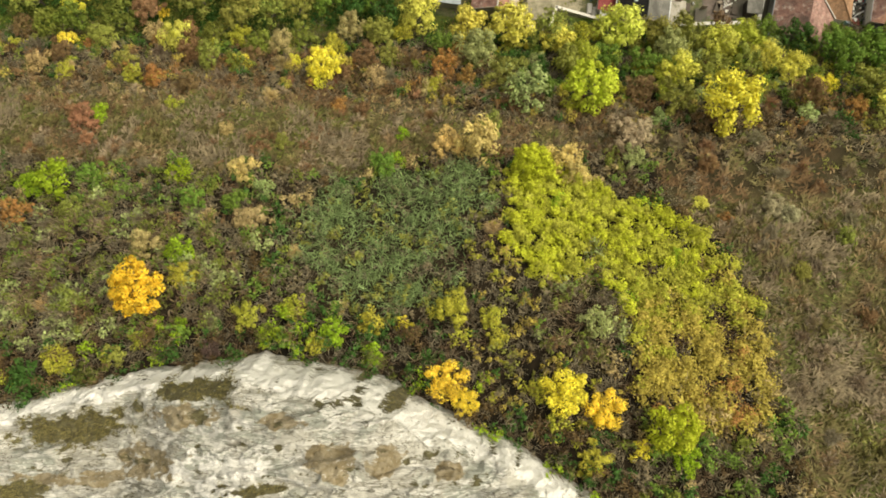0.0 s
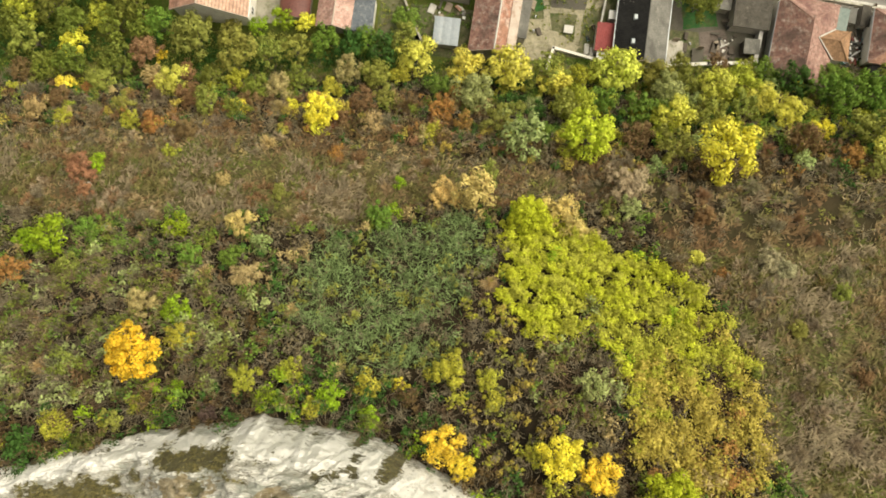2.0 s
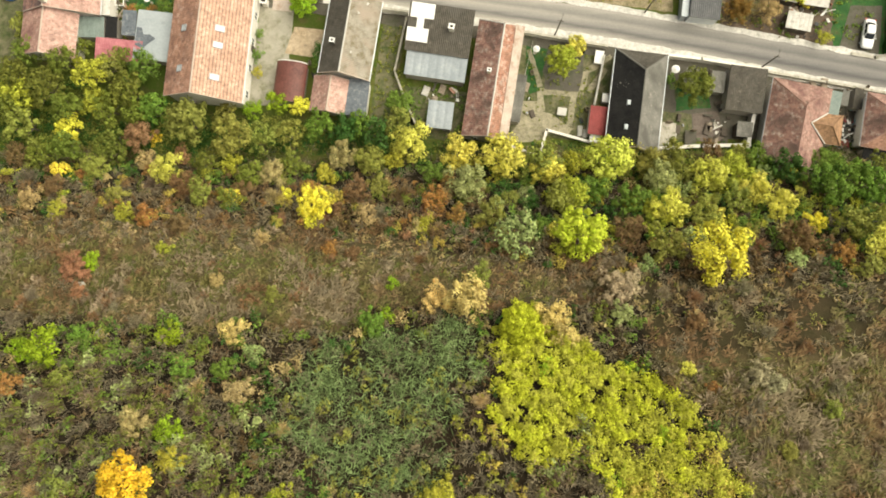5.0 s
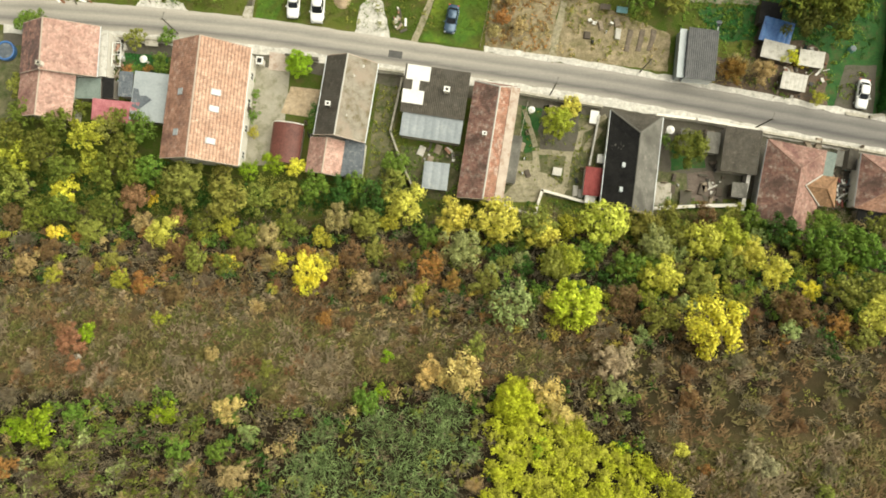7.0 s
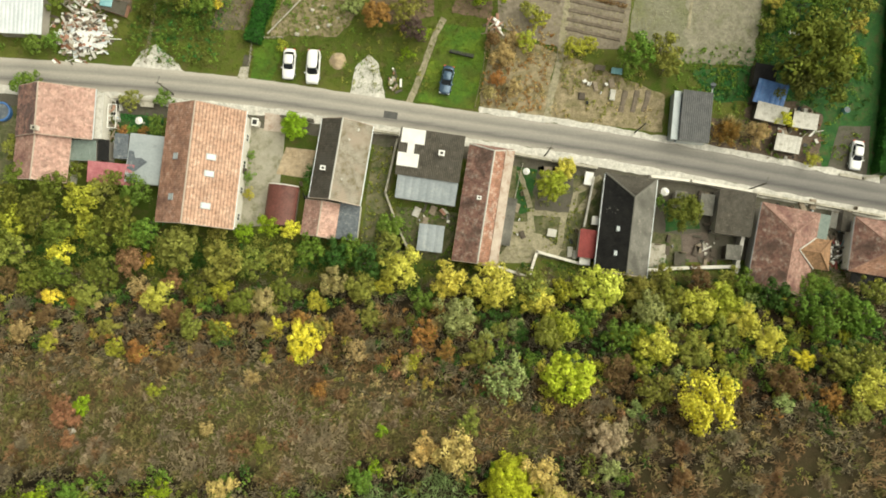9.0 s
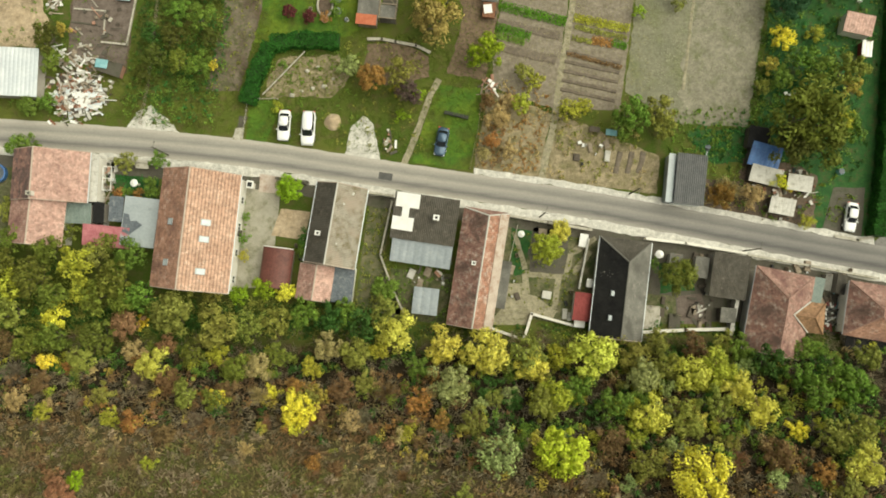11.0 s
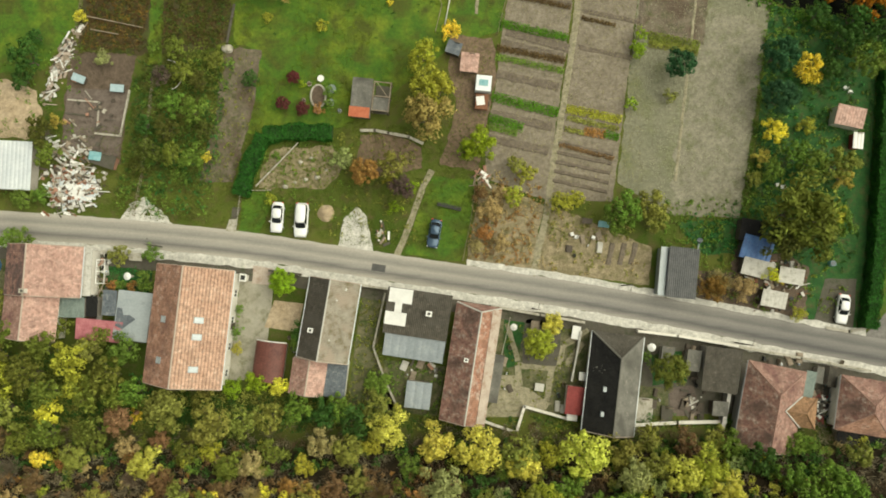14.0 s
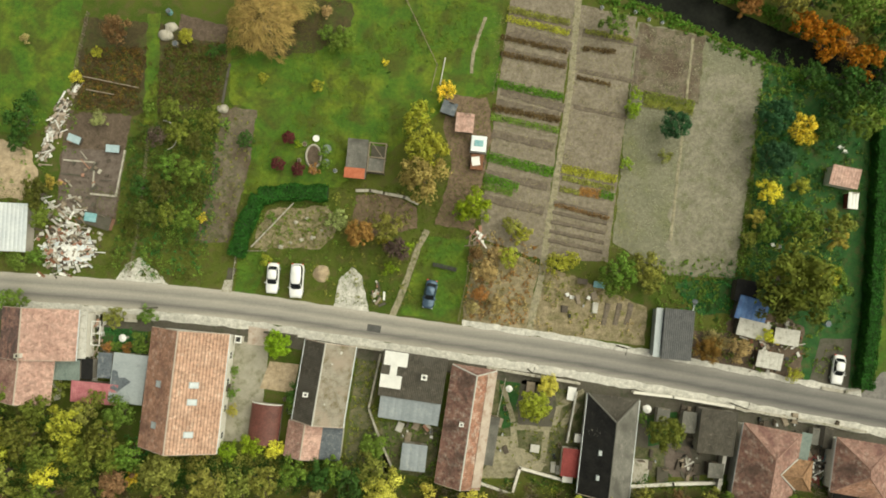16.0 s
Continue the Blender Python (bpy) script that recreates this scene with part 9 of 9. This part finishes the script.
def lying_grass(name, spots, hue_rgb, long, per, label, wide=0.075):
    """Long dry blades laid over by wind and rain, combed in drifts."""
    xyz = np.array(spots)
    n = len(xyz)
    drift = np.array([3.0 * noise.noise((p[0] * 0.12, p[1] * 0.12, 41)) + 1.2 * noise.noise((p[0] * 0.6, p[1] * 0.6, 42)) for p in xyz])
    pts = []
    for _ in range(per):
        a = drift + rng.normal(0, 0.9, n)
        d = np.stack([np.cos(a), np.sin(a), 0 * a], 1)
        root = xyz + rng.normal(0, 0.22, (n, 3)) * np.array((1, 1, 0))
        ln = (long * rng.uniform(0.5, 1.3, n))[:, None]
        tip = root + d * ln + np.array((0, 0, 1.0)) * (ln * rng.uniform(0.15, 0.7, (n, 1)))
        mid = root + d * ln * 0.4 + np.array((0, 0, 1.0)) * ln * 0.4
        side = np.stack([-np.sin(a), np.cos(a), 0 * a], 1) * (wide * rng.uniform(0.5, 1.4, (n, 1)))
        pts.append(np.stack([root, mid + side, tip, mid - side], 1).reshape(-1, 3))
    ob = new(name, cards_mesh(name, np.vstack(pts), TWIG, 4))
    ob.color = (*hue_rgb, 1)
    return tagged(ob, label, "grass", "grass", "stuff")


swards = {k: [] for k in ("olive", "straw", "rusty", "green", "grey")}
for k in range(60000):
    y = seeds.uniform(-21, 34)
    x = seeds.uniform(-1, 1) * (46 + (y + 20) * 0.45)
    if y < rim(x) + 0.4 and x < 17:
        continue
    zn = zone(x, y)
    if zn not in ("meadow", "bare", "fringe", "scrub", "twigs") or (zn != "meadow" and seeds.random() < (0.88 if zn in ("scrub", "twigs") else 0.55)):
        continue
    if noise.noise((x * 0.7, y * 0.7, 83)) < (0.05 if x > 21 and y > 8.5 else -0.32):
        continue
    pick = 0.12 + 1.5 * noise.noise((x * 0.16, y * 0.16, 77)) + 0.5 * noise.noise((x * 0.6, y * 0.6, 78)) + seeds.uniform(-0.22, 0.22)
    if zn in ("fringe", "bare"):
        pick -= 0.3
    elif x < 0 and 12.5 < y < 20.5 or x > 33.5 and y < 9:
        pick += 0.26
    elif x > 22 and y > 8:
        pick -= 0.36
    elif x > 27:
        pick += 0.16
    kind = "rusty" if pick < -0.42 else "straw" if pick < -0.16 else "olive" if pick < 0.22 else "green" if pick < 0.5 else "grey"
    swards[kind].append((x, y, land(x, y)))
lying_grass("dry_grass", swards["olive"], (0.200, 0.172, 0.080), 0.75, 4, "olive-brown dry grass on the slope")
lying_grass("dry_grass", swards["straw"], (0.265, 0.19, 0.105), 0.8, 4, "straw-coloured dry grass on the slope")
lying_grass("dry_grass", swards["rusty"], (0.195, 0.125, 0.068), 0.75, 4, "reddish-brown dry grass on the slope")
lying_grass("dry_grass", swards["green"], (0.140, 0.155, 0.048), 0.7, 4, "greenish grass on the slope")
lying_grass("dry_grass", swards["grey"], (0.27, 0.22, 0.145), 0.8, 4, "grey-brown dead grass on the slope")

# grass on the rock ledges
ledge_spots = []
for cx, cy, a, b in LEDGES:
    for _ in range(int(a * b * 60)):
        x, y = cx + seeds.uniform(-a, a), cy + seeds.uniform(-b, b) + 0.1
        if ledge(x, y) > 0.35:
            ledge_spots.append((x, y, rock_point(x, rim(x) - y)[2] - 0.05))
tufts("ledge_grass", ledge_spots, (0.25, 0.22, 0.09), 0.3, 7, "brownish grass on the rock ledges")


# ---- weeds and crops of the gardens ----
def weeds(hue, x0, x1, y0, y1, n, r0, r1, label, leaf=0.16, gate=-1.0, name_=""):
    """Low plants scattered over a stretch of garden, in drifts."""
    c, nn, s = [], [], []
    for _ in range(n):
        x, y = seeds.uniform(x0, x1), seeds.uniform(y0, y1)
        x += (y - (y0 + y1) / 2) * 0.15
        if noise.noise((x * 0.35, y * 0.35, 51)) < gate or -5 < y - road_y(x) < 3.3 or (32 < x < 51 + (y - 80) * 0.12 and y > 69 and name_ != "stream"):
            continue
        r = seeds.uniform(r0, r1)
        m = int(38 * max(0.55, r * r))
        p, q = bush_cloud(x, y, 0.02, r, r * seeds.uniform(0.6, 1.1), m, 0.2)
        c.append(p)
        nn.append(q)
        s.append(rng.uniform(0.6, 1.25, m) * leaf)
    ob = new("weeds", cards_mesh("weeds", leaf_cards(np.vstack(c), np.vstack(nn), np.concatenate(s), 1.6), LEAF))
    ob.color = (*HUES[hue], 1)
    return tagged(ob, label, "weeds", "garden weeds", "stuff")


weeds("SEDGE", -41, -29, 66, 100, 340, 0.4, 1.1, "dark olive weeds in an overgrown garden")
weeds("GREEN", -42, -28, 66, 90, 240, 0.4, 1.1, "green weeds in an overgrown garden")
weeds("UMBER", -48.5, -39.5, 91.5, 101, 420, 0.25, 0.65, "brown seed heads on an overgrown plot", 0.13)
weeds("BRONZE", -48.5, -39.5, 92, 101, 150, 0.25, 0.6, "rusty dry weeds on an overgrown plot", 0.13)
weeds("SEDGE", -48.5, -39.5, 91, 101, 220, 0.25, 0.6, "olive weeds on an overgrown plot", 0.13)
weeds("SEDGE", -36.6, -27.6, 92.5, 101.5, 380, 0.25, 0.6, "olive weeds on a brown plot", 0.13)
weeds("UMBER", -36.6, -27.6, 92.5, 101.5, 300, 0.25, 0.6, "brown dry weeds on a garden plot", 0.13)
weeds("DARK", -37.0, -28, 92.5, 100, 90, 0.2, 0.5, "dark green weeds on a brown plot", 0.13)
weeds("MOSS", -36.5, -28, 85, 92.5, 190, 0.3, 0.8, "mossy weeds in an overgrown garden", 0.14)
weeds("OLIVE", -30.5, -23.5, 72, 91, 90, 0.15, 0.45, "olive weeds on a dug bed", 0.11)
weeds("MOSS", -22, -10.5, 70.8, 77, 110, 0.15, 0.5, "mossy growth on rough stony ground", 0.11)
weeds("DARK", -60, -4, 36.2, 40.2, 300, 0.6, 1.5, "dark green thicket behind the houses", 0.18)
weeds("OLIVE", -60, -4, 36.2, 40.6, 260, 0.6, 1.4, "olive thicket behind the houses", 0.18)
weeds("DARK", -24, 8, 92, 109, 60, 0.12, 0.32, "dark green tussocks on a lawn", 0.1)
weeds("DARK", -42, -28, 70, 90, 300, 0.4, 1.0, "dark green weeds in an overgrown garden", 0.15)
weeds("GREEN", -62, -50, 66, 92, 110, 0.3, 0.8, "green weeds round a rubble heap")
weeds("RUST", 8.8, 18.4, 59.5, 72, 120, 0.25, 0.7, "rusty dry weeds on a garden plot", 0.14)
weeds("TAN", 8.8, 18.4, 59.5, 73, 130, 0.25, 0.7, "tan dry weeds on a garden plot", 0.14)
weeds("GREEN", -24, -8, 66, 78, 120, 0.2, 0.6, "green weeds on rough ground", 0.14)
weeds("OLIVE", -14, 2, 62, 80, 120, 0.25, 0.7, "olive weeds round an earth bed", 0.14)
weeds("GREEN", 44, 66, 52, 98, 330, 0.35, 1.1, "green orchard undergrowth", 0.17)
weeds("DARK", 46, 68, 58, 100, 240, 0.35, 1.1, "dark green orchard undergrowth", 0.17)
weeds("MOSS", 44, 66, 52, 96, 150, 0.3, 0.9, "mossy orchard undergrowth", 0.16)
weeds("TAN", 41, 49, 53, 58, 70, 0.3, 0.8, "tan reeds beside a shed", 0.15)
weeds("GREEN", 37, 46, 62, 70, 120, 0.3, 0.8, "lush green weeds by a field", 0.15)
bank_c, bank_n, bank_s = [], [], []
for (x0, y0), (x1, y1) in zip(STREAM, STREAM[1:-1]):
    for k in range(int(11 * math.hypot(x1 - x0, y1 - y0))):
        t, o = seeds.random(), seeds.choice((-1, 1)) * seeds.uniform(2.5, 4.6)
        long = math.hypot(x1 - x0, y1 - y0)
        x, y = x0 + (x1 - x0) * t - (y1 - y0) / long * o, y0 + (y1 - y0) * t + (x1 - x0) / long * o
        r = seeds.uniform(0.3, 0.9)
        p, q = bush_cloud(x, y, land(x, y), r, r, 24, 0.2)
        bank_c.append(p)
        bank_n.append(q)
        bank_s.append(rng.uniform(0.7, 1.3, 24) * 0.18)
ob = new("weeds", cards_mesh("weeds", leaf_cards(np.vstack(bank_c), np.vstack(bank_n), np.concatenate(bank_s), 1.6), LEAF))
ob.color = (0.10, 0.22, 0.03, 1)
tagged(ob, "lush green growth along the stream banks", "weeds", "garden weeds", "stuff")
weeds("GREEN", 50.5, 55, 66, 97, 170, 0.35, 0.9, "green growth along the edge of a field", 0.16, -1.0, "stream")
weeds("OLIVE", -8, -3.5, 40, 55, 60, 0.2, 0.5, "olive weeds between houses", 0.13)
weeds("GREEN", -27.4, -25.4, 42, 56, 50, 0.25, 0.6, "green weeds along a driveway", 0.14)
weeds("OLIVE", 17, 24, 37, 51, 50, 0.15, 0.45, "olive weeds in a worn yard", 0.12)
weeds("GREEN", 16.5, 31, 32.5, 37.5, 90, 0.3, 0.9, "green growth along the foot of the bank", 0.16)
weeds("DARK", -60, 70, 33.2, 37.2, 460, 0.5, 1.3, "dark green growth behind the houses", 0.18)
weeds("OLIVE", -60, 70, 33.0, 37.0, 460, 0.5, 1.3, "olive growth behind the houses", 0.18)


def crop_row(x0, y0, x1, y1, wide, hue, label, leaf=0.13):
    n = int(math.hypot(x1 - x0, y1 - y0) * wide * 120)
    t = rng.random(n)
    long = math.hypot(x1 - x0, y1 - y0)
    off = np.clip(rng.normal(0, wide * 0.3, n), -wide * 0.5, wide * 0.5)
    c = np.stack([x0 + (x1 - x0) * t - (y1 - y0) / long * off, y0 + (y1 - y0) * t + (x1 - x0) / long * off, 0.08 + 0.35 * rng.random(n)], 1)
    keep = (np.sin(t * long * 2.2 + x0) + rng.normal(0, 0.8, n)) > -1.5
    c = c[keep]
    nn = rng.normal(0, 0.5, c.shape) + np.array((0, 0, 1.0))
    ob = new("crop_row", cards_mesh("crop_row", leaf_cards(c, nn, leaf * rng.uniform(0.7, 1.3, len(c)), 1.8), LEAF))
    ob.color = (*HUES[hue], 1)
    return tagged(ob, label, "crop row", "rows in the vegetable plots", "stuff")


for x0, y0, x1, y1, wide, hue in ((15.2, 106.6, 24.6, 104.4, 1.0, "OLIVE"), (15.0, 105.2, 24.4, 102.8, 1.0, "YELG"), (14.2, 102.3, 24.0, 100.0, 0.8, "UMBER"), (14.0, 99.8, 23.8, 97.7, 0.8, "UMBER"),
                                  (13.4, 95.3, 23.4, 93.0, 1.2, "CROP"), (12.7, 91.6, 22.9, 89.6, 1.0, "UMBER"), (12.5, 90.2, 22.6, 88.0, 1.0, "GREEN"), (11.8, 84.3, 21.7, 81.7, 1.5, "CROP"),
                                  (11.4, 81.0, 16.5, 79.5, 1.4, "CROP"), (11.4, 79.8, 15.6, 78.6, 0.9, "GREEN"), (22.9, 82.4, 31.0, 80.6, 1.3, "YELG"), (23.0, 81.0, 30.6, 79.2, 0.8, "OLIVE"),
                                  (25.5, 79.0, 28.6, 78.4, 1.3, "RUST"), (28.4, 78.6, 30.6, 78.0, 1.1, "CROP"), (26.4, 100.4, 31.3, 99.9, 0.8, "UMBER"), (25.4, 96.1, 30.4, 94.9, 0.6, "UMBER"), (35.3, 93.1, 42.8, 91.5, 1.8, "MOSS"), (35.3, 92.2, 42.6, 90.8, 1.2, "OLIVE"), (22.6, 79.4, 25.5, 78.6, 0.8, "OLIVE"), (26.8, 103.2, 34.0, 101.6, 0.8, "OLIVE"), (21.8, 77.0, 29.8, 74.8, 0.6, "BROWN")):
    crop_row(x0, y0, x1, y1, wide, hue, f"{WORDS[hue]} crop row in a vegetable plot")

# ---- stubble of the field ----
field_spots = [(x, y, 0.03) for x, y in ((seeds.uniform(33, 53), seeds.uniform(69, 104)) for _ in range(9000)) if inside(x, y, [(34.0, 104.0), (44.5, 102.0), (53.0, 98.0), (49.5, 68.5), (40.0, 68.5), (31.5, 73.0)])]
lying_grass("stubble", field_spots[::4], (0.36, 0.35, 0.26), 0.16, 4, "pale stubble on the mown field", 0.03)
lawn_spots = [(x, y, 0.02) for x, y in ((seeds.uniform(-30, 12), seeds.uniform(79, 108)) for _ in range(9000)) if noise.noise((x * 0.12, y * 0.12, 91)) > -0.1]
tufts("lawn_grass", lawn_spots, (0.135, 0.185, 0.016), 0.12, 4, "yellowish tufts on the lawn", 0.05)

more = [(x, y, 0.02) for x, y in ((seeds.uniform(-62, 12), seeds.uniform(62, 80)) for _ in range(9000)) if not -4 < y - road_y(x) < 2.6]
tufts("verge_grass", more, (0.125, 0.175, 0.03), 0.2, 4, "rough green grass between gardens", 0.05)
plot_weeds = [(x, y, 0.05) for x, y in ((13 + seeds.uniform(0, 21), seeds.uniform(70, 106)) for _ in range(2600))]
lying_grass("plot_weeds", plot_weeds, (0.30, 0.28, 0.15), 0.2, 3, "sparse weeds on the tilled plots", 0.03)

weeds("GREEN", -4.5, 4.8, 37.5, 45.8, 130, 0.2, 0.5, "green weeds in an untidy back yard", 0.13)
weeds("MOSS", -9.6, -3.6, 38.5, 55, 140, 0.15, 0.45, "mossy growth between two houses", 0.12)
weeds("MOSS", 12.5, 24, 40, 51, 90, 0.15, 0.45, "mossy growth in a worn yard", 0.12)
weeds("TAN", 8.8, 34, 57.5, 69, 150, 0.35, 0.9, "tan dry growth on the garden plots", 0.12, 0.02)
weeds("BROWN", 8.8, 12.5, 57.5, 71, 70, 0.35, 0.9, "brown dry growth on a garden plot", 0.12, -0.1)
weeds("OLIVE", 19, 35, 57.5, 68, 130, 0.35, 0.8, "olive growth on a small vegetable garden", 0.13, -0.05)
weeds("MOSS", 19, 35, 62, 69, 90, 0.3, 0.8, "mossy growth at the head of the plots", 0.13, -0.05)
weeds("DARK", -66, -50, 30.5, 47, 240, 0.6, 1.5, "dark green thicket behind the houses", 0.2)
weeds("MOSS", -66, -50, 29.5, 46, 240, 0.6, 1.5, "mossy thicket behind the houses", 0.2)
weeds("EMERALD", -41, -37.5, 40, 43.5, 26, 0.4, 1.0, "emerald growth behind a house", 0.15)
weeds("EMERALD", -18.5, -13.0, 37, 40.5, 40, 0.4, 1.0, "emerald growth behind an outbuilding", 0.15)
weeds("EMERALD", -44, -38, 55.5, 61.5, 60, 0.25, 0.7, "emerald shrubs in a small yard", 0.14)
weeds("EMERALD", 40, 49, 60.8, 67, 130, 0.2, 0.6, "emerald weeds beside a field", 0.13)
weeds("EMERALD", 49, 66, 60, 96, 230, 0.3, 0.9, "emerald orchard undergrowth", 0.15)
weeds("EMERALD", -38, -29, 67, 84, 110, 0.3, 0.8, "emerald weeds in an overgrown garden", 0.14)
weeds("GREEN", 18, 47, 33.0, 36.2, 260, 0.5, 1.2, "green growth below the yard wall", 0.17)
weeds("YELG", 12, 47, 32.0, 35.8, 140, 0.5, 1.2, "yellowing growth below the yard wall", 0.17)
